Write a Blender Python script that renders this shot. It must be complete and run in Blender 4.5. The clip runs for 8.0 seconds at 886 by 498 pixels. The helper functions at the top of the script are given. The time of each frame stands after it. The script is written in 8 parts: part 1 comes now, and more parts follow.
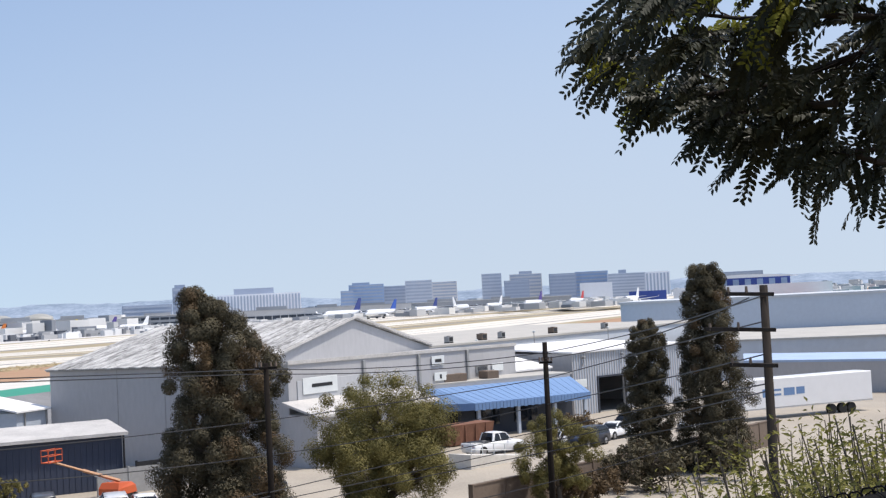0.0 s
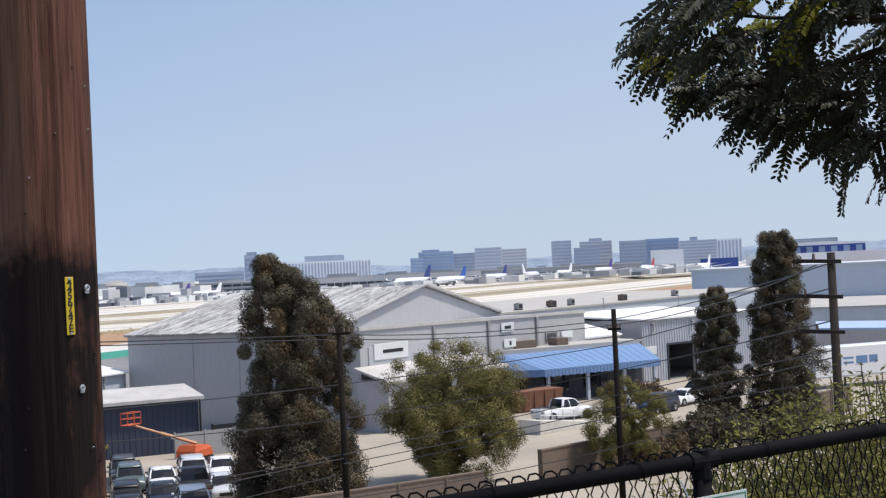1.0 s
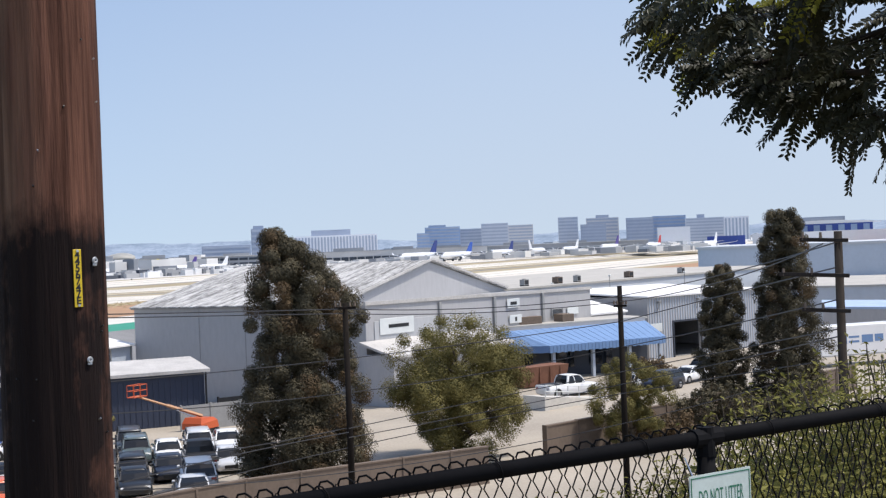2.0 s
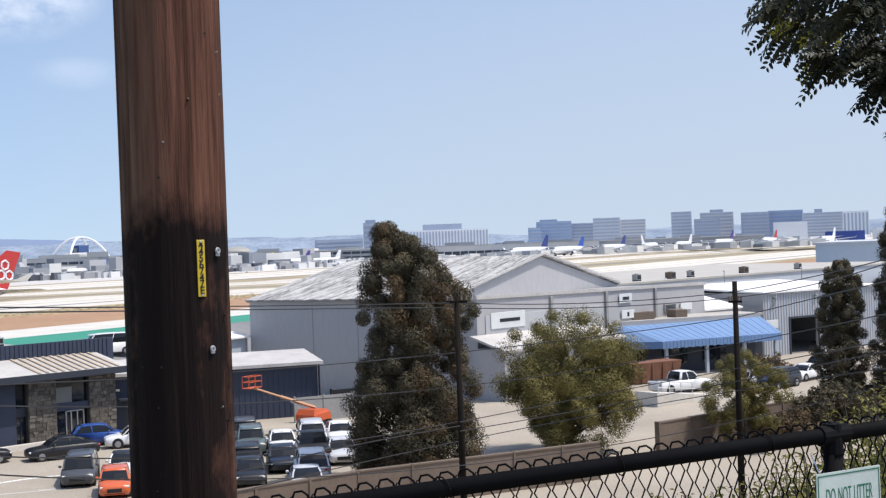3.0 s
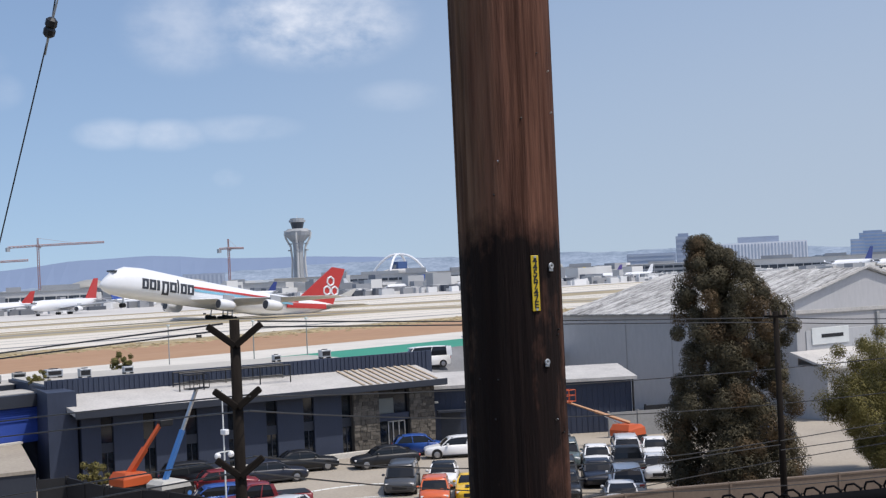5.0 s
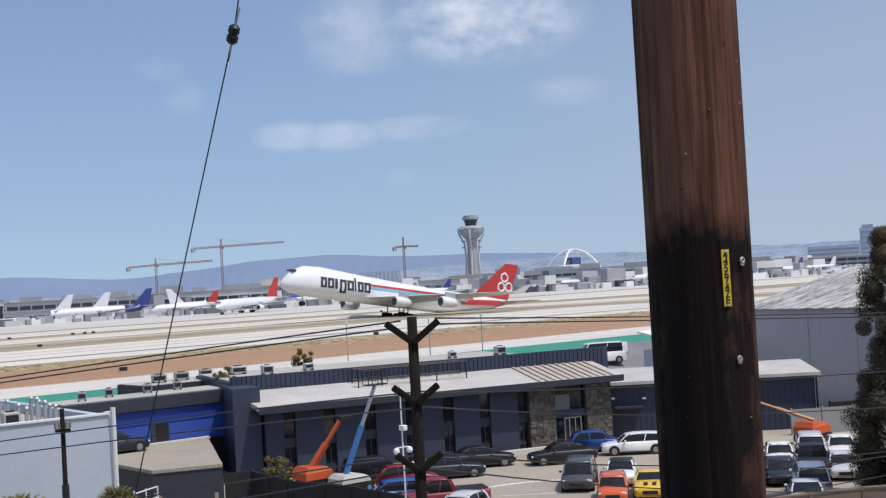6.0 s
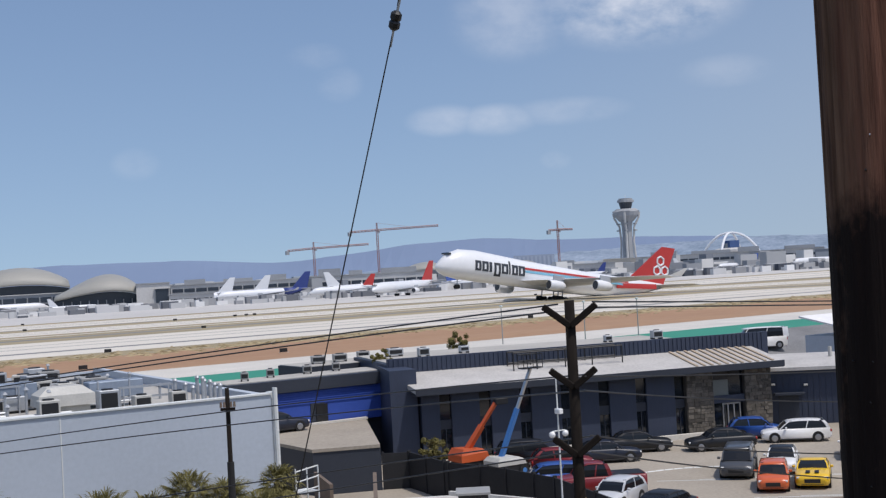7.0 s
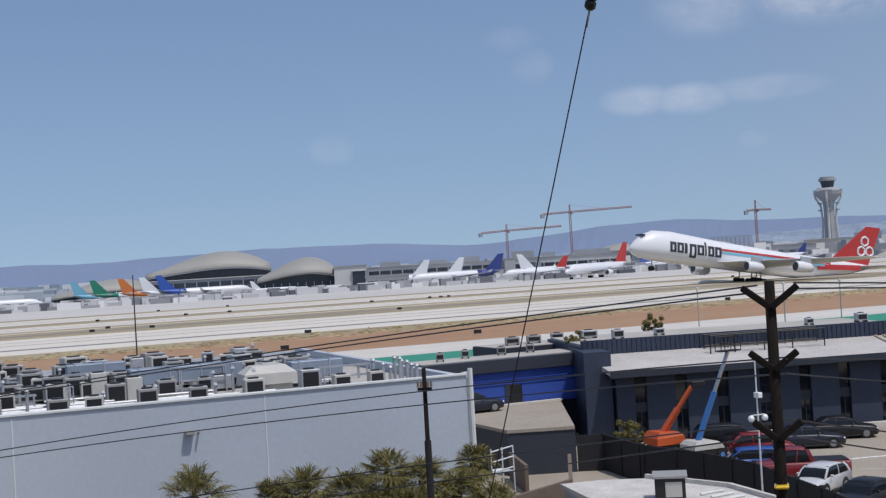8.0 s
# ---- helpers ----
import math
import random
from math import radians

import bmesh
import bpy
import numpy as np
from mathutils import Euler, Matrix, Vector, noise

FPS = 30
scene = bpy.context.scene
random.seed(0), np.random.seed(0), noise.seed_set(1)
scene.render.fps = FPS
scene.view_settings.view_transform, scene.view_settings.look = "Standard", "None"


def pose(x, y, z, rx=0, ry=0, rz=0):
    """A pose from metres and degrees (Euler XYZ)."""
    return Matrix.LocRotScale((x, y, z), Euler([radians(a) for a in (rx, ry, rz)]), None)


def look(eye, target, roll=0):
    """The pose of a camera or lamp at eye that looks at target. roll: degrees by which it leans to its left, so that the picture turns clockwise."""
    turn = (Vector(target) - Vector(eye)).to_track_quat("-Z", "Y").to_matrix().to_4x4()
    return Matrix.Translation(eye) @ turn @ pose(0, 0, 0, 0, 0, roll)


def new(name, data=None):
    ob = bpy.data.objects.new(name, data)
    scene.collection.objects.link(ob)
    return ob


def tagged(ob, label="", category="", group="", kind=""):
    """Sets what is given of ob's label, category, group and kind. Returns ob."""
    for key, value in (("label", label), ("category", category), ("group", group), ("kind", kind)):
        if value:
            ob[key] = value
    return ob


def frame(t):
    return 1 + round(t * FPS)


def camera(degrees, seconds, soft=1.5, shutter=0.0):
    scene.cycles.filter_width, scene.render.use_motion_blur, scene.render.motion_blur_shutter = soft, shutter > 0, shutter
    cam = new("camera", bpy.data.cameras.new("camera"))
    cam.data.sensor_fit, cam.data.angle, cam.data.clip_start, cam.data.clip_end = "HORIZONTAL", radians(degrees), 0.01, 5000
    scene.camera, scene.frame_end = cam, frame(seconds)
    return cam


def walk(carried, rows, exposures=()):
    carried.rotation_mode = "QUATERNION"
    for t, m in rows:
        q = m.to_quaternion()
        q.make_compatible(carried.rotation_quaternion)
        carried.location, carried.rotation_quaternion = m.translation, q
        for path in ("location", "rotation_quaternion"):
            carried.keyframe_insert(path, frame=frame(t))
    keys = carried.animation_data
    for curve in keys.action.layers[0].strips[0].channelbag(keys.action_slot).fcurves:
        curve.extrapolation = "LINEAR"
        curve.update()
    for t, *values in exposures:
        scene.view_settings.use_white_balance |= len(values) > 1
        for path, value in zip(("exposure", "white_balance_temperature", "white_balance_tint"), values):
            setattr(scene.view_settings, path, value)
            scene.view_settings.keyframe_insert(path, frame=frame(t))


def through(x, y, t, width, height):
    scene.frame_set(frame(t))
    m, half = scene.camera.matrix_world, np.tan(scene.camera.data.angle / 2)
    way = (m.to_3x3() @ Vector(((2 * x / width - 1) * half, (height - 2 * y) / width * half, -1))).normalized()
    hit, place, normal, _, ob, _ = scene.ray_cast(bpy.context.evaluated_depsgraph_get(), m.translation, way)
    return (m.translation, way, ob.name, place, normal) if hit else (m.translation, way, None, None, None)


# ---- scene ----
cam = camera(37.47, 8.0, soft=1.3)
EXPOSURES = [(0.0, 0.38, 6550, 11), (1.0, 0.26, 6500, 11), (2.5, 0.41, 6500, 11), (4.5, 0.10, 6500, 11), (6.5, -0.12, 6400, 12), (8.0, -0.36, 6300, 12)]
PATH = [
    (0.0, 0.750, 0.232, 13.210, 92.252, 2.816, -67.395),
    (0.5, 0.064, -0.059, 13.208, 91.568, 2.722, -65.216),
    (1.0, 0.059, -0.057, 13.204, 90.963, 2.779, -64.342),
    (2.3, 0.051, -0.060, 13.205, 89.575, 2.212, -63.791),
    (2.5, 0.066, -0.046, 13.202, 89.673, 2.186, -62.910),
    (3.0, 0.057, -0.030, 13.197, 89.832, 2.103, -59.189),
    (3.5, 0.040, -0.022, 13.197, 89.972, 2.269, -56.207),
    (4.0, 0.032, -0.012, 13.198, 90.649, 2.116, -53.631),
    (4.5, -0.000, -0.016, 13.200, 91.050, 2.383, -49.455),
    (4.7, -0.008, -0.015, 13.200, 91.046, 2.465, -47.758),
    (5.8, -0.011, 0.034, 13.202, 91.146, 3.094, -39.751),
    (6.0, -0.029, 0.032, 13.204, 91.248, 3.230, -37.957),
    (6.5, -0.088, 0.020, 13.203, 91.531, 2.992, -35.252),
    (7.0, -0.107, 0.039, 13.206, 90.897, 3.182, -31.199),
    (7.5, -0.155, -0.008, 13.193, 90.445, 3.167, -27.381),
    (8.0, -0.187, -0.019, 13.193, 90.593, 3.388, -22.740),
]
walk(cam, [(t, pose(*r)) for t, *r in PATH], EXPOSURES)

# bearing, height, half-width, half-height in degrees, strength
CLOUDS = [(-40.4, 11.0, 5.1, 2.2, 0.75), (-38.9, 11.0, 2.4, 1.4, 0.45), (-34.8, 10.8, 3.1, 2.2, 0.27), (-31.6, 6.5, 1.9, 0.8, 0.27), (-33.9, 6.4, 2.1, 0.8, 0.3), (-37.0, 6.6, 3.1, 0.7, 0.17), (-36.4, 4.5, 0.8, 0.5, 0.18), (-43.9, 7.8, 2.4, 0.8, 0.14), (-26.2, 9.5, 1.5, 0.7, 0.13), (-27.1, 8.3, 1.2, 0.9, 0.13), (-18.2, 5.2, 1.2, 0.8, 0.13)]

# ---- light ----
SUN_TO = Vector((0.16, -0.40, 0.90)).normalized()
world = bpy.data.worlds.new("sky")
scene.world = world
world.use_nodes = True
wt = world.node_tree
wt.nodes.clear()
w_out = wt.nodes.new("ShaderNodeOutputWorld")
w_bg = wt.nodes.new("ShaderNodeBackground")
w_sky = wt.nodes.new("ShaderNodeTexSky")
w_sky.sky_type = "NISHITA"
w_sky.sun_disc = False
w_sky.sun_elevation = math.asin(SUN_TO.z)
w_sky.sun_rotation = math.atan2(SUN_TO.x, SUN_TO.y)
w_sky.air_density, w_sky.dust_density, w_sky.ozone_density = 1.0, 1.6, 1.5
w_bg.inputs["Strength"].default_value = 0.15
w_co = wt.nodes.new("ShaderNodeTexCoord")
# look a little higher into the sky than the ray goes: clear coastal air with a pale, not yellow, horizon
w_lift = wt.nodes.new("ShaderNodeVectorMath")
w_lift.operation = "MULTIPLY_ADD"
w_lift.inputs[1].default_value, w_lift.inputs[2].default_value = (1, 1, 0.9), (0, 0, 0.13)
w_norm = wt.nodes.new("ShaderNodeVectorMath")
w_norm.operation = "NORMALIZE"
wt.links.new(w_co.outputs["Generated"], w_lift.inputs[0])
wt.links.new(w_lift.outputs["Vector"], w_norm.inputs[0])
wt.links.new(w_norm.outputs["Vector"], w_sky.inputs["Vector"])


def sky_way(az, el):
    a, b = radians(az), radians(el)
    return (-math.sin(a) * math.cos(b), math.cos(a) * math.cos(b), math.sin(b))


# thin clouds: soft blobs round a few directions, broken up by noise
w_map = wt.nodes.new("ShaderNodeMapping")
w_map.inputs["Scale"].default_value = (1.0, 1.0, 1.7)
wt.links.new(w_co.outputs["Generated"], w_map.inputs["Vector"])
w_noise = wt.nodes.new("ShaderNodeTexNoise")
w_noise.inputs["Scale"].default_value = 17.0
w_noise.inputs["Detail"].default_value = 6.0
w_noise.inputs["Roughness"].default_value = 0.6
wt.links.new(w_map.outputs["Vector"], w_noise.inputs["Vector"])
total = None
for az, el, wide, high, amount in CLOUDS:
    c = sky_way(az, el)
    side = (math.cos(radians(az)), math.sin(radians(az)), 0.0)
    terms = []
    for axis, size in ((side, wide), ((0, 0, 1), high)):
        sub = wt.nodes.new("ShaderNodeVectorMath")
        sub.operation = "SUBTRACT"
        wt.links.new(w_co.outputs["Generated"], sub.inputs[0])
        sub.inputs[1].default_value = c
        dot = wt.nodes.new("ShaderNodeVectorMath")
        dot.operation = "DOT_PRODUCT"
        wt.links.new(sub.outputs["Vector"], dot.inputs[0])
        dot.inputs[1].default_value = axis
        sq = wt.nodes.new("ShaderNodeMath")
        sq.operation = "MULTIPLY"
        sc = wt.nodes.new("ShaderNodeMath")
        sc.operation = "DIVIDE"
        wt.links.new(dot.outputs["Value"], sc.inputs[0])
        sc.inputs[1].default_value = math.tan(radians(size))
        wt.links.new(sc.outputs[0], sq.inputs[0])
        wt.links.new(sc.outputs[0], sq.inputs[1])
        terms.append(sq)
    add = wt.nodes.new("ShaderNodeMath")
    add.operation = "ADD"
    wt.links.new(terms[0].outputs[0], add.inputs[0])
    wt.links.new(terms[1].outputs[0], add.inputs[1])
    fade = wt.nodes.new("ShaderNodeMapRange")
    fade.interpolation_type = "SMOOTHSTEP"
    fade.inputs["From Min"].default_value, fade.inputs["From Max"].default_value = 1.0, 0.0
    fade.inputs["To Max"].default_value = amount
    wt.links.new(add.outputs[0], fade.inputs["Value"])
    if total is None:
        total = fade.outputs[0]
    else:
        mx = wt.nodes.new("ShaderNodeMath")
        mx.operation = "MAXIMUM"
        wt.links.new(total, mx.inputs[0])
        wt.links.new(fade.outputs[0], mx.inputs[1])
        total = mx.outputs[0]
w_ramp = wt.nodes.new("ShaderNodeMapRange")
w_ramp.inputs["From Min"].default_value, w_ramp.inputs["From Max"].default_value = 0.32, 0.68
wt.links.new(w_noise.outputs["Fac"], w_ramp.inputs["Value"])
w_mul = wt.nodes.new("ShaderNodeMath")
w_mul.operation = "MULTIPLY"
wt.links.new(w_ramp.outputs[0], w_mul.inputs[0])
wt.links.new(total, w_mul.inputs[1])
w_mix = wt.nodes.new("ShaderNodeMix")
w_mix.data_type = "RGBA"
wt.links.new(w_mul.outputs[0], w_mix.inputs["Factor"])
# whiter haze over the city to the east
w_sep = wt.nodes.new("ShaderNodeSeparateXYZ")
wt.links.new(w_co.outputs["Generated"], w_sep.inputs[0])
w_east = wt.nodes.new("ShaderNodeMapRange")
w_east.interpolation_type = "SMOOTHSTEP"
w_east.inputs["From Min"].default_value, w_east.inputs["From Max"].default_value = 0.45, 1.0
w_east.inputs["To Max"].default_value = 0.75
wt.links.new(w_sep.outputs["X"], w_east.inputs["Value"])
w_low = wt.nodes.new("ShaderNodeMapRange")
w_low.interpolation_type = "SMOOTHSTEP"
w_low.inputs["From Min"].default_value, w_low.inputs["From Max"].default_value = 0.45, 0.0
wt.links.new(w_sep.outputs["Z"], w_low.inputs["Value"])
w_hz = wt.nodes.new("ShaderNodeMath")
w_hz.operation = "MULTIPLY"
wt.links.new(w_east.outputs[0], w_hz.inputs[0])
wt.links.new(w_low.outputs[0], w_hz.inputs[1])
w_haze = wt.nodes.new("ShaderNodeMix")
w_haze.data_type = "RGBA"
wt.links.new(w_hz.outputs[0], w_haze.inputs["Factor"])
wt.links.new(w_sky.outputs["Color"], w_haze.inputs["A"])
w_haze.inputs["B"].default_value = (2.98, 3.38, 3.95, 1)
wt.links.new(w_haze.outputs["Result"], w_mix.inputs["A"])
w_mix.inputs["B"].default_value = (6.6, 6.7, 7.0, 1)
wt.links.new(w_mix.outputs["Result"], w_bg.inputs["Color"])
wt.links.new(w_bg.outputs["Background"], w_out.inputs["Surface"])

sun = new("sun", bpy.data.lights.new("sun", "SUN"))
sun.data.energy = 3.1
sun.data.angle = radians(0.53)
sun.data.color = (1.0, 0.95, 0.88)
sun.matrix_world = look(SUN_TO * 100, (0, 0, 0))

# ---- materials ----


def mat(name, col, rough=0.8, metal=0.0, var=0.18, scale=0.6, fine=9.0, bump=0.0, squash=(1, 1, 1), tint=None, per_object=0.0, spec=0.5, sharp=0.35):
    """A node material: a base colour that varies at two scales, with grain and relief. tint: a second colour for the stains."""
    m = bpy.data.materials.new(name)
    m.use_nodes = True
    t = m.node_tree
    p = t.nodes["Principled BSDF"]
    p.inputs["Roughness"].default_value, p.inputs["Metallic"].default_value = rough, metal
    p.inputs["Specular IOR Level"].default_value = spec
    co = t.nodes.new("ShaderNodeTexCoord")
    mp = t.nodes.new("ShaderNodeMapping")
    mp.inputs["Scale"].default_value = squash
    t.links.new(co.outputs["Object"], mp.inputs["Vector"])
    big, small = t.nodes.new("ShaderNodeTexNoise"), t.nodes.new("ShaderNodeTexNoise")
    big.inputs["Scale"].default_value, small.inputs["Scale"].default_value = scale, scale * fine
    big.inputs["Detail"].default_value, small.inputs["Detail"].default_value = 5, 6
    for n in (big, small):
        n.inputs["Roughness"].default_value = 0.62
        t.links.new(mp.outputs["Vector"], n.inputs["Vector"])
    add = t.nodes.new("ShaderNodeMath")
    add.operation = "ADD"
    t.links.new(big.outputs["Fac"], add.inputs[0])
    t.links.new(small.outputs["Fac"], add.inputs[1])
    rng = t.nodes.new("ShaderNodeMapRange")
    rng.inputs["From Min"].default_value, rng.inputs["From Max"].default_value = 1 - sharp, 1 + sharp
    t.links.new(add.outputs[0], rng.inputs["Value"])
    mix = t.nodes.new("ShaderNodeMix")
    mix.data_type = "RGBA"
    t.links.new(rng.outputs[0], mix.inputs["Factor"])
    low = tint if tint else tuple(c * (1 - var) for c in col)
    mix.inputs["A"].default_value = (*low, 1)
    mix.inputs["B"].default_value = (*(min(1, c * (1 + var * 0.6)) for c in col), 1)
    out = mix.outputs["Result"]
    if per_object:
        info = t.nodes.new("ShaderNodeObjectInfo")
        hsv = t.nodes.new("ShaderNodeHueSaturation")
        r2 = t.nodes.new("ShaderNodeMapRange")
        r2.inputs["To Min"].default_value, r2.inputs["To Max"].default_value = 1 - per_object, 1 + per_object
        t.links.new(info.outputs["Random"], r2.inputs["Value"])
        t.links.new(r2.outputs[0], hsv.inputs["Value"])
        t.links.new(out, hsv.inputs["Color"])
        out = hsv.outputs["Color"]
    t.links.new(out, p.inputs["Base Color"])
    if bump:
        b = t.nodes.new("ShaderNodeBump")
        b.inputs["Strength"].default_value, b.inputs["Distance"].default_value = 0.6, bump
        t.links.new(small.outputs["Fac"], b.inputs["Height"])
        t.links.new(b.outputs["Normal"], p.inputs["Normal"])
    return m


def paint(name, col, rough=0.35, coat=0.4):
    m = mat(name, col, rough, 0.0, 0.06, 0.8, 20)
    m.node_tree.nodes["Principled BSDF"].inputs["Coat Weight"].default_value = coat
    return m


def leaf_mat(name, dark, light, through=0.25, rough=0.7):
    m = mat(name, light, rough, 0, 0.3, 0.9, 6, tint=dark, spec=0.15)
    t = m.node_tree
    p = t.nodes["Principled BSDF"]
    geo = t.nodes.new("ShaderNodeNewGeometry")
    hsv = t.nodes.new("ShaderNodeHueSaturation")
    r2 = t.nodes.new("ShaderNodeMapRange")
    r2.inputs["To Min"].default_value, r2.inputs["To Max"].default_value = 0.78, 1.22
    t.links.new(geo.outputs["Random Per Island"], r2.inputs["Value"])
    t.links.new(r2.outputs[0], hsv.inputs["Value"])
    src = p.inputs["Base Color"].links[0].from_socket
    t.links.new(src, hsv.inputs["Color"])
    t.links.new(hsv.outputs["Color"], p.inputs["Base Color"])
    tr = t.nodes.new("ShaderNodeBsdfTranslucent")
    t.links.new(hsv.outputs["Color"], tr.inputs["Color"])
    ms = t.nodes.new("ShaderNodeMixShader")
    ms.inputs["Fac"].default_value = through
    out = t.nodes["Material Output"]
    t.links.new(p.outputs["BSDF"], ms.inputs[1])
    t.links.new(tr.outputs["BSDF"], ms.inputs[2])
    t.links.new(ms.outputs["Shader"], out.inputs["Surface"])
    return m


M_ASPHALT = mat("lot_asphalt", (0.37, 0.325, 0.262), 0.9, 0, 0.28, 0.12, 40, 0.01)
M_CONCRETE = mat("concrete", (0.60, 0.57, 0.51), 0.85, 0, 0.2, 0.15, 30, 0.005)
M_RUNWAY = mat("runway_concrete", (0.65, 0.605, 0.525), 0.85, 0, 0.26, 0.05, 25, squash=(0.08, 1, 1))
M_APRON = mat("apron_concrete", (0.54, 0.52, 0.49), 0.85, 0, 0.2, 0.03, 25, squash=(0.3, 1, 1))
M_DIRT = mat("brown_dirt", (0.36, 0.23, 0.135), 0.95, 0, 0.2, 0.06, 20, squash=(0.25, 1, 1), tint=(0.30, 0.165, 0.09))
M_DRYGRASS = mat("dry_grass", (0.36, 0.30, 0.19), 0.95, 0, 0.25, 0.09, 14, squash=(0.3, 1, 1), tint=(0.23, 0.19, 0.11))
M_GREEN = mat("green_pavement", (0.035, 0.25, 0.17), 0.85, 0, 0.12, 0.1, 25)
M_SLOPE = mat("slope_soil", (0.20, 0.16, 0.09), 0.95, 0, 0.3, 0.5, 14, 0.03)
M_WHITEWALL = mat("pale_stucco", (0.43, 0.48, 0.54), 0.85, 0, 0.10, 0.12, 40, 0.004)
M_HANGARWALL = mat("hangar_metal_wall", (0.41, 0.405, 0.405), 0.6, 0, 0.12, 0.1, 30, squash=(1, 1, 0.3))
M_HANGARDOOR = mat("hangar_door_sheet", (0.44, 0.445, 0.45), 0.6, 0, 0.14, 0.3, 20, squash=(1, 1, 0.2))
M_HANGARROOF = mat("weathered_metal_roof", (0.46, 0.45, 0.43), 0.8, 0, 0.4, 0.9, 5, squash=(0.2, 1.6, 1), tint=(0.15, 0.145, 0.135), sharp=0.17)
M_DARKBLUE = mat("blue_grey_cladding", (0.033, 0.044, 0.075), 0.6, 0, 0.15, 0.3, 20, squash=(1, 1, 0.3))
M_NAVY = mat("navy_trim", (0.03, 0.036, 0.05), 0.6, 0, 0.15, 0.3, 20)
M_ROOFWHITE = mat("white_roof_metal", (0.50, 0.48, 0.45), 0.7, 0, 0.28, 0.5, 12)
M_WHITEROOF = mat("bright_white_roof", (0.80, 0.79, 0.77), 0.7, 0, 0.12, 0.4, 12)
M_GRAVEL = mat("pale_roof_membrane", (0.43, 0.41, 0.37), 0.9, 0, 0.2, 0.25, 20)
M_STONE = mat("rubble_stone", (0.13, 0.115, 0.095), 0.9, 0, 0.45, 1.6, 5, 0.04, per_object=0.45)
M_MORTAR = mat("dark_mortar", (0.06, 0.055, 0.05), 0.95, 0, 0.3, 2)
M_BLUEWALL = mat("bright_blue_wall", (0.03, 0.075, 0.36), 0.6, 0, 0.12, 0.3, 20)
M_BLUEAWN = mat("blue_canvas", (0.15, 0.255, 0.44), 0.8, 0, 0.12, 0.4, 20)
M_GLASS = mat("dark_window_glass", (0.012, 0.016, 0.022), 0.08, 0, 0.2, 0.5, spec=0.8)
M_BLACK = mat("black_metal", (0.012, 0.012, 0.013), 0.5, 0, 0.3, 2)
M_RUBBER = mat("tyre_rubber", (0.015, 0.015, 0.015), 0.85, 0, 0.2, 3)
M_ALU = mat("aluminium", (0.55, 0.56, 0.57), 0.35, 0.9, 0.08, 2)
M_GALV = mat("galvanised_duct", (0.45, 0.47, 0.49), 0.5, 0.5, 0.2, 1.2)
M_HVAC = mat("grey_unit_paint", (0.31, 0.31, 0.30), 0.6, 0, 0.2, 1.5)
M_HVACW = mat("cream_unit_paint", (0.50, 0.49, 0.45), 0.6, 0, 0.15, 1.5)
M_BROWNWALL = mat("brown_block_wall", (0.165, 0.125, 0.095), 0.9, 0, 0.25, 0.4, 14, 0.01)
M_POLEWOOD = mat("creosoted_pole", (0.016, 0.013, 0.011), 0.95, 0, 0.4, 2, 8, 0.01, squash=(1, 1, 0.15), spec=0.1)
# lighter copy of the pole wood, its sunlit look put into the colour
M_GREYWOOD = mat("sunlit_pole_wood", (0.042, 0.035, 0.030), 0.95, 0, 0.4, 2, 8, 0.01, squash=(1, 1, 0.15), spec=0.1)
M_WIRE = mat("cable_black", (0.02, 0.02, 0.022), 0.5, 0, 0.1, 1)
M_WHITE = paint("white_paint", (0.80, 0.80, 0.79))
M_SIGNWHITE = mat("sign_white", (0.66, 0.68, 0.66), 0.6, 0, 0.1, 1)
M_ORANGE = paint("orange_paint", (0.55, 0.10, 0.025), 0.5, 0.1)
M_RED = paint("red_paint", (0.42, 0.03, 0.03))
M_BLUE = paint("blue_paint", (0.03, 0.09, 0.33))
M_YELLOW = paint("yellow_paint", (0.75, 0.48, 0.02))
M_LEAF_CONIFER = leaf_mat("conifer_needles", (0.022, 0.021, 0.014), (0.135, 0.115, 0.07), 0.12)
M_LEAF_DRY = leaf_mat("dry_needles", (0.07, 0.05, 0.028), (0.15, 0.105, 0.06))
M_LEAF_TREE = leaf_mat("broad_leaves", (0.05, 0.05, 0.02), (0.25, 0.215, 0.075), 0.18)
M_LEAF_BUSH = leaf_mat("bush_leaves", (0.07, 0.07, 0.02), (0.29, 0.27, 0.075), 0.3)
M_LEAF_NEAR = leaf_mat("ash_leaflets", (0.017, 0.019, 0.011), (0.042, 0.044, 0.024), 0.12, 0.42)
# brighter copy of the ash leaflets with sunlight painted into its colour
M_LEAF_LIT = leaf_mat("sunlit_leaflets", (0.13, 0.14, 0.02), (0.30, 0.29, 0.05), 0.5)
M_PALM = leaf_mat("palm_fronds", (0.07, 0.07, 0.025), (0.27, 0.235, 0.09))
M_DARKBARK = mat("dark_twig_bark", (0.035, 0.028, 0.023), 0.95, 0, 0.4, 6, 6, spec=0.1)
M_BARK = mat("bark", (0.10, 0.08, 0.06), 0.95, 0, 0.4, 2, 6, 0.02, squash=(1, 1, 0.25))

# ---- building helpers ----


def part(name, bm, material, parent, label="", smooth=False):
    me = bpy.data.meshes.new(name)
    bm.normal_update()
    bm.to_mesh(me)
    bm.free()
    me.materials.append(material)
    if smooth:
        for f in me.polygons:
            f.use_smooth = True
    ob = new(name, me)
    if parent is not None:
        ob.parent = parent
    if label:
        tagged(ob, label)
    return ob


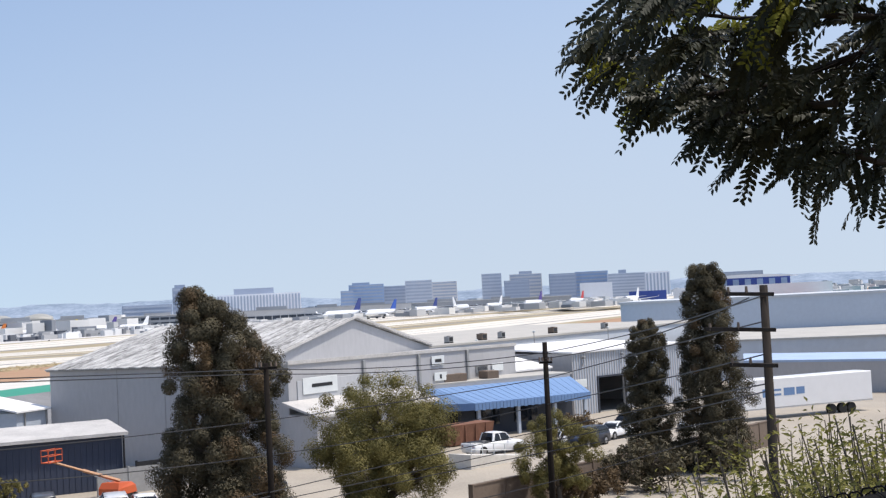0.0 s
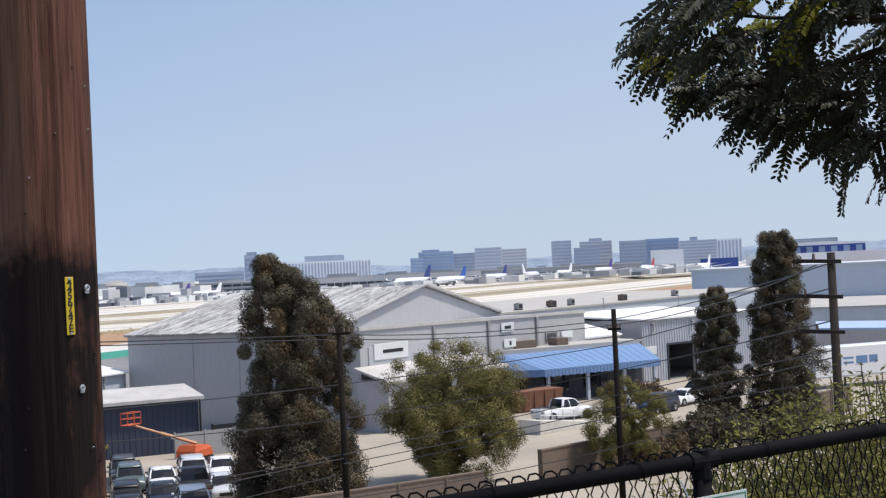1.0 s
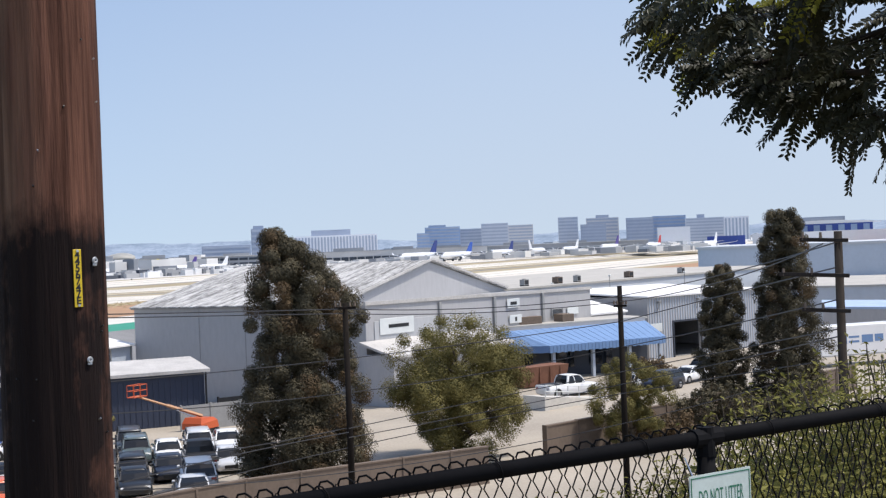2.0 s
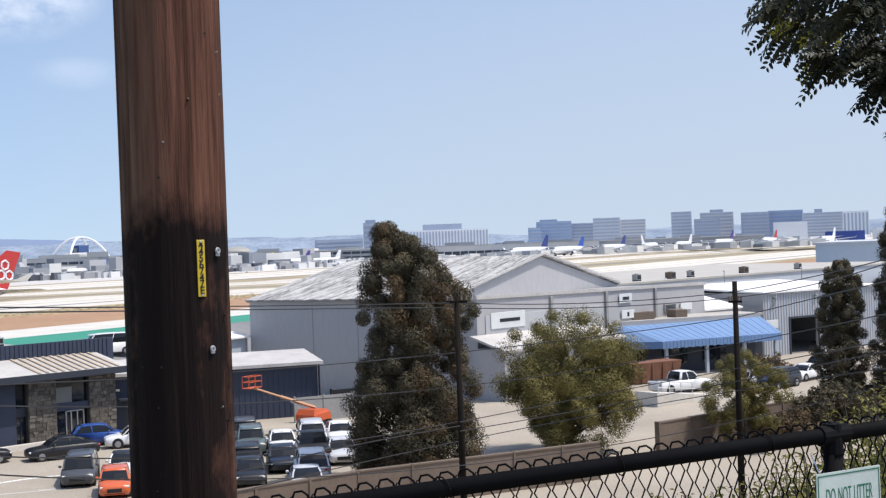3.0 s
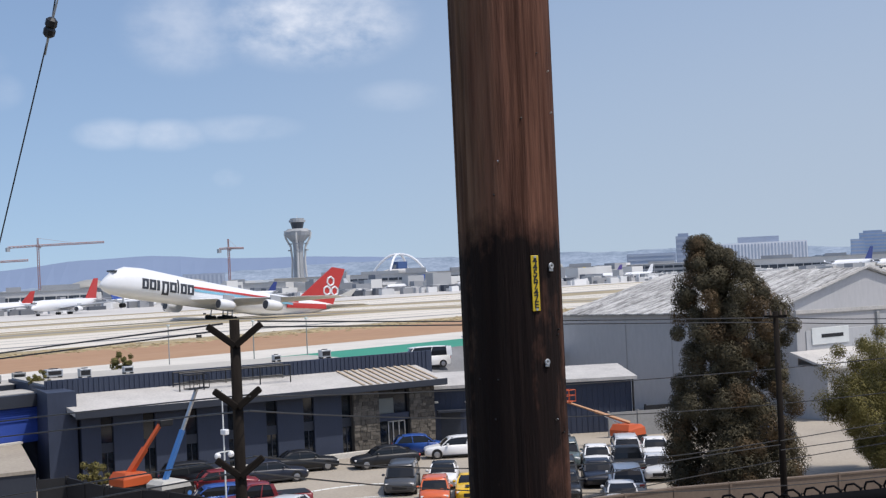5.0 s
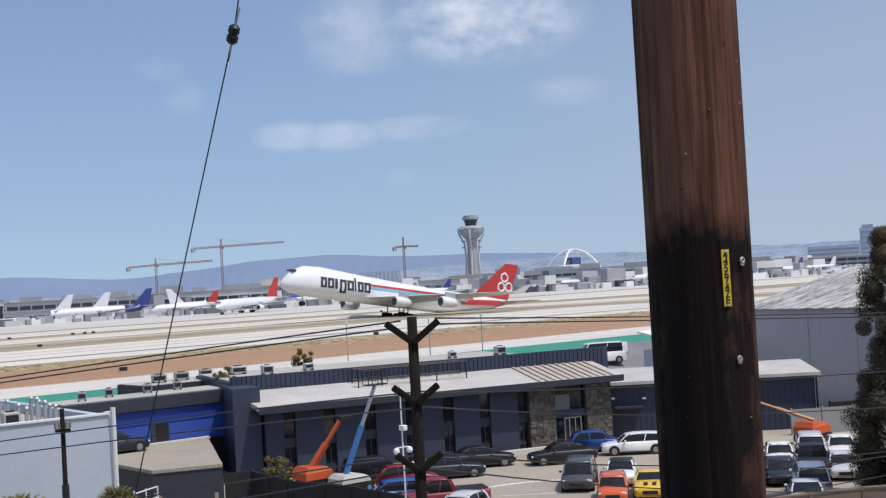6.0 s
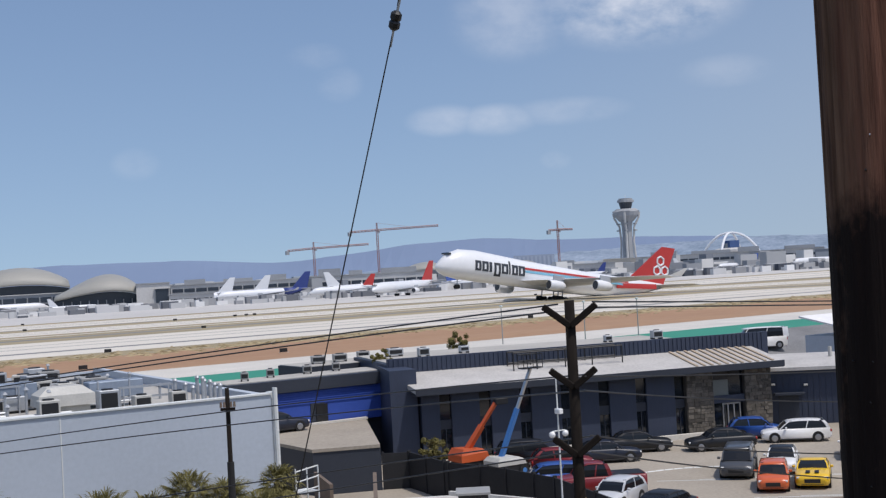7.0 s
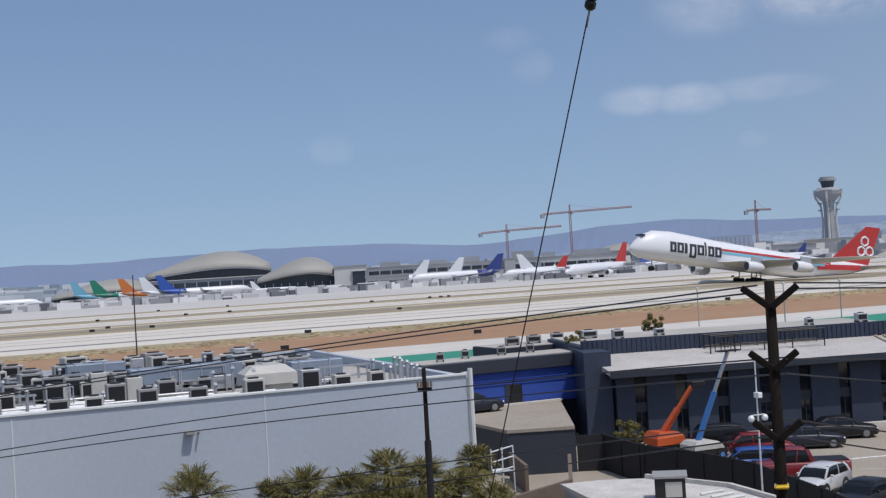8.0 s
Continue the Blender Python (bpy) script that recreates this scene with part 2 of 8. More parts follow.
def thing(name, label, category, m=None, group="", kind=""):
    ob = new(name)
    ob.empty_display_size = 0.5
    if m is not None:
        ob.matrix_basis = m
    return tagged(ob, label, category, group, kind)


def solid(name, bm, material, label, category, m=None, group="", kind="", smooth=False):
    ob = part(name, bm, material, None, smooth=smooth)
    if m is not None:
        ob.matrix_basis = m
    return tagged(ob, label, category, group, kind)


def box(bm, x0, x1, y0, y1, z0, z1, bevel=0.0, m=None):
    vs = [bm.verts.new((x, y, z)) for z in (z0, z1) for y in (y0, y1) for x in (x0, x1)]
    fs = [bm.faces.new([vs[i] for i in q]) for q in ((0, 2, 3, 1), (4, 5, 7, 6), (0, 1, 5, 4), (2, 6, 7, 3), (0, 4, 6, 2), (1, 3, 7, 5))]
    if bevel:
        r = bmesh.ops.bevel(bm, geom=list({e for f in fs for e in f.edges}), offset=bevel, segments=1, affect="EDGES")
        vs = list({v for f in r["faces"] for v in f.verts} | {v for v in vs if v.is_valid})
    if m is not None:
        bmesh.ops.transform(bm, matrix=m, verts=vs)
    return bm


def boxed(*a, **k):
    return box(bmesh.new(), *a, **k)


def tube(bm, p0, p1, r0, r1=None, n=8, caps=True):
    p0, p1 = Vector(p0), Vector(p1)
    r1 = r0 if r1 is None else r1
    q = (p1 - p0).to_track_quat("Z", "Y").to_matrix()
    rings = []
    for p, r in ((p0, r0), (p1, r1)):
        rings.append([bm.verts.new(p + q @ Vector((math.cos(a) * r, math.sin(a) * r, 0))) for a in (2 * math.pi * i / n for i in range(n))])
    for i in range(n):
        bm.faces.new((rings[0][i], rings[0][(i + 1) % n], rings[1][(i + 1) % n], rings[1][i]))
    if caps:
        bm.faces.new(rings[0][::-1])
        bm.faces.new(rings[1])
    return bm


def sweep(bm, pts, r, n=8, closed=False):
    """One continuous round bar along a line of points."""
    pts = [Vector(p) for p in pts]
    m = len(pts)
    rings = []
    for i, p in enumerate(pts):
        a = pts[i - 1] if (i or closed) else p
        b = pts[(i + 1) % m] if (i < m - 1 or closed) else p
        q = (b - a).to_track_quat("Z", "Y").to_matrix()
        rings.append([p + q @ Vector((math.cos(2 * math.pi * k / n) * r, math.sin(2 * math.pi * k / n) * r, 0)) for k in range(n)])
    if closed:
        rings.append(rings[0])
    return loft(bm, rings, not closed)


def loft(bm, rings, caps=True):
    """A skin over rings of points, all with as many points."""
    vv = [[bm.verts.new(p) for p in r] for r in rings]
    n = len(vv[0])
    for a, b in zip(vv, vv[1:]):
        for i in range(n):
            bm.faces.new((a[i], a[(i + 1) % n], b[(i + 1) % n], b[i]))
    if caps:
        bm.faces.new(vv[0][::-1])
        bm.faces.new(vv[-1])
    return bm


def prism(bm, poly, z0, z1):
    """An upright block over a plan; z1 may be one height or one for each corner."""
    tops = z1 if isinstance(z1, (list, tuple)) else [z1] * len(poly)
    area = sum(a[0] * b[1] - b[0] * a[1] for a, b in zip(poly, poly[1:] + poly[:1]))
    if area < 0:
        poly, tops = poly[::-1], list(tops)[::-1]
    lo = [bm.verts.new((*p, z0)) for p in poly]
    hi = [bm.verts.new((*p, z)) for p, z in zip(poly, tops)]
    n = len(poly)
    for i in range(n):
        bm.faces.new((lo[i], lo[(i + 1) % n], hi[(i + 1) % n], hi[i]))
    bm.faces.new(lo[::-1])
    bm.faces.new(hi)
    return bm


def along(a, b, z=0.0):
    """The pose whose x runs from a to b on plan, with its origin at a."""
    return pose(a[0], a[1], z, 0, 0, math.degrees(math.atan2(b[1] - a[1], b[0] - a[0])))


def span(a, b):
    return math.hypot(b[0] - a[0], b[1] - a[1])


def polar(az, d):
    """A place on plan by its bearing (degrees left of +y) and distance."""
    return (-math.sin(radians(az)) * d, math.cos(radians(az)) * d)

# ---- ground ----
FENCE_N = (0.507, 0.862)
FENCE_C = 2.595
STRIPS = [  # far edge, material
    (97, "lot"), (112, "road"), (124.5, "green"), (139.5, "concrete"), (176, "dirt"), (190, "dry"), (203, "runway"), (207, "track"), (221, "runway"), (222.2, "track"), (234, "runway"), (235, "track"),
    (248, "runway"), (262, "dry"), (268, "track"), (280, "dry"), (283, "runway"), (292, "dry"), (303, "runway"), (304.5, "track"), (313, "runway"), (314.5, "track"), (324, "runway"), (350, "dry"), (356, "track"), (380, "runway"), (382, "track"), (400, "runway"), (402, "track"), (420, "runway"),
    (446, "dry"), (1150, "apron"), (6000, "far"),
]
M_TRACK = mat("rubbered_asphalt", (0.20, 0.20, 0.195), 0.9, 0, 0.3, 0.05, 25, squash=(0.1, 1, 1))
M_ROAD = mat("road_asphalt", (0.20, 0.20, 0.20), 0.9, 0, 0.3, 0.2, 25)
# air haze over the far plain is painted into its base colour
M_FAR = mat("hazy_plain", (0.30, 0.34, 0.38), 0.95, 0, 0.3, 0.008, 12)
GROUND_MATS = {"lot": M_ASPHALT, "road": M_ROAD, "green": M_GREEN, "concrete": M_CONCRETE, "dirt": M_DIRT, "dry": M_DRYGRASS,
               "runway": M_RUNWAY, "track": M_TRACK, "apron": M_APRON, "far": M_FAR, "slope": M_SLOPE}


def base_z(y, x=0.0):
    z = float(np.interp(y, (96, 112, 320, 900), (0, 4, 3.6, -1.5)))
    fall = float(np.interp(x, (230, 400), (0, 1))) * float(np.interp(y, (97, 112, 200, 420), (0, 1, 1, 0)))
    return z - 4.2 * fall


def hill_z(x, y):
    s = FENCE_N[0] * x + FENCE_N[1] * y - FENCE_C
    if s < 0.5:
        return 11.55
    return 11.55 - 0.74 * (s - 0.5) + 0.35 * noise.noise((x * 0.5, y * 0.5, 0)) * min(1, s)


def ground_z(x, y):
    return max(base_z(y, x), hill_z(x, y))


def make_ground():
    xs = sorted({*range(-30, 61, 1), *range(60, 200, 10), *(-4900, -2500, -1200, -600, -300, -150, -80, -50), *(240, 300, 400, 550, 800, 1200, 1800, 2600, 3600, 4900)})
    ys = sorted({*range(-30, 41, 1), *(50, 60, 70, 80, 90, 96), *(e for e, _ in STRIPS if e < 6000), 220, 320, 500, 600, 700, 800, 900, 1500, 2000, 3000, 4900, -4900, -2000, -800, -300, -120, -60})
    bm = bmesh.new()
    grid = [[bm.verts.new((x, y, ground_z(x, y))) for x in xs] for y in ys]
    names = list(GROUND_MATS)
    for j in range(len(ys) - 1):
        for i in range(len(xs) - 1):
            f = bm.faces.new((grid[j][i], grid[j][i + 1], grid[j + 1][i + 1], grid[j + 1][i]))
            cx, cy = (xs[i] + xs[i + 1]) / 2, (ys[j] + ys[j + 1]) / 2
            kind = next(n for e, n in STRIPS if cy < e)
            if hill_z(cx, cy) > base_z(cy, cx) - 0.05:
                kind = "slope"
            f.material_index = names.index(kind)
            f.smooth = kind == "slope"
    me = bpy.data.meshes.new("ground")
    bm.to_mesh(me)
    bm.free()
    for n in names:
        me.materials.append(GROUND_MATS[n])
    tagged(new("ground", me), "airfield and car park ground with runways and hillside", "ground", kind="structure")


make_ground()

# ---- hazy hills far off ----


def hills(name, d, az0, az1, base, amp, seed, material, rough=1.0):
    bm = bmesh.new()
    lo, hi = [], []
    n = 240
    for i in range(n + 1):
        az = az0 + (az1 - az0) * i / n
        h = base(az) + amp * noise.fractal((az * 0.22 * rough + seed, seed, 0), 0.9, 2.1, 6)
        p = polar(az, d)
        q = polar(az, d - 350)
        lo.append(bm.verts.new((*q, -3)))
        hi.append(bm.verts.new((*p, max(2.0, h))))
    for i in range(n):
        bm.faces.new((lo[i], lo[i + 1], hi[i + 1], hi[i]))
    return solid(name, bm, material, "hazy blue hills along the horizon", "hills", kind="structure")


# the hills' blue is distance haze put into their base colours
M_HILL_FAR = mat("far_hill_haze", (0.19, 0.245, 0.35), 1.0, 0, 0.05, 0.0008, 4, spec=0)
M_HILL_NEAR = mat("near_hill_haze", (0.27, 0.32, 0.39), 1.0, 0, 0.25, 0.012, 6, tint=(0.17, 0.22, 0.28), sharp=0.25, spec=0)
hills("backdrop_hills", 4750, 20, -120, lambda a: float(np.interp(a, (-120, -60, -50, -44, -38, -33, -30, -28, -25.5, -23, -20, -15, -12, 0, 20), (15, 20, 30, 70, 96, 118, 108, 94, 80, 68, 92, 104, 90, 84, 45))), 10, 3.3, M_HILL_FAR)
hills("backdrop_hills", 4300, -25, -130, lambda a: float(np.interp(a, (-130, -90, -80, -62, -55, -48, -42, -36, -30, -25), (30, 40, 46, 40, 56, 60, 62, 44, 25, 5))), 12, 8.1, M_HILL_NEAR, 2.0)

# ---- hangar and the buildings beside it ----
HA, HB, HC = (97.0, 54.7), (96.8, 78.0), (130.0, 46.2)


def hangar():
    h = thing("hangar", "large grey metal hangar with weathered gable roof", "hangar")
    bm = bmesh.new()
    # body: west wall, north wall, east wall, gable end
    x0, x1, y0, y1, xr = 97.0, 133.0, 57.2, 79.4, 114.6
    prof = [(x0, 0), (x1, 0), (x1, 8.2), (xr, 11.75), (x0, 8.6)]
    loft(bm, [[(x, y0, z) for x, z in prof], [(x, y1, z) for x, z in prof]])
    part("gable_body", bm, M_HANGARWALL, h)
    for a, b, na in (((x0 - 0.4, 8.55), (xr, 11.83), "roof_slope"), ((xr, 11.83), (x1 + 0.4, 8.15), "roof_slope")):
        n = 30
        for i in range(n):
            ya, yb = y0 - 0.3 + (y1 - y0 + 0.6) * i / n, y0 - 0.3 + (y1 - y0 + 0.6) * (i + 0.94) / n
            lift = 0.03 * (i % 2)
            bm = bmesh.new()
            prism_pts = [(a[0], ya, a[1] + lift), (b[0], ya, b[1] + lift), (b[0], yb, b[1] + lift), (a[0], yb, a[1] + lift)]
            v = [bm.verts.new(p) for p in prism_pts] + [bm.verts.new((p[0], p[1], p[2] + 0.1)) for p in prism_pts]
            for q in ((0, 3, 2, 1), (4, 5, 6, 7), (0, 1, 5, 4), (1, 2, 6, 5), (2, 3, 7, 6), (3, 0, 4, 7)):
                bm.faces.new([v[k] for k in q])
            part("roof_sheet", bm, M_HANGARROOF, h)
    # gable trim
    for a, b in (((x0, 8.75), (xr, 11.95)), ((xr, 11.95), (x1, 8.35))):
        bm = bmesh.new()
        loft(bm, [[(a[0], y0 - 0.45, a[1]), (b[0], y0 - 0.45, b[1]), (b[0], y0 - 0.45, b[1] + 0.22), (a[0], y0 - 0.45, a[1] + 0.22)],
                  [(a[0], y0 - 0.32, a[1]), (b[0], y0 - 0.32, b[1]), (b[0], y0 - 0.32, b[1] + 0.22), (a[0], y0 - 0.32, a[1] + 0.22)]])
        part("gable_trim", bm, M_ROOFWHITE, h, "pale metal edge strip")
    for y in (62.0, 67.0, 72.0):
        part("wall_joint", boxed(x0 - 0.03, x0, y, y + 0.06, 0, 8.5), M_HVAC, h)
    bm = boxed(x0 - 0.25, x0 - 0.02, 55.0, 79.6, 8.45, 8.68)
    part("gutter", bm, M_HVAC, h)
    # front block with a parapet
    m = along(HA, HC)
    n = span(HA, HC)
    bm = bmesh.new()
    prism(bm, [(0, 0), (n, 0), (n, 10.5), (0, 4.2)], 0, [8.55, 8.2, 8.0, 8.4])
    f = part("front_block", bm, M_HANGARWALL, h)
    f.matrix_basis = m
    bm = bmesh.new()
    loft(bm, [[(-0.1, -0.15, 8.45), (-0.1, 0.12, 8.45), (-0.1, 0.12, 8.75), (-0.1, -0.15, 8.75)], [(n + 0.1, -0.15, 8.1), (n + 0.1, 0.12, 8.1), (n + 0.1, 0.12, 8.4), (n + 0.1, -0.15, 8.4)]])
    c = part("coping", bm, M_ROOFWHITE, h, "pale parapet coping")
    c.matrix_basis = m
    for s in (9.5, 17.5, 25.3):
        p = part("pilaster", boxed(s, s + 0.35, -0.22, 0, 0, 8.2, 0.03), M_HVAC, h)
        p.matrix_basis = m
    # big sliding door panels, signs and openings on the front
    for s0, s1 in ((10.2, 17.2), (1.0, 9.2)):
        p = part("sliding_door", boxed(s0, s1, -0.08, 0, 0.2, 7.0, 0.02), M_HANGARDOOR, h, "pale sliding hangar door")
        p.matrix_basis = m
    for s0, s1, z0, z1, ma, la in ((1.6, 6.0, 5.8, 7.2, M_SIGNWHITE, "white wall sign with dark lettering bars"), (19.6, 21.6, 7.0, 7.9, M_SIGNWHITE, "small white wall sign"), (19.9, 21.9, 5.5, 6.3, M_SIGNWHITE, "small white wall sign"), (29.6, 31.6, 5.75, 6.55, M_SIGNWHITE, "blank white wall panel")):
        p = part("wall_sign", boxed(s0, s1, -0.16, -0.09, z0, z1, 0.02), ma, h, la)
        p.matrix_basis = m
        bm = bmesh.new()
        if s0 < 5:
            box(bm, s0 + 1.1, s1 - 0.7, -0.18, -0.162, z0 + 0.55, z0 + 0.85)
        elif z0 > 6.9:
            box(bm, s0 + 0.5, s1 - 0.5, -0.18, -0.162, z0 + 0.3, z0 + 0.6)
        elif s0 < 25:
            box(bm, s0 + 0.85, s0 + 1.15, -0.18, -0.162, z0 + 0.2, z0 + 0.6)
        else:
            box(bm, s0 + 0.1, s0 + 0.2, -0.18, -0.162, z0 + 0.1, z0 + 0.2)
        q = part("lettering_bar", bm, M_BLACK, h)
        q.matrix_basis = m
    p = part("wall_vent", boxed(26.9, 28.9, -0.14, -0.02, 5.7, 6.5, 0.02), M_HVAC, h, "louvred wall vent")
    p.matrix_basis = m
    bm = bmesh.new()
    for k in range(5):
        box(bm, 27.05, 28.75, -0.17, -0.142, 5.82 + k * 0.13, 5.88 + k * 0.13)
    p = part("vent_slats", bm, M_BLACK, h)
    p.matrix_basis = m
    p = part("blue_door", boxed(3.4, 6.4, -0.14, -0.081, 0.0, 3.4, 0.02), M_BLUEDOOR, h, "dull blue roller door")
    p.matrix_basis = m
    # lean-to canopy along the front
    bm = bmesh.new()
    loft(bm, [[(-1.0, -4.0, 4.1), (15.5, -4.0, 4.1), (15.5, -0.1, 5.2), (-1.0, -0.1, 5.2)], [(-1.0, -4.0, 4.3), (15.5, -4.0, 4.3), (15.5, -0.1, 5.4), (-1.0, -0.1, 5.4)]])
    p = part("canopy_roof", bm, M_ROOFWHITE, h, "white sheet-metal canopy roof")
    p.matrix_basis = m
    p = part("canopy_wall", boxed(-0.6, 2.4, -3.6, -0.15, 0, 4.3, 0.02), M_HANGARWALL, h)
    p.matrix_basis = m
    p = part("canopy_wall", boxed(7.4, 15.2, -3.6, -0.15, 0, 4.1, 0.02), M_HANGARWALL, h)
    p.matrix_basis = m


M_BLUEDOOR = mat("dull_blue_door", (0.08, 0.13, 0.30), 0.6, 0, 0.15, 0.5)
hangar()


def lean_shed():
    """Low white annex at the hangar's west side."""
    h = thing("annex", "low pale annex with white sloping roof beside the hangar", "building")
    part("wall", boxed(92.6, 96.7, 79.6, 88.0, 0, 5.1), M_WHITEWALL, h)
    bm = bmesh.new()
    loft(bm, [[(92.2, 79.2, 5.15), (96.75, 79.2, 5.15), (96.75, 79.2, 5.3), (92.2, 79.2, 5.3)], [(92.2, 88.3, 6.8), (96.75, 88.3, 6.8), (96.75, 88.3, 6.95), (92.2, 88.3, 6.95)]])
    part("roof", bm, M_WHITEROOF, h, "bright white metal roof")
    part("downpipe", tube(bmesh.new(), (93.6, 79.5, 0), (93.6, 79.5, 5.1), 0.08), M_HVAC, h)
    part("downpipe", tube(bmesh.new(), (96.5, 79.5, 0), (96.5, 79.5, 5.1), 0.08), M_HVAC, h)


lean_shed()


def awning_shop():
    a, b = (112.3, 48.3), (127.3, 37.6)
    n = span(a, b)
    m = along(a, b)
    h = thing("awning_building", "low shop front under a blue canvas awning", "building", m)
    part("back_wall", boxed(0, n, 3.0, 5.0, 0, 5.1), M_HANGARWALL, h)
    # dark sheet that carries the shade under the awning in its colour
    part("shaded_front", boxed(0.4, n - 0.2, 2.6, 3.0, 0, 3.4), M_NAVY, h)
    # canvas: hipped at the near corner, striped by its seams, with a scalloped valance
    ns, c = 34, 4.6
    for i in range(ns):
        s0, s1 = c + (n - c) * i / ns, c + (n - c) * (i + 1) / ns
        b0, b1 = c * 0.52 + (n - c * 0.52) * i / ns, c * 0.52 + (n - c * 0.52) * (i + 1) / ns
        up = 0.025 if i % 2 else 0.0
        bm = bmesh.new()
        loft(bm, [[(s0, -0.2, 3.30 + up), (s1, -0.2, 3.30 + up), (s1, -0.2, 3.36 + up), (s0, -0.2, 3.36 + up)], [(b0, 3.0, 4.75 + up), (b1, 3.0, 4.75 + up), (b1, 3.0, 4.81 + up), (b0, 3.0, 4.81 + up)]])
        part("awning_panel", bm, M_BLUEAWN, h)
        part("valance_flap", boxed(s0 + 0.02, s1 - 0.02, -0.24, -0.2, 2.65 + 0.05 * (i % 2), 3.34), M_BLUEAWN, h)
    for i in range(10):
        f0, f1 = i / 10, (i + 1) / 10
        up = 0.025 if i % 2 else 0.0
        p = [Vector((c * f, 3.0 - 3.2 * f, 3.30 + up)) for f in (f0, f1)]
        q = [Vector((c * 0.52 * (0.55 + 0.45 * f), 3.0, 4.75 + up)) for f in (f0, f1)]
        bm = bmesh.new()
        loft(bm, [[p[0], p[1], p[1] + Vector((0, 0, 0.06)), p[0] + Vector((0, 0, 0.06))], [q[0], q[1], q[1] + Vector((0, 0, 0.06)), q[0] + Vector((0, 0, 0.06))]])
        part("awning_panel", bm, M_BLUEAWN, h)
        bm = bmesh.new()
        loft(bm, [[p[0], p[1], p[1] + Vector((0.03, 0.03, 0)), p[0] + Vector((0.03, 0.03, 0))], [p[0] - Vector((0, 0, 0.62)), p[1] - Vector((0, 0, 0.62)), p[1] + Vector((0.03, 0.03, -0.62)), p[0] + Vector((0.03, 0.03, -0.62))]])
        part("valance_flap", bm, M_BLUEAWN, h)
    for s in (5.2, 9.8, 14.2, n - 0.5):
        part("post", boxed(s, s + 0.3, 0.2, 0.5, 0, 3.3), M_WHITEWALL, h)
    for s in (1.6, 6.4, 11.0):
        part("window", boxed(s, s + 2.8, 2.52, 2.6, 0.9, 2.5), M_GLASS, h)
    part("roof", boxed(-0.3, n + 0.3, 3.0, 8.0, 5.05, 5.25), M_GRAVEL, h)
    for s, w in ((4.0, 2.6), (9.0, 1.4)):
        part("rooftop_box", boxed(s, s + w, 4.0, 5.6, 5.25, 6.0, 0.04), M_BROWNWALL, h, "tan rooftop unit")


awning_shop()


def bay_building():
    a, b = (137.0, 42.2), (154.2, 34.1)
    n = span(a, b)
    m = along(a, b)
    h = thing("service_bay_building", "pale corrugated metal building with open service bays", "building", m)
    doors = [(4.1, 8.6), (10.4, 14.8)]
    dep, top = 15.0, 6.75
    edges = [0.0] + [e for d in doors for e in d] + [n]
    bm = bmesh.new()
    for s0, s1 in zip(edges[::2], edges[1::2]):
        box(bm, s0, s1, 0, 0.3, 0, 3.9)
    box(bm, 0, n, 0, 0.3, 3.9, top)
    box(bm, 0, 0.3, 0.3, dep, 0, top)
    box(bm, n - 0.3, n, 0.3, dep, 0, top)
    box(bm, 0.3, n - 0.3, dep - 0.3, dep, 0, top)
    part("wall", bm, M_HANGARWALL, h)
    s = 0.25
    while s < n:
        inside = any(d0 - 0.05 < s < d1 + 0.05 for d0, d1 in doors)
        part("rib", boxed(s, s + 0.12, -0.07, 0, 3.9 if inside else 0, top - 0.05), M_WHITEWALL, h)
        s += 0.42
    bm = bmesh.new()
    loft(bm, [[(-0.25, -0.3, top), (n + 0.2, -0.3, top), (n + 0.2, -0.3, top + 0.18), (-0.25, -0.3, top + 0.18)], [(-0.25, dep + 0.2, top + 0.5), (n + 0.2, dep + 0.2, top + 0.5), (n + 0.2, dep + 0.2, top + 0.68), (-0.25, dep + 0.2, top + 0.68)]])
    part("roof", bm, M_WHITEROOF, h, "bright white sheet roof")
    part("bay_floor", boxed(0.4, n - 0.4, 0.35, dep - 0.35, 0.0, 0.02), M_TRACK, h)
    part("bay_lining", boxed(0.35, n - 0.35, dep - 0.8, dep - 0.6, 0.03, top - 0.1), M_NAVY, h)
    for d0, d1 in doors:
        part("door_frame", boxed(d0 - 0.2, d1 + 0.2, -0.12, -0.02, 3.85, 4.05), M_NAVY, h)
        for e in (d0 - 0.2, d1):
            part("door_jamb", boxed(e, e + 0.2, -0.12, -0.02, 0, 3.84), M_NAVY, h)
    for k in (1.4, 7.9):
        part("flood_lamp", boxed(k, k + 0.35, -0.5, -0.1, 6.1, 6.35, 0.04), M_HVAC, h, "small wall floodlight")
        part("lamp_arm", tube(bmesh.new(), (k + 0.17, -0.3, 6.0), (k + 0.17, -0.02, 5.2), 0.04, n=6), M_HVAC, h)
    part("wall_board", boxed(0.25, 2.1, -0.16, -0.1, 3.0, 3.9, 0.02), M_SIGNWHITE, h, "white board with small grey marks")
    # stepped grey block beside it
    g = thing("grey_block", "plain grey flat-roofed block", "building")
    bm = bmesh.new()
    prism(bm, [(130.4, 46.6), (136.2, 44.4), (139.9, 52.6), (134, 55)], 0, 5.3)
    part("wall", bm, M_HANGARWALL, g)
    bm = bmesh.new()
    prism(bm, [(130.2, 46.4), (136.3, 44.2), (140.0, 52.7), (133.9, 55.2)], 5.31, [5.5, 5.5, 7.3, 7.3])
    part("roof", bm, M_WHITEROOF, g, "bright white sloping roof")


bay_building()


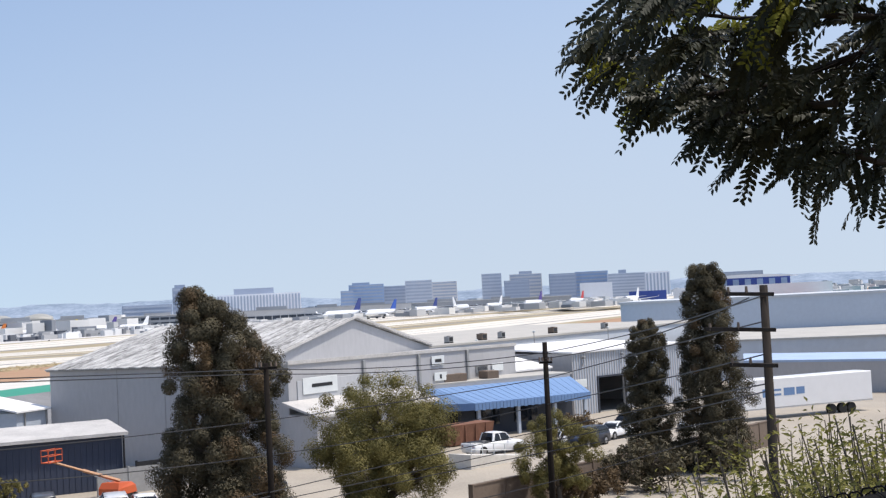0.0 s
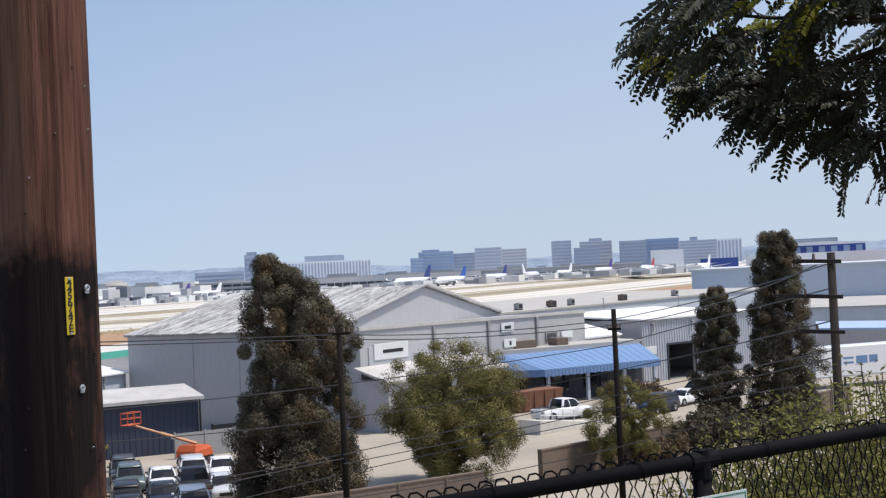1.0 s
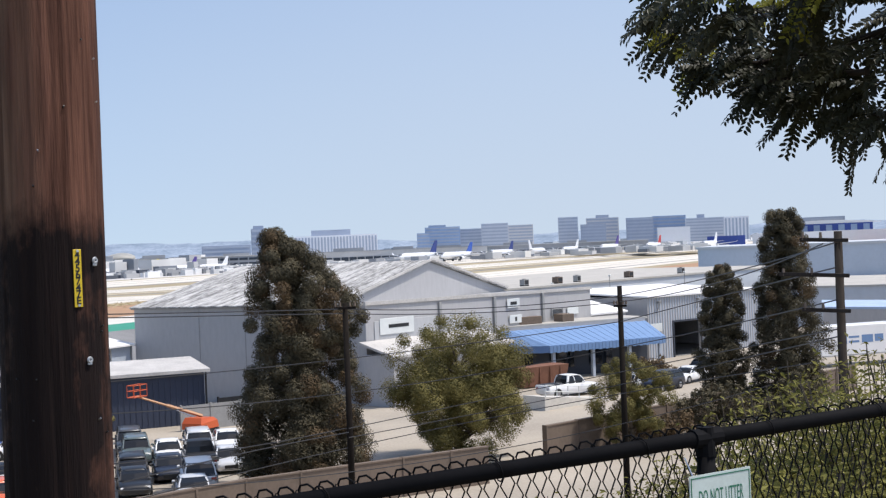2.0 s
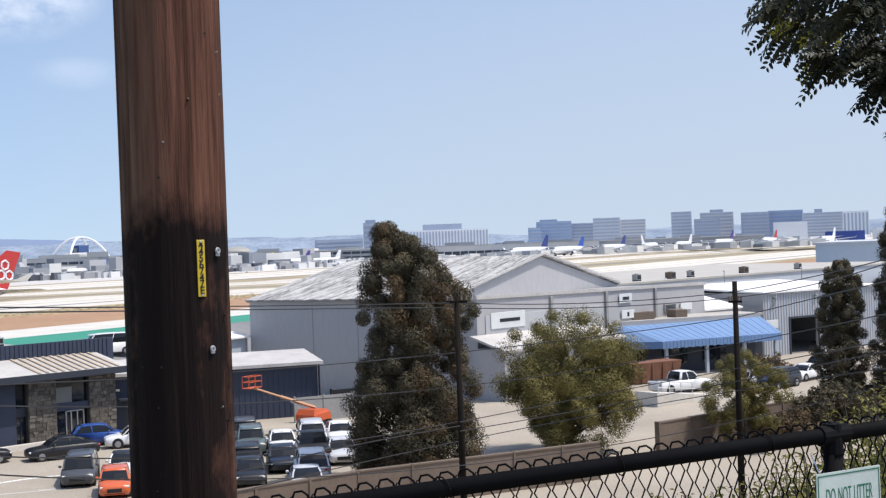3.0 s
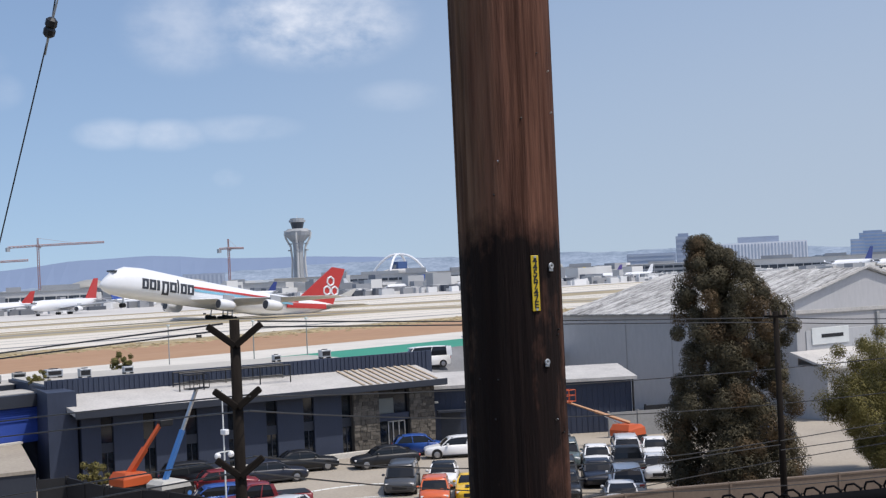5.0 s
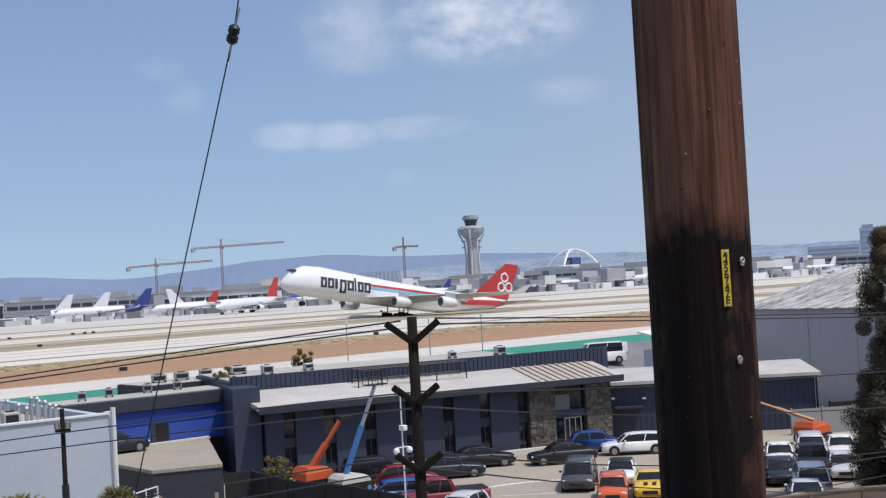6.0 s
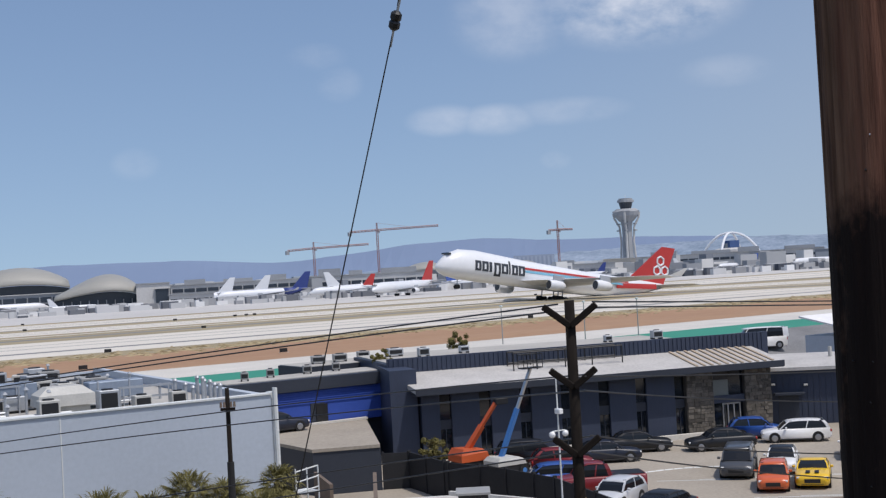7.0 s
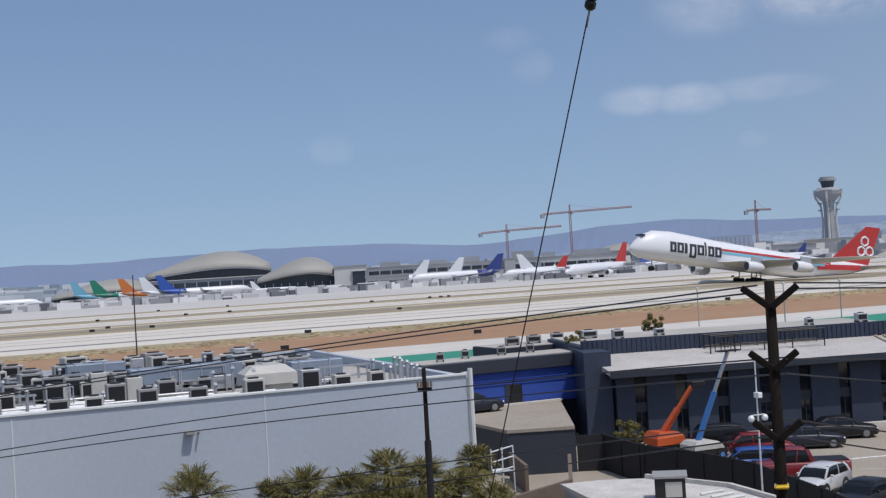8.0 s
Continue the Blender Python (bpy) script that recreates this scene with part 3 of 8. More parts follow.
def flat_block(name, label, plan, z0, z1, wall, roof, lip=0.25, category="building"):
    h = thing(name, label, category)
    bm = bmesh.new()
    prism(bm, plan, z0, z1)
    part("wall", bm, wall, h)
    cx, cy = sum(p[0] for p in plan) / len(plan), sum(p[1] for p in plan) / len(plan)
    big = [(cx + (x - cx) * 1.012, cy + (y - cy) * 1.012) for x, y in plan]
    bm = bmesh.new()
    prism(bm, big, z1, z1 + lip)
    part("roof", bm, roof, h)
    return h


M_PALEBLUE = mat("pale_blue_sheet", (0.36, 0.46, 0.62), 0.7, 0, 0.15, 0.3, 20)
M_PALEHALL = mat("pale_blue_hall", (0.47, 0.54, 0.62), 0.7, 0, 0.08, 0.05, 20)
M_PALEGREY = mat("pale_grey_wall", (0.50, 0.53, 0.56), 0.8, 0, 0.1, 0.05, 20)
flat_block("warehouse", "long pale grey flat-roofed warehouse", [(150, 66), (235, 46), (245, 86), (160, 96)], 0, 7.3, M_PALEGREY, M_GRAVEL)
flat_block("cargo_hall", "very long pale blue cargo hall", [polar(-75.1, 400), polar(-88, 405), polar(-88, 460), polar(-76.0, 460)], -2, 9.2, M_PALEHALL, M_PALEGREY, 0.7)
flat_block("depot", "white flat-roofed depot building", [polar(-78.0, 190), polar(-90, 190), polar(-90, 230), polar(-78.0, 230)], 0, 5.4, M_PALEGREY, M_GRAVEL)
flat_block("loading_shed", "pale shed with a light blue roof", [polar(-80.2, 168), polar(-88, 160), polar(-88, 175), polar(-80.2, 185)], 0, 3.6, M_HANGARWALL, M_PALEBLUE, 0.3)

# ---- dark blue office building ----
DA, DB = (71.0, 71.4), (45.0, 78.4)


def office():
    n = span(DA, DB)
    m = along(DB, DA)
    h = thing("office_building", "two-storey dark blue-grey office with stone entrance", "building", m)
    # s is counted from the entrance end
    wins = [7.3, 10.4, 13.3, 16.2, 19.3, 22.3, 25.2]

    def at(s):
        return n - s
    edges = [6.9]
    for w in wins:
        edges += [w - 0.42, w + 0.42]
    edges.append(n)
    for s0, s1 in zip(edges[::2], edges[1::2]):
        if s1 - s0 > 0.1:
            part("wall_panel", boxed(at(s1), at(s0), 0, 0.35, 0, 5.0, 0.01), M_DARKBLUE, h)
    for w in wins:
        part("window", boxed(at(w + 0.42), at(w - 0.42), 0.22, 0.3, 0.1, 4.9), M_GLASS, h)
        part("window_frame", boxed(at(w + 0.42), at(w - 0.42), 0.16, 0.21, 2.1, 2.75), M_NAVY, h)
        part("window_frame", boxed(at(w + 0.03), at(w - 0.03), 0.17, 0.21, 0.1, 2.1), M_NAVY, h)
    for s0, s1 in ((-0.1, 2.1), (4.7, 6.9)):
        w = part("stone_pier", boxed(at(s1), at(s0), -0.15, 0.35, 0, 5.0), M_MORTAR, h, "rough brown rubble stone")
        PIERS.append((h, w, at(s1), at(s0), 5.0))
    part("entrance_glass", boxed(at(4.7), at(2.1), 0.25, 0.3, 0, 2.2), M_GLASS, h)
    part("entrance_lintel", boxed(at(4.7), at(2.1), -0.05, 0.3, 2.2, 2.75), M_DARKBLUE, h)
    part("upper_window", boxed(at(3.3), at(2.1), 0.2, 0.3, 2.76, 4.95), M_GLASS, h)
    part("upper_panel", boxed(at(4.7), at(3.32), 0.12, 0.3, 2.76, 3.9), M_SIGNDUN, h, "dull grey-green panel")
    part("upper_panel", boxed(at(4.7), at(3.32), 0.12, 0.3, 3.93, 4.95), M_MORTAR, h)
    for s in (2.35, 2.85, 3.35, 3.75):
        part("door_post", boxed(at(s + 0.09), at(s), 0.16, 0.24, 0, 2.15), M_ALU, h, "aluminium door frame")
    part("door_rail", boxed(at(3.84), at(2.35), 0.16, 0.24, 2.06, 2.15), M_ALU, h)
    part("inner_wall", boxed(0, n, 0.36, 12, 0, 4.9), M_NAVY, h)
    # roof
    bm = bmesh.new()
    loft(bm, [[(-0.6, -1.1, 4.75), (-1.35, 3.6, 5.75), (-1.35, 3.6, 5.95), (-0.6, -1.1, 5.1)], [(n + 0.7, -1.1, 4.75), (n + 0.7, 3.6, 5.75), (n + 0.7, 3.6, 5.95), (n + 0.7, -1.1, 5.1)]])
    part("roof_slope", bm, M_ROOFWHITE, h, "white weathered sheet roof")
    for i in range(11):
        x = n - 0.2 - i * 0.62
        part("roof_batten", boxed(x, x + 0.2, -1.0, 3.5, 0, 0.07, m=Matrix.Translation((0, 0, 5.31)) @ pose(0, 0, 0, 10.6)), M_RUSTY, h)
    part("fascia", boxed(-0.65, n + 0.75, -1.2, -1.12, 4.66, 5.12), M_NAVY, h, "dark fascia board")
    part("soffit", boxed(-0.6, n + 0.7, -1.1, 0.4, 4.62, 4.74), M_NAVY, h)
    part("parapet", boxed(-1.4, n + 2.2, 3.62, 3.9, 0, 7.0), M_DARKBLUE, h, "blue-grey corrugated parapet")
    x = -1.3
    while x < n + 2.0:
        part("parapet_rib", boxed(x, x + 0.12, 3.56, 3.62, 5.6, 6.98), M_DARKBLUE, h)
        x += 0.36
    part("rear_block", boxed(-1.4, n - 3.4, 3.9, 15, 0, 6.6), M_DARKBLUE, h)
    part("rear_roof", boxed(-1.2, n - 3.6, 4.0, 14.8, 6.6, 6.7), M_GRAVEL, h)
    part("side_block", boxed(n - 3.38, n + 2.2, 3.92, 15, 0, 4.9), M_NAVY, h)
    # pipe frame on the roof
    bm = bmesh.new()
    for y in (1.8, 3.2):
        for z in (6.1, 6.9):
            tube(bm, (7.5, y, z), (16.0, y, z), 0.05, n=6)
        for x in (7.5, 9.3, 11.5, 13.6, 16.0):
            tube(bm, (x, y, 5.5), (x, y, 6.9), 0.05, n=6)
    part("roof_rack", bm, M_BLACK, h, "dark pipe rack on the roof")
    # left end wing
    bm = bmesh.new()
    prism(bm, [(43.1, 79.3), (44.95, 78.8), (48.0, 90.0), (47.2, 90.3)], 0, 6.4)
    w = part("end_wing", bm, M_DARKBLUE, h)
    w.matrix_basis = m.inverted()
    part("kerb_planter", boxed(5.5, n - 3.0, -1.4, -0.9, 0, 0.35), M_CONCRETE, h)
    return h


PIERS = []
M_SIGNDUN = mat("dun_panel", (0.19, 0.20, 0.18), 0.7, 0, 0.1, 1)
M_RUSTY = mat("rusty_batten", (0.42, 0.33, 0.24), 0.85, 0, 0.35, 1.2)
office()


def low_annex():
    a, b = (71.6, 73.2), (84.4, 62.4)
    n = span(a, b)
    m = along(a, b)
    h = thing("low_shed", "low blue-grey corrugated shed with a white roof", "building", m)
    part("wall", boxed(0, n, 0, 6, 0, 4.1), M_DARKBLUE, h)
    x = 0.1
    while x < n:
        part("rib", boxed(x, x + 0.1, -0.04, 0, 0, 4.1), M_DARKBLUE, h)
        x += 0.45
    bm = bmesh.new()
    loft(bm, [[(-0.3, -0.5, 4.1), (-0.3, 6.3, 4.75), (-0.3, 6.3, 4.9), (-0.3, -0.5, 4.35)], [(n + 0.4, -0.5, 4.1), (n + 0.4, 6.3, 4.75), (n + 0.4, 6.3, 4.9), (n + 0.4, -0.5, 4.35)]])
    part("roof", bm, M_ROOFWHITE, h, "white sheet-metal roof")
    part("door_hood", boxed(1.2, 3.4, -0.9, 0, 2.3, 2.45), M_NAVY, h)
    part("door", boxed(1.5, 3.0, -0.05, -0.01, 0, 2.2), M_NAVY, h)
    part("downpipe", tube(bmesh.new(), (n + 0.1, -0.15, 0), (n + 0.1, -0.15, 4.2), 0.08), M_BLACK, h)
    part("wall_lamp", boxed(1.0, 1.3, -0.3, 0, 3.0, 3.15, 0.03), M_HVACW, h)
    part("wall_lamp", boxed(3.4, 3.7, -0.3, 0, 2.9, 3.05, 0.03), M_HVACW, h)
    part("roof_vent", tube(bmesh.new(), (6, 4, 4.7), (6, 4, 5.5), 0.15), M_HVACW, h)


low_annex()

# ---- blue workshop with raised parking deck ----


DECK = [(33.4, 79.0), (33.5, 71.9), (37.4, 70.5), (43.5, 83.9), (33.6, 83.9)]


def workshop():
    h = thing("workshop", "workshop with a bright blue front and flat roof", "building")
    part("blue_wall", boxed(33.6, 45.3, 84.0, 84.4, 2.8, 5.2), M_BLUEWALL, h, "bright blue panelled front")
    z = 4.3
    while z < 5.2:
        part("slat", boxed(33.6, 45.2, 83.93, 83.995, z, z + 0.08), M_BLUEWALL, h)
        z += 0.15
    part("doorway", boxed(39.2, 40.3, 83.94, 83.995, 2.8, 4.3), M_NAVY, h)
    part("doorway", boxed(39.6, 40.5, 83.88, 83.93, 2.8, 4.2), M_BLACK, h)
    part("fascia", boxed(33.0, 45.6, 83.7, 84.5, 5.25, 6.1), M_NAVY, h, "dark roof edge band")
    part("body", boxed(33.0, 46.0, 84.5, 88.4, 0, 6.0), M_NAVY, h)
    part("roof", boxed(33.2, 45.9, 84.6, 88.2, 6.02, 6.15), M_GRAVEL, h, "pale flat roof")
    part("roof_block", boxed(42.2, 50, 91.0, 96.0, 0, 6.3), M_NAVY, h)
    part("roof_block_top", boxed(42.3, 49.9, 91.1, 95.9, 6.31, 6.36), M_GRAVEL, h)
    d = thing("parking_deck", "raised concrete parking deck with dark front wall", "deck")
    bm = bmesh.new()
    prism(bm, DECK, 2.6, 2.8)
    part("slab", bm, M_ASPHALT, d)
    bm = bmesh.new()
    prism(bm, [(x + 0.05, y + 0.06) for x, y in DECK[:3]] + [(43.4, 83.8), (33.8, 83.8)], 0, 2.59)
    part("dark_wall", bm, M_NAVY, d, "dark painted retaining wall")
    part("kerb", boxed(35, 43.4, 83.4, 83.85, 2.81, 2.95), M_CONCRETE, d)


workshop()

# ---- pale building with a crowded roof ----
WC, WL = (23.6, 54.8), (-14.0, 56.4)


def white_building():
    m = along(WL, WC)
    n = span(WL, WC)
    h = thing("pale_building", "large pale blue-grey windowless building with parapet roof", "building", m)
    part("front_wall", boxed(0, n, 0, 0.4, 0, 8.0), M_WHITEWALL, h)
    part("end_wall", boxed(n - 0.4, n, 0.4, 31, 0, 8.0), M_WHITEWALL, h)
    part("rear_wall", boxed(0, n, 31, 31.4, 0, 7.8), M_WHITEWALL, h)
    part("roof", boxed(0, n - 0.4, 0.4, 31, 7.3, 7.55), M_GRAVEL, h, "pale stained flat roof")
    part("coping", boxed(-0.1, n + 0.06, -0.08, 0.48, 8.0, 8.07), M_SIGNWHITE, h, "pale metal coping")
    for s in (n - 9.4, n - 19.8, n - 29.5):
        part("wall_joint", boxed(s, s + 0.05, -0.02, 0, 0, 7.9), M_SIGNWHITE, h)
    part("downpipe", tube(bmesh.new(), (n + 0.16, -0.1, 0.2), (n + 0.16, -0.1, 8.3), 0.12), M_SIGNWHITE, h)
    part("corner_trim", boxed(n + 0.0, n + 0.3, 0.2, 0.6, 0, 8.1), M_SIGNWHITE, h)
    wl = part("wall_lamp", boxed(n - 12.9, n - 12.5, -0.4, -0.02, 6.55, 6.75, 0.04), M_HVAC, h, "small wall floodlight")
    part("lamp_bracket", tube(bmesh.new(), (n - 12.3, -0.35, 6.7), (n - 12.3, 0, 6.6), 0.05), M_HVAC, h)
    return h, m, n


WB, WM, WN = white_building()

# ---- trees ----


def tree_crown(seed, clumps, leaves, size, spread, flat=1.0):
    """Many small leaf blades in clumps: clumps is a list of (x, y, z, radius)."""
    rnd = random.Random(seed)
    verts, faces = [], []
    for cx, cy, cz, r in clumps:
        for _ in range(leaves):
            while True:
                d = Vector((rnd.uniform(-1, 1), rnd.uniform(-1, 1), rnd.uniform(-1, 1)))
                if 0.3 < d.length < 1:
                    break
            p = Vector((cx, cy, cz)) + Vector((d.x * r, d.y * r, d.z * r * flat))
            out = (d.normalized() + Vector((rnd.uniform(-0.4, 0.4), rnd.uniform(-0.4, 0.4), rnd.uniform(-0.25, 0.5)))).normalized()
            q = out.to_track_quat("Z", "Y").to_matrix() @ Euler((0, 0, rnd.uniform(0, 6.3))).to_matrix()
            w, ln = size * rnd.uniform(0.35, 0.6), size * rnd.uniform(0.8, 1.4)
            b = len(verts)
            for u, v, k in ((-0.5, 0, 0), (0, -0.6, 0.08), (0.5, 0, 0), (0, 0.6, 0.08)):
                verts.append(tuple(p + q @ Vector((u * w, v * ln, k * size))))
            faces.append((b, b + 1, b + 2, b + 3))
    me = bpy.data.meshes.new("crown")
    me.from_pydata(verts, [], faces)
    return me


def crown_part(name, me, material, parent, label=""):
    me.materials.append(material)
    ob = new(name, me)
    ob.parent = parent
    if label:
        tagged(ob, label)
    return ob


def trunk_part(parent, h, r, seed, limbs, material=None):
    bm = bmesh.new()
    rnd = random.Random(seed)
    last = Vector((0, 0, 0))
    pts = [Vector((0.25 * noise.noise((seed, i * 0.7, 0)) * i, 0.25 * noise.noise((seed, 5, i * 0.7)) * i, h * i / 6)) for i in range(7)]
    for i, (a, b) in enumerate(zip(pts, pts[1:])):
        tube(bm, a, b, r * (1 - i / 7.5), r * (1 - (i + 1) / 7.5), 10)
    for x, y, z in limbs:
        t = min(0.9, max(0.15, (z - math.hypot(x, y) * 0.6) / h))
        k = t * 6
        s = pts[int(k)].lerp(pts[min(6, int(k) + 1)], k - int(k))
        mid = s.lerp(Vector((x, y, z)), 0.5) + Vector((0, 0, 0.15))
        tube(bm, s, mid, r * 0.3, r * 0.2, 6)
        tube(bm, mid, (x, y, z), r * 0.2, r * 0.07, 6)
    part("trunk", bm, material or M_BARK, parent)


def conifer(name, label, at, h, wide, seed, low=0.6, dry=0.0, clumps=150, leaves=70, leaf=0.34, blunt=0.25, form=None, puff=(0.07, 0.14)):
    """Columnar evergreen with an uneven, lumpy outline. form: heights (0 to 1), half-widths and sideways offsets in metres."""
    rnd = random.Random(seed)
    o = thing(name, label, "tree", pose(at[0], at[1], 0))
    cl, cd = [], []
    for i in range(clumps):
        t = ((i + rnd.random()) / clumps) ** 1.15
        z = low + (h - low) * t
        env = wide * 0.5 * (blunt + (1 - blunt) * (1 - t) ** 0.55) * (0.82 + 0.18 * min(1, t * 4)) * (1 + 0.26 * noise.noise((t * 6.5, seed, 0)))
        a = i * 2.4 + rnd.uniform(-0.6, 0.6)
        off = 0.0
        if form:
            env = float(np.interp(t, form[0], form[1])) * (1 + 0.14 * noise.noise((t * 9, seed, 0)))
            off = float(np.interp(t, form[0], form[2]))
        rr = env * (math.sqrt(rnd.uniform(0.45, 1.0)) if i % 3 else rnd.uniform(0, 0.5)) * (1 + (0.22 if form else 0.42) * noise.noise((math.cos(a) * 1.6 + seed, math.sin(a) * 1.6, z * 0.6)))
        if form:
            rr = min(rr, env * 1.04)
        c = (math.cos(a) * rr + off * 0.56, math.sin(a) * rr - off * 0.83, z, wide * rnd.uniform(*puff) * (1.1 - 0.35 * t))
        (cd if rnd.random() < dry else cl).append(c)
    trunk_part(o, h * 0.95, wide * 0.045, seed, [c[:3] for c in cl[::6]])
    crown_part("crown", tree_crown(seed, cl, leaves, leaf, 1), M_LEAF_CONIFER, o)
    if cd:
        crown_part("dry_foliage", tree_crown(seed + 1, cd, leaves, leaf, 1), M_LEAF_DRY, o, "browned dry foliage")
    return o


def broad_tree(name, label, at, h, wide, seed, trunk_h, clumps=130, leaves=70, leaf=0.3, material=None):
    rnd = random.Random(seed)
    o = thing(name, label, "tree", pose(at[0], at[1], 0))
    cl = []
    for i in range(clumps):
        a, u = rnd.uniform(0, 2 * math.pi), rnd.uniform(-1, 1)
        s = math.sqrt(1 - u * u)
        rad = (rnd.uniform(0.62, 1.0) if i % 4 else rnd.uniform(0.1, 0.6)) * (1 + 0.5 * noise.noise((math.cos(a) * s * 1.6 + seed, math.sin(a) * s * 1.6, u * 1.6)))
        rad = min(rad, 1.1)
        x, y = math.cos(a) * s * rad * wide / 2, math.sin(a) * s * rad * wide / 2
        z = (h + trunk_h) / 2 + u * rad * (h - trunk_h) / 2
        cl.append((x, y, z, wide * rnd.uniform(0.055, 0.115)))
    trunk_part(o, h * 0.75, wide * 0.035, seed, [c[:3] for c in cl[::5]])
    crown_part("crown", tree_crown(seed, cl, leaves, leaf, 1), material or M_LEAF_TREE, o)
    return o


conifer("evergreen_tree", "tall shaggy evergreen with browned tips behind a wall", (62.0, 39.3), 14.2, 8.0, 11, 0.3, 0.26, 330, 780, 0.12, 0.22,
        ((0, 0.12, 0.3, 0.45, 0.6, 0.66, 0.74, 0.82, 0.9, 0.96, 1.0), (3.0, 3.5, 3.5, 3.1, 2.9, 3.2, 3.1, 2.3, 1.6, 0.9, 0.35), (0.1, 0.1, 0.1, 0.2, 0.3, 0.5, 0.4, 0.0, -0.3, -0.8, -1.2)), (0.065, 0.115))
broad_tree("shade_tree", "spreading broad-leaved tree beside a driveway", (73.3, 35.0), 8.3, 8.4, 23, 0.3, 260, 640, 0.105)
broad_tree("small_tree", "small broad-leaved tree beside a low wall", (77.6, 25.2), 5.9, 4.9, 29, 0.2, 130, 480, 0.095)
conifer("cypress", "tall dark evergreen tree", (96.0, 19.2), 14.7, 5.6, 37, 0.3, 0.04, 330, 430, 0.125, 0.3, None, (0.075, 0.15))
conifer("cypress", "shorter dark evergreen tree", (94.0, 23.4), 10.9, 4.0, 41, 0.3, 0.03, 260, 330, 0.125, 0.34, None, (0.08, 0.16))

# ---- the pole close by ----
POLE = (3.06, 2.71)


def pole_material():
    """Old pole wood: grain along the pole, reddish wear, and a charred, tarred stretch with a ragged upper edge."""
    m = mat("old_pole_wood", (0.16, 0.075, 0.050), 0.85, 0, 0.4, 6.0, 6, 0.03, spec=0.12, sharp=0.26, squash=(1.6, 1.6, 0.075), tint=(0.045, 0.020, 0.014))
    t = m.node_tree
    p = t.nodes["Principled BSDF"]
    src = p.inputs["Base Color"].links[0].from_socket
    co = t.nodes.new("ShaderNodeTexCoord")
    sep = t.nodes.new("ShaderNodeSeparateXYZ")
    t.links.new(co.outputs["Object"], sep.inputs[0])
    # paler grey-brown streaks mixed in towards one side
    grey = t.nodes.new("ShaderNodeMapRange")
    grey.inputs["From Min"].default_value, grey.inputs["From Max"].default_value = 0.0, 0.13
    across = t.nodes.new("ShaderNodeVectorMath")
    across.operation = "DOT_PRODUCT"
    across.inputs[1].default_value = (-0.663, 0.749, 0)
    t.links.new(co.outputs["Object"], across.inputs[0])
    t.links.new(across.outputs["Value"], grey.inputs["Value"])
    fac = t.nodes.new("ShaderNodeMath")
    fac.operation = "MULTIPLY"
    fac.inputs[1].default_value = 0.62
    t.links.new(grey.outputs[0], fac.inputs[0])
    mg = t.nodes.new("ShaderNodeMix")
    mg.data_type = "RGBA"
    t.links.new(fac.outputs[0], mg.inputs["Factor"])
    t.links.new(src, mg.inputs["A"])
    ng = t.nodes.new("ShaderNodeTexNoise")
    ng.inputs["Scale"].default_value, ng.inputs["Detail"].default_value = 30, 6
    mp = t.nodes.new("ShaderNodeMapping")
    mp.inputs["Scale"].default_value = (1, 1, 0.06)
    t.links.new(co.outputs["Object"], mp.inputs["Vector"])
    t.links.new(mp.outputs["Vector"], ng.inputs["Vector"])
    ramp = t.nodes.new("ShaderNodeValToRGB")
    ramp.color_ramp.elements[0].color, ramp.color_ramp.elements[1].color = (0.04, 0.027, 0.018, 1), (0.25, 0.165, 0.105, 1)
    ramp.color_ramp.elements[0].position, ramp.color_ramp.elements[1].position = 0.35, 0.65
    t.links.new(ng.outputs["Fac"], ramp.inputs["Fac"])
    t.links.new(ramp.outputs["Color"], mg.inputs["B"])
    # char
    n1 = t.nodes.new("ShaderNodeTexNoise")
    n1.inputs["Scale"].default_value, n1.inputs["Detail"].default_value = 9, 10
    n1.inputs["Roughness"].default_value = 0.65
    mp2 = t.nodes.new("ShaderNodeMapping")
    mp2.inputs["Scale"].default_value = (1, 1, 0.55)
    t.links.new(co.outputs["Object"], mp2.inputs["Vector"])
    t.links.new(mp2.outputs["Vector"], n1.inputs["Vector"])
    z = t.nodes.new("ShaderNodeMapRange")
    z.inputs["From Min"].default_value, z.inputs["From Max"].default_value = 13.52, 13.24
    z.inputs["To Min"].default_value, z.inputs["To Max"].default_value = -0.42, 0.33
    t.links.new(sep.outputs["Z"], z.inputs["Value"])
    # the tar lies thickest down the middle and thins towards both flanks
    off = t.nodes.new("ShaderNodeMath")
    off.operation = "SUBTRACT"
    off.inputs[1].default_value = 0.025
    t.links.new(across.outputs["Value"], off.inputs[0])
    sq = t.nodes.new("ShaderNodeMath")
    sq.operation = "MULTIPLY"
    t.links.new(off.outputs[0], sq.inputs[0])
    t.links.new(off.outputs[0], sq.inputs[1])
    side = t.nodes.new("ShaderNodeMath")
    side.operation = "MULTIPLY_ADD"
    side.inputs[1].default_value = -7.5
    t.links.new(sq.outputs[0], side.inputs[0])
    t.links.new(z.outputs[0], side.inputs[2])
    streak = t.nodes.new("ShaderNodeMath")
    streak.operation = "MULTIPLY_ADD"
    streak.inputs[1].default_value = 0.22
    t.links.new(ng.outputs["Fac"], streak.inputs[0])
    t.links.new(side.outputs[0], streak.inputs[2])
    ad = t.nodes.new("ShaderNodeMath")
    ad.operation = "ADD"
    t.links.new(streak.outputs[0], ad.inputs[0])
    t.links.new(n1.outputs["Fac"], ad.inputs[1])
    cut = t.nodes.new("ShaderNodeMapRange")
    cut.inputs["From Min"].default_value, cut.inputs["From Max"].default_value = 0.50, 0.80
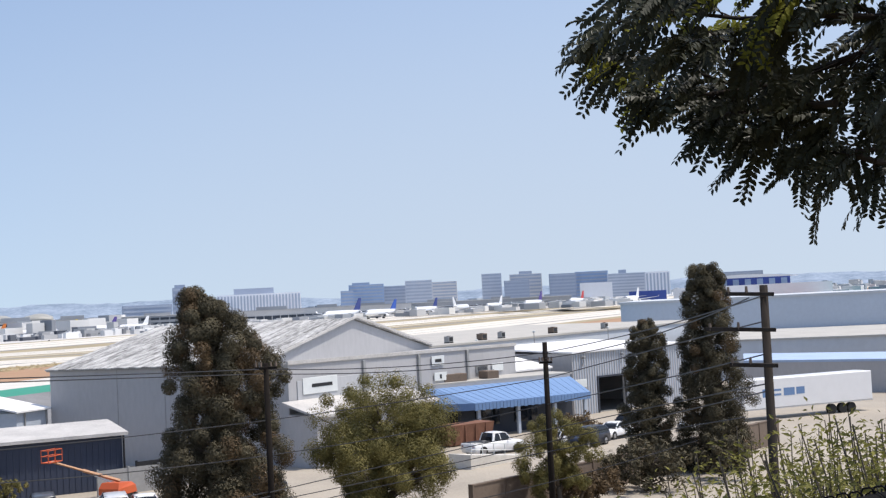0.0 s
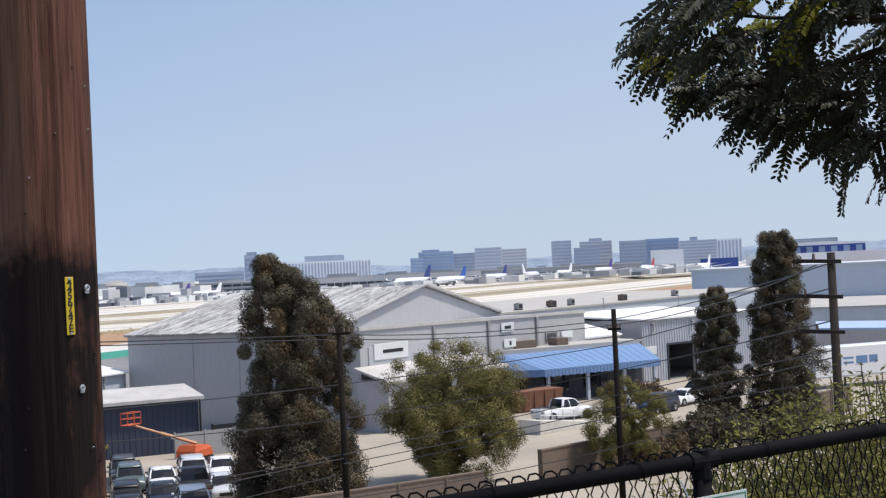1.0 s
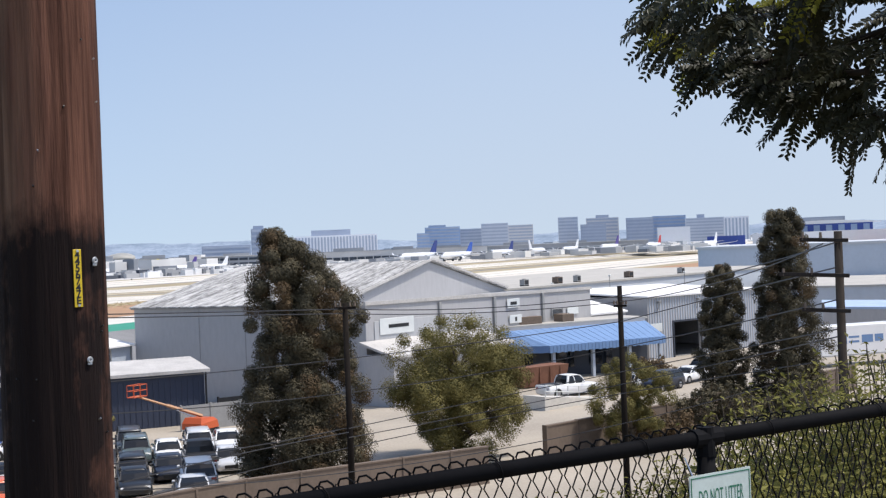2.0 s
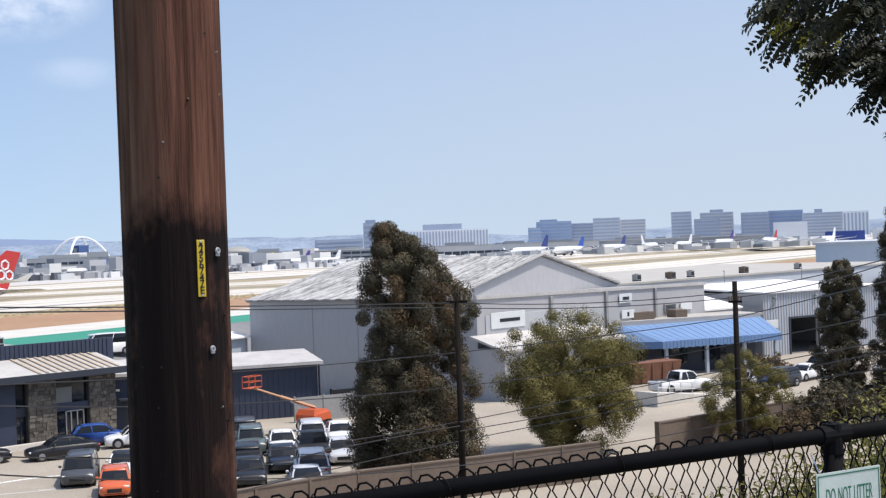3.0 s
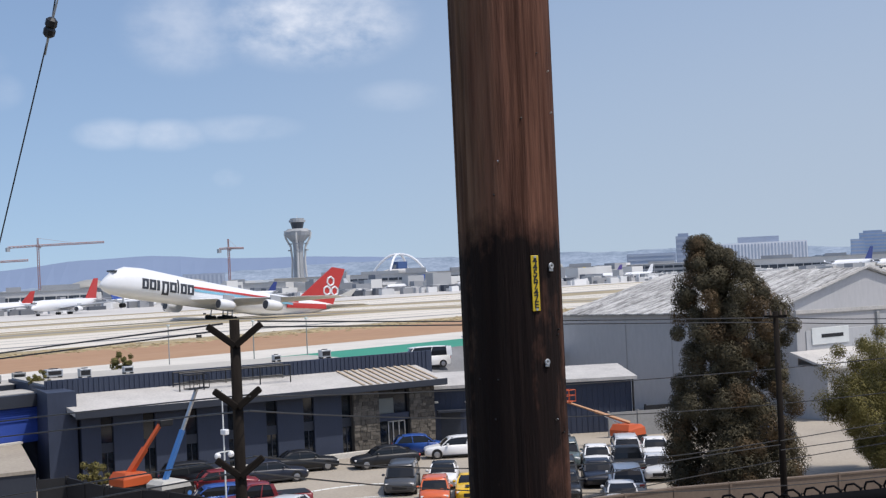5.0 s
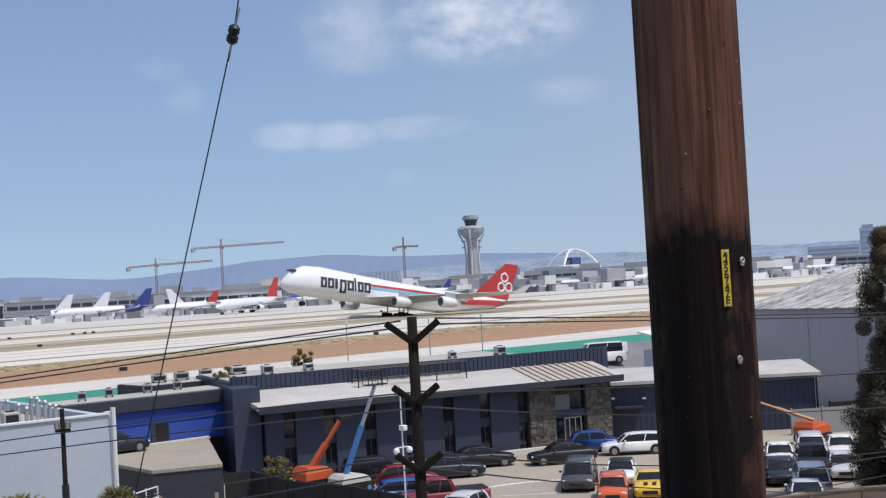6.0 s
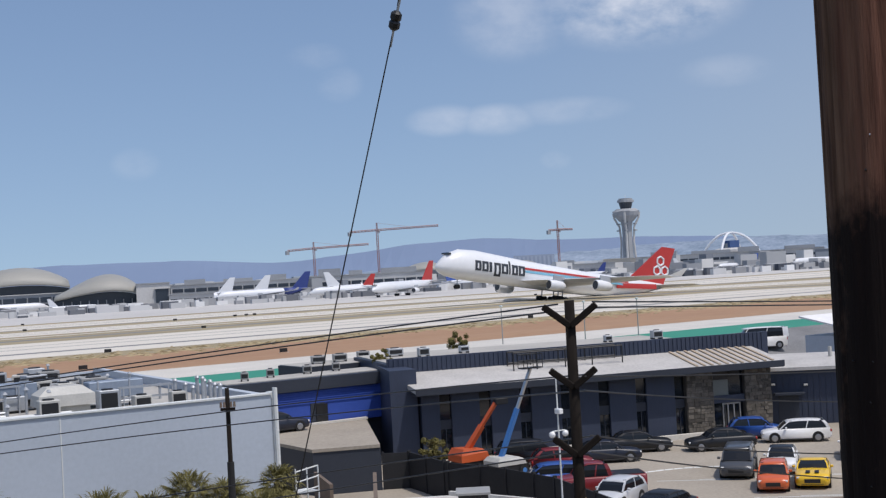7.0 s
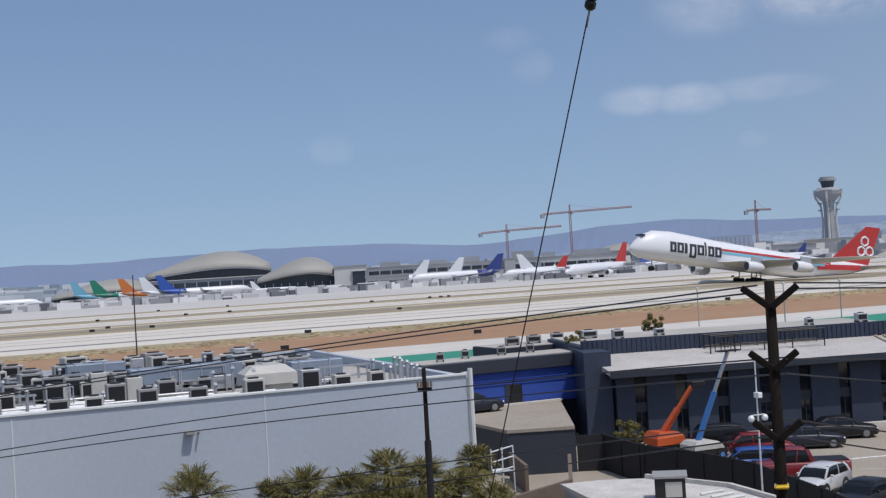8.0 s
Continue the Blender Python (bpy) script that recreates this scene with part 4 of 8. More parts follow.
    cut.inputs["To Max"].default_value = 0.94
    t.links.new(ad.outputs[0], cut.inputs["Value"])
    mc = t.nodes.new("ShaderNodeMix")
    mc.data_type = "RGBA"
    t.links.new(cut.outputs[0], mc.inputs["Factor"])
    t.links.new(mg.outputs["Result"], mc.inputs["A"])
    mc.inputs["B"].default_value = (0.007, 0.006, 0.0065, 1)
    t.links.new(mc.outputs["Result"], p.inputs["Base Color"])
    return m


M_NEARPOLE = pole_material()
M_TAG = mat("yellow_tag", (0.62, 0.44, 0.015), 0.5, 0, 0.12, 20)


def near_pole():
    h = thing("utility_pole", "thick weathered wooden utility pole, charred dark lower down", "pole", pose(POLE[0], POLE[1], 0))
    n = 96
    rings = []
    for i in range(220):
        z = 9.6 + i * 0.035
        ring = []
        for k in range(n):
            a = 2 * math.pi * k / n
            c, s = math.cos(a), math.sin(a)
            rr = 0.158 + 0.004 * noise.noise((c * 1.5, s * 1.5, z * 0.6)) - 0.005 * max(0, noise.noise((c * 14, s * 14, z * 0.7)) - 0.12) * 3 - 0.006 * max(0, noise.noise((c * 2 + 7, s * 2, z * 9)) - 0.5)
            ring.append((c * rr, s * rr, z))
        rings.append(ring)
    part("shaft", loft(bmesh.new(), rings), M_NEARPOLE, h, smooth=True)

    def on_face(az, z, out=0.0):
        a = radians(az)
        return pose(math.cos(a) * (0.158 + out), math.sin(a) * (0.158 + out), z, 90, 0, az + 90)
    # number tag
    FACE = -111
    tag = part("number_tag", boxed(-0.013, 0.013, -0.084, 0.084, 0, 0.003, 0.001), M_TAG, h, "yellow number tag with black digits")
    tag.matrix_basis = on_face(FACE, 13.155, 0.0015)
    for i, ch in enumerate("4456747E"):
        cu = bpy.data.curves.new("digit", "FONT")
        cu.body, cu.size, cu.align_x, cu.align_y, cu.extrude = ch, 0.031, "CENTER", "CENTER", 0.0004
        cu.offset = 0.0006
        cu.materials.append(M_BLACK)
        d = new("digit", cu)
        d.parent = tag
        d.matrix_basis = pose(0, 0.067 - i * 0.0190, 0.0036)
    for zz in (-0.079, 0.079):
        part("nail", tube(bmesh.new(), (0, zz, 0.003), (0, zz, 0.006), 0.004), M_ALU, tag)
    # hang nails and washers
    for az, z, s in ((FACE + 22, 13.205, 0.7), (FACE + 10, 12.915, 0.62)):
        bm = bmesh.new()
        sweep(bm, [(math.cos(k * 0.449) * 0.010 * s, math.sin(k * 0.449) * 0.010 * s, 0.004) for k in range(14)], 0.004, 6, True)
        box(bm, -0.012 * s, 0.012 * s, -0.024 * s, -0.010 * s, 0, 0.006, 0.002)
        w = part("washer", bm, M_GALV, h, "pale metal washer on a nail")
        w.matrix_basis = on_face(az, z, 0.002)
    rnd = random.Random(5)
    for _ in range(16):
        s = part("staple", tube(bmesh.new(), (0, 0, -0.002), (0, 0.004, 0.006), 0.0025, n=5), M_ALU if rnd.random() < 0.3 else M_BLACK, h)
        s.matrix_basis = on_face(FACE + rnd.uniform(-70, 45), rnd.uniform(12.5, 14.2), 0)


near_pole()

# ---- chain-link fence ----
FU = (0.862, -0.507)
F0 = (1.2, 2.305)  # start of the run, left of the pole
M_FENCE = mat("black_vinyl", (0.007, 0.007, 0.008), 0.75, 0, 0.3, 8, spec=0.08)
RAIL_Z = 12.648


def fence():
    m = pose(F0[0], F0[1], 0, 0, 0, math.degrees(math.atan2(FU[1], FU[0])))
    L = 8.0
    h = thing("chain_link_fence", "black vinyl-coated chain-link fence with top rail", "fence", m)
    part("top_rail", tube(bmesh.new(), (0.95, 0, RAIL_Z), (L, 0, RAIL_Z), 0.021, n=16), M_FENCE, h, smooth=True)
    post_s = 2.795
    for s in (post_s, post_s + 3.0):
        bm = tube(bmesh.new(), (s, 0.0, 11.3), (s, 0.0, RAIL_Z - 0.02), 0.026, n=14)
        p = part("post", bm, M_FENCE, h, smooth=True)
        bm = bmesh.new()
        tube(bm, (s - 0.05, 0, RAIL_Z), (s + 0.05, 0, RAIL_Z), 0.027, n=12)
        tube(bm, (s, 0, RAIL_Z - 0.05), (s, 0, RAIL_Z + 0.03), 0.030, 0.024, n=12)
        part("post_cap", bm, M_FENCE, h)
    # woven diamonds: zig-zag wires
    step, rise = 0.0255, 0.066
    top, low = RAIL_Z + 0.020, 11.5
    k = 0
    s = 1.0
    while s < L - 0.2:
        bm = bmesh.new()
        z, side = top, 0
        pts = []
        i = 0
        while z > low:
            x = s + (step / 2 if (i + k) % 2 else -step / 2) * 1.04
            pts.append((x, (0.005 if (i + k) % 2 else -0.005) + 0.028, z))
            z -= rise / 2
            i += 1
        for a, b in zip(pts, pts[1:]):
            tube(bm, a, b, 0.0024, n=4, caps=False)
        # knuckle at the top, bent over the rail
        if k % 2 == 0:
            q = pts[0]
            up = 0.012 + 0.005 * noise.noise((k * 0.7, 3, 0))
            sweep(bm, [q, (q[0] + 0.004, 0.02, top + up), (q[0] + 0.016, 0.008, top + up + 0.003), (q[0] + 0.026, 0.0, top + up - 0.006), (q[0] + 0.031, 0.004, top - 0.004)], 0.0028, 5)
        part("mesh_wire", bm, M_FENCE, h)
        s += step
        k += 1
    for i in range(14):
        s = 1.1 + i * 0.48
        bm = bmesh.new()
        sweep(bm, [(s + 0.004 * j, math.cos(j * 0.628) * 0.028, RAIL_Z + math.sin(j * 0.628) * 0.028) for j in range(11)], 0.002, 5)
        part("tie_wire", bm, M_FENCE, h)


fence()
M_SIGNPALE = mat("litter_sign_white", (0.52, 0.60, 0.57), 0.5, 0, 0.12, 8)
M_SIGNGREEN = mat("litter_sign_green", (0.02, 0.16, 0.09), 0.5, 0, 0.15, 8)


def litter_sign():
    m = pose(3.476, 0.926, 12.410, 90, 0, math.degrees(math.atan2(FU[1], FU[0])))
    h = thing("litter_sign", "small white and green metal sign wired to the fence", "sign", m)
    part("plate", boxed(-0.115 + 0.115, 0.115 + 0.115, -0.155, 0.155, 0.034, 0.037), M_SIGNPALE, h)
    part("green_band", boxed(0.008, 0.222, -0.147, 0.035, 0.0372, 0.0382), M_SIGNGREEN, h)
    cu = bpy.data.curves.new("lettering", "FONT")
    cu.body, cu.size, cu.align_x, cu.align_y, cu.extrude = "DO NOT LITTER", 0.040, "CENTER", "CENTER", 0.0003
    cu.space_character = 1.0
    cu.space_word = 1.25
    cu.materials.append(M_SIGNGREEN)
    t = new("lettering", cu)
    t.parent = h
    t.matrix_basis = pose(0.115, 0.09, 0.0375) @ Matrix.Diagonal((0.56, 1.45, 1, 1))
    part("border", boxed(0.004, 0.226, 0.146, 0.149, 0.0372, 0.038), M_SIGNGREEN, h)
    for x in (0.004, 0.223):
        part("border", boxed(x, x + 0.003, -0.15, 0.149, 0.0372, 0.038), M_SIGNGREEN, h)
    for x0, x1 in ((0.03, 0.09), (0.105, 0.2)):
        part("lettering_bar", boxed(x0, x1, -0.03, 0.015, 0.0384, 0.039), M_SIGNPALE, h)
    bm = tube(bmesh.new(), (0.02, 0.15, 0.03), (0.02, 0.2, 0.0), 0.002, n=5)
    part("tie_wire", bm, M_ALU, h)


litter_sign()

# ---- leafy branches overhead ----


BOUGHS = (  # bearing and height angle from the lookout, and the distance of each bough
    (5.6, ((-88.4, 9.5), (-85.2, 9.4), (-82.5, 9.7), (-79.1, 10.0), (-76.0, 10.5), (-74.0, 10.1))),
    (5.9, ((-87.4, 9.2), (-85.2, 9.2), (-83.3, 8.3), (-81.7, 7.3), (-78.9, 7.6), (-76.2, 8.6), (-74.4, 9.0))),
    (5.9, ((-83.3, 8.3), (-80.5, 7.6), (-77.9, 7.3), (-76.0, 7.4))),
    (6.0, ((-81.7, 7.3), (-80.7, 6.2), (-79.7, 5.4))),
    (6.1, ((-88.2, 5.2), (-84.9, 4.9), (-82.7, 4.8), (-81.5, 4.9))),
    (5.4, ((-88.5, 10.1), (-85.2, 10.3), (-81.9, 10.7), (-78.4, 11.3), (-76.4, 11.5))),
    (5.3, ((-87.5, 11.2), (-85.3, 11.2), (-82.0, 12.5), (-78.5, 12.6))),
    (6.1, ((-82.7, 4.8), (-83.6, 4.4), (-84.9, 4.2), (-86.6, 4.3))),
    (5.8, ((-82.3, 6.6), (-80.0, 6.6), (-78.2, 6.5))),
    (6.0, ((-87.2, 7.1), (-85.0, 6.6), (-83.7, 6.4), (-82.3, 5.9))),
    (5.5, ((-86.0, 12.0), (-82.5, 11.6), (-79.5, 9.2), (-77.2, 9.2))),
    (5.7, ((-89.0, 8.3), (-86.2, 8.0), (-84.3, 7.6))),
)


def near_tree():
    rnd = random.Random(77)
    o = Vector((7.6, -2.6, 11.5))
    h = thing("ash_tree", "leafy tree with long pinnate leaves overhanging the fence", "tree", pose(*o))
    bm = bmesh.new()
    trunk = [Vector((0, 0, -0.6)), Vector((0.05, 0.1, 1.0)), Vector((-0.1, 0.3, 2.3)), Vector((-0.3, 0.7, 3.4))]
    for i, (a, b) in enumerate(zip(trunk, trunk[1:])):
        tube(bm, a, b, 0.17 - i * 0.03, 0.14 - i * 0.03, 12)
    part("trunk", bm, M_BARK, h, smooth=True)

    def eye_pt(az, el, d):
        x, y = polar(az, d)
        return Vector((x + 0.06, y - 0.06, 13.2 + math.tan(radians(el)) * d)) - o
    limbs = bmesh.new()
    leaf_at = []
    for d, path in BOUGHS:
        pts = [eye_pt(az, el, d + 0.25 * math.sin(az)) for az, el in path]
        if path[0][0] < -85.5:
            pts.insert(0, trunk[3] if path[0][1] > 7 else trunk[2])
        n = len(pts)
        for i, (a, b) in enumerate(zip(pts, pts[1:])):
            r0, r1 = 0.012 * (1 - i / n) + 0.003, 0.012 * (1 - (i + 1) / n) + 0.003
            tube(limbs, a, b, r0, r1, 8)
            w0 = (b - a).normalized()
            count = max(2, int((b - a).length * 19)) if i or path[0][0] > -85.5 else 8
            for k in range(count):
                p = a.lerp(b, (k + rnd.random()) / count)
                w = (w0 * 0.8 + Vector((rnd.uniform(-0.7, 0.7), rnd.uniform(-0.5, 0.7), rnd.uniform(-0.55, 0.5)))).normalized()
                q = p + w * rnd.uniform(0.05, 0.20)
                tube(limbs, p, q, 0.004, 0.002, 5)
                loose = b.x - a.x < 0.5 and p.y < 0.2 - o.y
                for _ in range(rnd.choice((1, 1, 2)) if loose else rnd.choice((2, 2, 3))):
                    leaf_at.append((p.lerp(q, rnd.uniform(0.4, 1)), w, 1.0))
        leaf_at += [(pts[-1], (pts[-1] - pts[-2]).normalized(), 1.1) for _ in range(7)]
    part("branch_work", limbs, M_DARKBARK, h)

    def leaf(verts, faces, p, w, size, hang=False):
        """One pinnate leaf: an arching stalk with paired narrow leaflets that droop on both sides."""
        ln = size * rnd.uniform(0.13, 0.22)
        d = (w * 0.7 + Vector((rnd.uniform(-0.75, 0.45), rnd.uniform(-0.35, 0.85), rnd.uniform(-0.85, 0.15)))).normalized()
        if hang:
            d, ln = Vector((-0.12, 0.2, -1)).normalized(), size
        face = Vector((-0.97 + rnd.uniform(-0.6, 0.9), -0.2 + rnd.uniform(-0.8, 0.8), rnd.uniform(-0.2, 1.1)))
        side = d.cross(face).normalized()
        up = side.cross(d).normalized()
        pairs = rnd.randint(10, 13) if not hang else 19
        bend = rnd.uniform(0.1, 0.35) * ln
        for i in range(pairs):
            t = (i + 0.7) / pairs
            c = p + d * ln * t + Vector((0, 0, -bend * t * t))
            for sg in (-1, 1):
                v = (side * sg + d * rnd.uniform(0.4, 0.8) + up * rnd.uniform(-0.4, 0.2) + Vector((0, 0, -0.25))).normalized()
                wv = v.cross(up).normalized()
                sz = rnd.uniform(0.036, 0.050) * (1 - 0.5 * abs(t - 0.5))
                b = len(verts)
                for u, s2, k in ((0.05, 0, 0), (0.35, -0.21, 0.04), (0.75, -0.18, 0.02), (1.05, 0, -0.10), (0.75, 0.18, 0.02), (0.35, 0.21, 0.04)):
                    verts.append(tuple(c + v * u * sz + wv * s2 * sz + up * k * sz))
                faces.append(tuple(range(b, b + 6)))
        b = len(verts)
        for q in (p, p + side * 0.0025, p + d * ln + side * 0.001 + Vector((0, 0, -bend))):
            verts.append(tuple(q))
        faces.append((b, b + 1, b + 2))
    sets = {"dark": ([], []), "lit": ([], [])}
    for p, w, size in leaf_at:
        # noise and height pick the leaves that get the sunlit colour
        lit_noise = 0.5 + 0.5 * noise.noise((p.x * 1.7, p.y * 1.7, p.z * 2.2))
        leaf(*sets["lit" if lit_noise > (0.55 if p.z + o.z > 13.95 else 0.8) and rnd.random() < 0.35 else "dark"], p, w, size)
    # one long hanging spray
    a = eye_pt(-81.9, 4.6, 6.1)
    for k in range(2):
        leaf(*sets["dark"], a + Vector((0.01 * k, 0, -0.02 * k)), Vector((0, 0, -1)), 0.27, True)
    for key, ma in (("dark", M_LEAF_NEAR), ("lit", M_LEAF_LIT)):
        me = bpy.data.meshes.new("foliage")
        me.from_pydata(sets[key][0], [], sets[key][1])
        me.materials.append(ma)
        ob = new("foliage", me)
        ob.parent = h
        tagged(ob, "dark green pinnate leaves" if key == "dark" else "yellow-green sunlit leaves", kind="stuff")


near_tree()


def slope_bushes():
    """Leafy shrubs on the slope behind the fence, and dry weeds."""
    rnd = random.Random(9)

    def shrub(x, y, hgt, wide, seed):
        r = random.Random(seed)
        z0 = ground_z(x, y)
        verts, faces = [], []
        o = thing("shrub", "yellow-green fine-leaved shrub on the slope behind the fence", "shrub", pose(x, y, z0), group="shrubs on the slope")
        st = bmesh.new()
        for _ in range(int(48 * wide)):
            a, rad = r.uniform(0, 6.3), wide * 0.5 * math.sqrt(r.random())
            bx, by = math.cos(a) * rad * 0.5, math.sin(a) * rad * 0.5
            top = Vector((math.cos(a) * rad, math.sin(a) * rad, hgt * r.uniform(0.72, 0.96) * (1 - 0.35 * rad / wide)))
            b0 = Vector((bx, by, -0.2))
            tube(st, b0, top, 0.008, 0.003, 4, False)
            for k in range(215):
                t = 0.1 + 0.9 * k / 215
                c = b0.lerp(top, t) + Vector((r.uniform(-1, 1), r.uniform(-1, 1), r.uniform(-0.6, 0.6))) * 0.12
                q = Euler((r.uniform(-0.9, 0.9), r.uniform(-0.9, 0.9), r.uniform(0, 6.3))).to_matrix()
                ln = r.uniform(0.026, 0.052)
                i = len(verts)
                for u, v, w in ((0, 0, 0), (0.2, 0.42, 0.05), (0, 1, -0.1), (-0.2, 0.42, 0.05)):
                    verts.append(tuple(c + q @ Vector((u * ln, v * ln, w * ln))))
                faces.append((i, i + 1, i + 2, i + 3))
        part("branching_stem", st, M_BARK, o)
        me = bpy.data.meshes.new("leaves")
        me.from_pydata(verts, [], faces)
        crown_part("leaves", me, M_LEAF_BUSH, o)
    k = 0
    for az, d, el, wide in ((-84, 7.2, -3.6, 2.2), (-80.8, 8.6, -4.0, 2.0), (-88, 6.4, -3.0, 2.0), (-78.0, 8.0, -6.0, 1.6), (-75.0, 7.2, -7.8, 1.6), (-71.5, 7.6, -8.6, 1.7), (-68, 7.0, -9.4, 1.6), (-65, 7.4, -10.2, 1.5), (-82, 5.7, -6.5, 1.4), (-77, 5.6, -8.6, 1.3), (-71, 5.4, -10.4, 1.2), (-62, 7.0, -11.2, 1.3), (-79.5, 6.6, -6.8, 1.5), (-86, 9.5, -3.2, 2.4), (-79.5, 5.0, -9.0, 1.0), (-73.5, 6.2, -9.2, 1.4), (-67.5, 6.0, -10.8, 1.2), (-69.5, 9.0, -8.4, 2.0), (-74, 9.5, -7.4, 2.0), (-64.5, 8.6, -9.8, 1.8), (-60, 6.2, -12.0, 1.3), (-57.5, 6.8, -12.0, 1.4), (-55, 6.4, -12.6, 1.4), (-62.5, 5.6, -12.2, 1.2), (-66, 5.2, -11.6, 1.2), (-63, 4.9, -11.4, 1.1), (-66.5, 4.7, -11.0, 1.1), (-69, 4.8, -10.6, 1.1), (-71.5, 4.7, -10.2, 1.1), (-74, 4.9, -9.8, 1.1), (-76.5, 4.8, -9.6, 1.1), (-79, 4.9, -9.0, 1.1), (-81.5, 5.0, -8.4, 1.1)):
        x, y = polar(az, d)
        hgt = 13.2 + math.tan(radians(el - 0.5)) * d - ground_z(x, y)
        shrub(x, y, hgt * (1.05 if az < -79 else 1.0), wide, 100 + k)
        k += 1
    for az, d, hgt in ((-66.2, 7.8, 2.0), (-68.3, 8.0, 2.3), (-69.4, 7.6, 2.0), (-61.5, 7.2, 1.2), (-64.6, 7.5, 1.7), (-72.8, 8.4, 2.4)):
        x, y = polar(az, d)
        bm = bmesh.new()
        for _ in range(12):
            a = rnd.uniform(0, 6.3)
            top = Vector((math.cos(a) * 0.3 * rnd.random(), math.sin(a) * 0.3 * rnd.random(), hgt * rnd.uniform(0.7, 1)))
            tube(bm, (0, 0, -0.2), top, 0.006, 0.0025, 4, False)
            for j in range(6):
                p = top * (0.6 + 0.07 * j)
                tube(bm, p, p + Vector((rnd.uniform(-0.12, 0.12), rnd.uniform(-0.12, 0.12), 0.12)), 0.004, 0.001, 4, False)
        solid("dry_weed", bm, M_DRYSTEM, "dry brown weed stalks on the slope", "weed", pose(x, y, ground_z(x, y)), "dry weeds")


M_DRYSTEM = mat("dry_stems", (0.30, 0.22, 0.15), 0.95, 0, 0.3, 4)
slope_bushes()

# ---- street poles and cables ----


def spot(az, el, d):
    x, y = polar(az, d)
    return Vector((x, y, 13.2 + math.tan(radians(el)) * d))


def street_pole(az, d, top, r, arms, label, lean=0.0, gear=(), wood=None):
    wood = wood or M_POLEWOOD
    x, y = polar(az, d)
    o = thing("utility_pole", label, "pole", pose(x, y, 0, 0, 0, az), group="street utility poles")
    part("shaft", tube(bmesh.new(), (0, 0, 0), (lean, 0, top), r * 1.25, r * 0.85, 12), wood, o, smooth=True)
    for z, half, style in arms:
        f = lean * z / top
        if style == "v":
            for s in (-1, 1):
                p = part("brace_arm", boxed(-0.07, 0.07, -0.16, -0.02, 0, half, 0.02), wood, o)
                p.matrix_basis = pose(f, 0, z - 0.5) @ pose(0, 0, 0, 0, 52 * s)
        elif style == "l":
            q = part("cross_arm", boxed(-half, 0.25, -0.14 - r, -0.04 - r, -0.05, 0.05, 0.01), wood, o)
            q.matrix_basis = pose(f, 0, z) @ pose(0, 0, 0, 0, 3)
            for u in (0.45, 0.92):
                p = part("insulator", tube(bmesh.new(), (f - half * u, -0.1 - r, z + 0.04), (f - half * u, -0.1 - r, z + 0.22), 0.045, 0.03), M_BROWNWALL, o)
        else:
            part("cross_arm", boxed(f - half, f + half, -0.16 - r, -0.06 - r, z - 0.05, z + 0.05, 0.01), wood, o)
            for s in (-0.9, -0.45, 0.45, 0.9):
                part("insulator", tube(bmesh.new(), (f + half * s, -0.13 - r, z + 0.07), (f + half * s, -0.13 - r, z + 0.25), 0.05, 0.035), M_BROWNWALL, o)
    for z, ma, s in gear:
        part("fitting", boxed(-r - 0.12 * s, r + 0.12 * s, -r - 0.15, r + 0.05, z, z + 0.35 * s, 0.03), ma, o)
    return o


street_pole(-36.4, 28, 12.4, 0.125, ((12.35, 0.72, "v"), (11.05, 0.62, "v"), (9.6, 0.62, "v")), "dark wooden utility pole with angled brace arms", 0.0, ((8.1, M_YELLOW, 0.2),))
street_pole(-21.4, 45, 9.6, 0.085, ((8.9, 0.25, "x"),), "thin dark metal-sleeved utility pole", 0.0, ())
street_pole(-59.75, 55, 11.0, 0.125, ((10.8, 0.45, "x"),), "dark wooden utility pole beside a shaggy evergreen")
street_pole(-71.75, 60, 11.1, 0.13, ((10.2, 0.3, "x"),), "dark wooden utility pole with short cross arms")
street_pole(-81.0, 35, 13.2, 0.12, ((12.97, 0.95, "l"), (12.07, 1.5, "l"), (11.17, 0.95, "l")), "grey sunlit wooden utility pole with three long cross arms", wood=M_GREYWOOD)
# sleeve of the thin pole, lamp post beside the dark pole
x, y = polar(-21.4, 44.8)
solid("pole_sleeve", tube(bmesh.new(), (0, 0, 0), (0, 0, 7.1), 0.14, 0.12, 12), M_BLACK, "black plastic sleeve round the foot of a pole", "pole sleeve", pose(*polar(-21.4, 45), 0))


def camera_mast():
    x, y = polar(-35.75, 62)
    o = thing("camera_mast", "thin white mast with white dome cameras in the car park", "mast", pose(x, y, 0))
    part("mast", tube(bmesh.new(), (0, 0, 0), (0, 0, 8.2), 0.05, 0.03, 10), M_SIGNWHITE, o)
    for s in (-1, 1):
        part("arm", tube(bmesh.new(), (0, 0, 5.3), (0.35 * s, 0, 5.3), 0.03), M_SIGNWHITE, o)
        bm = bmesh.new()
        bmesh.ops.create_uvsphere(bm, u_segments=10, v_segments=6, radius=0.16, matrix=Matrix.Translation((0.38 * s, 0, 5.15)))
        part("dome_camera", bm, M_WHITE, o)
    part("camera_box", boxed(-0.12, 0.12, -0.3, 0.1, 6.1, 6.35, 0.03), M_WHITE, o)


camera_mast()


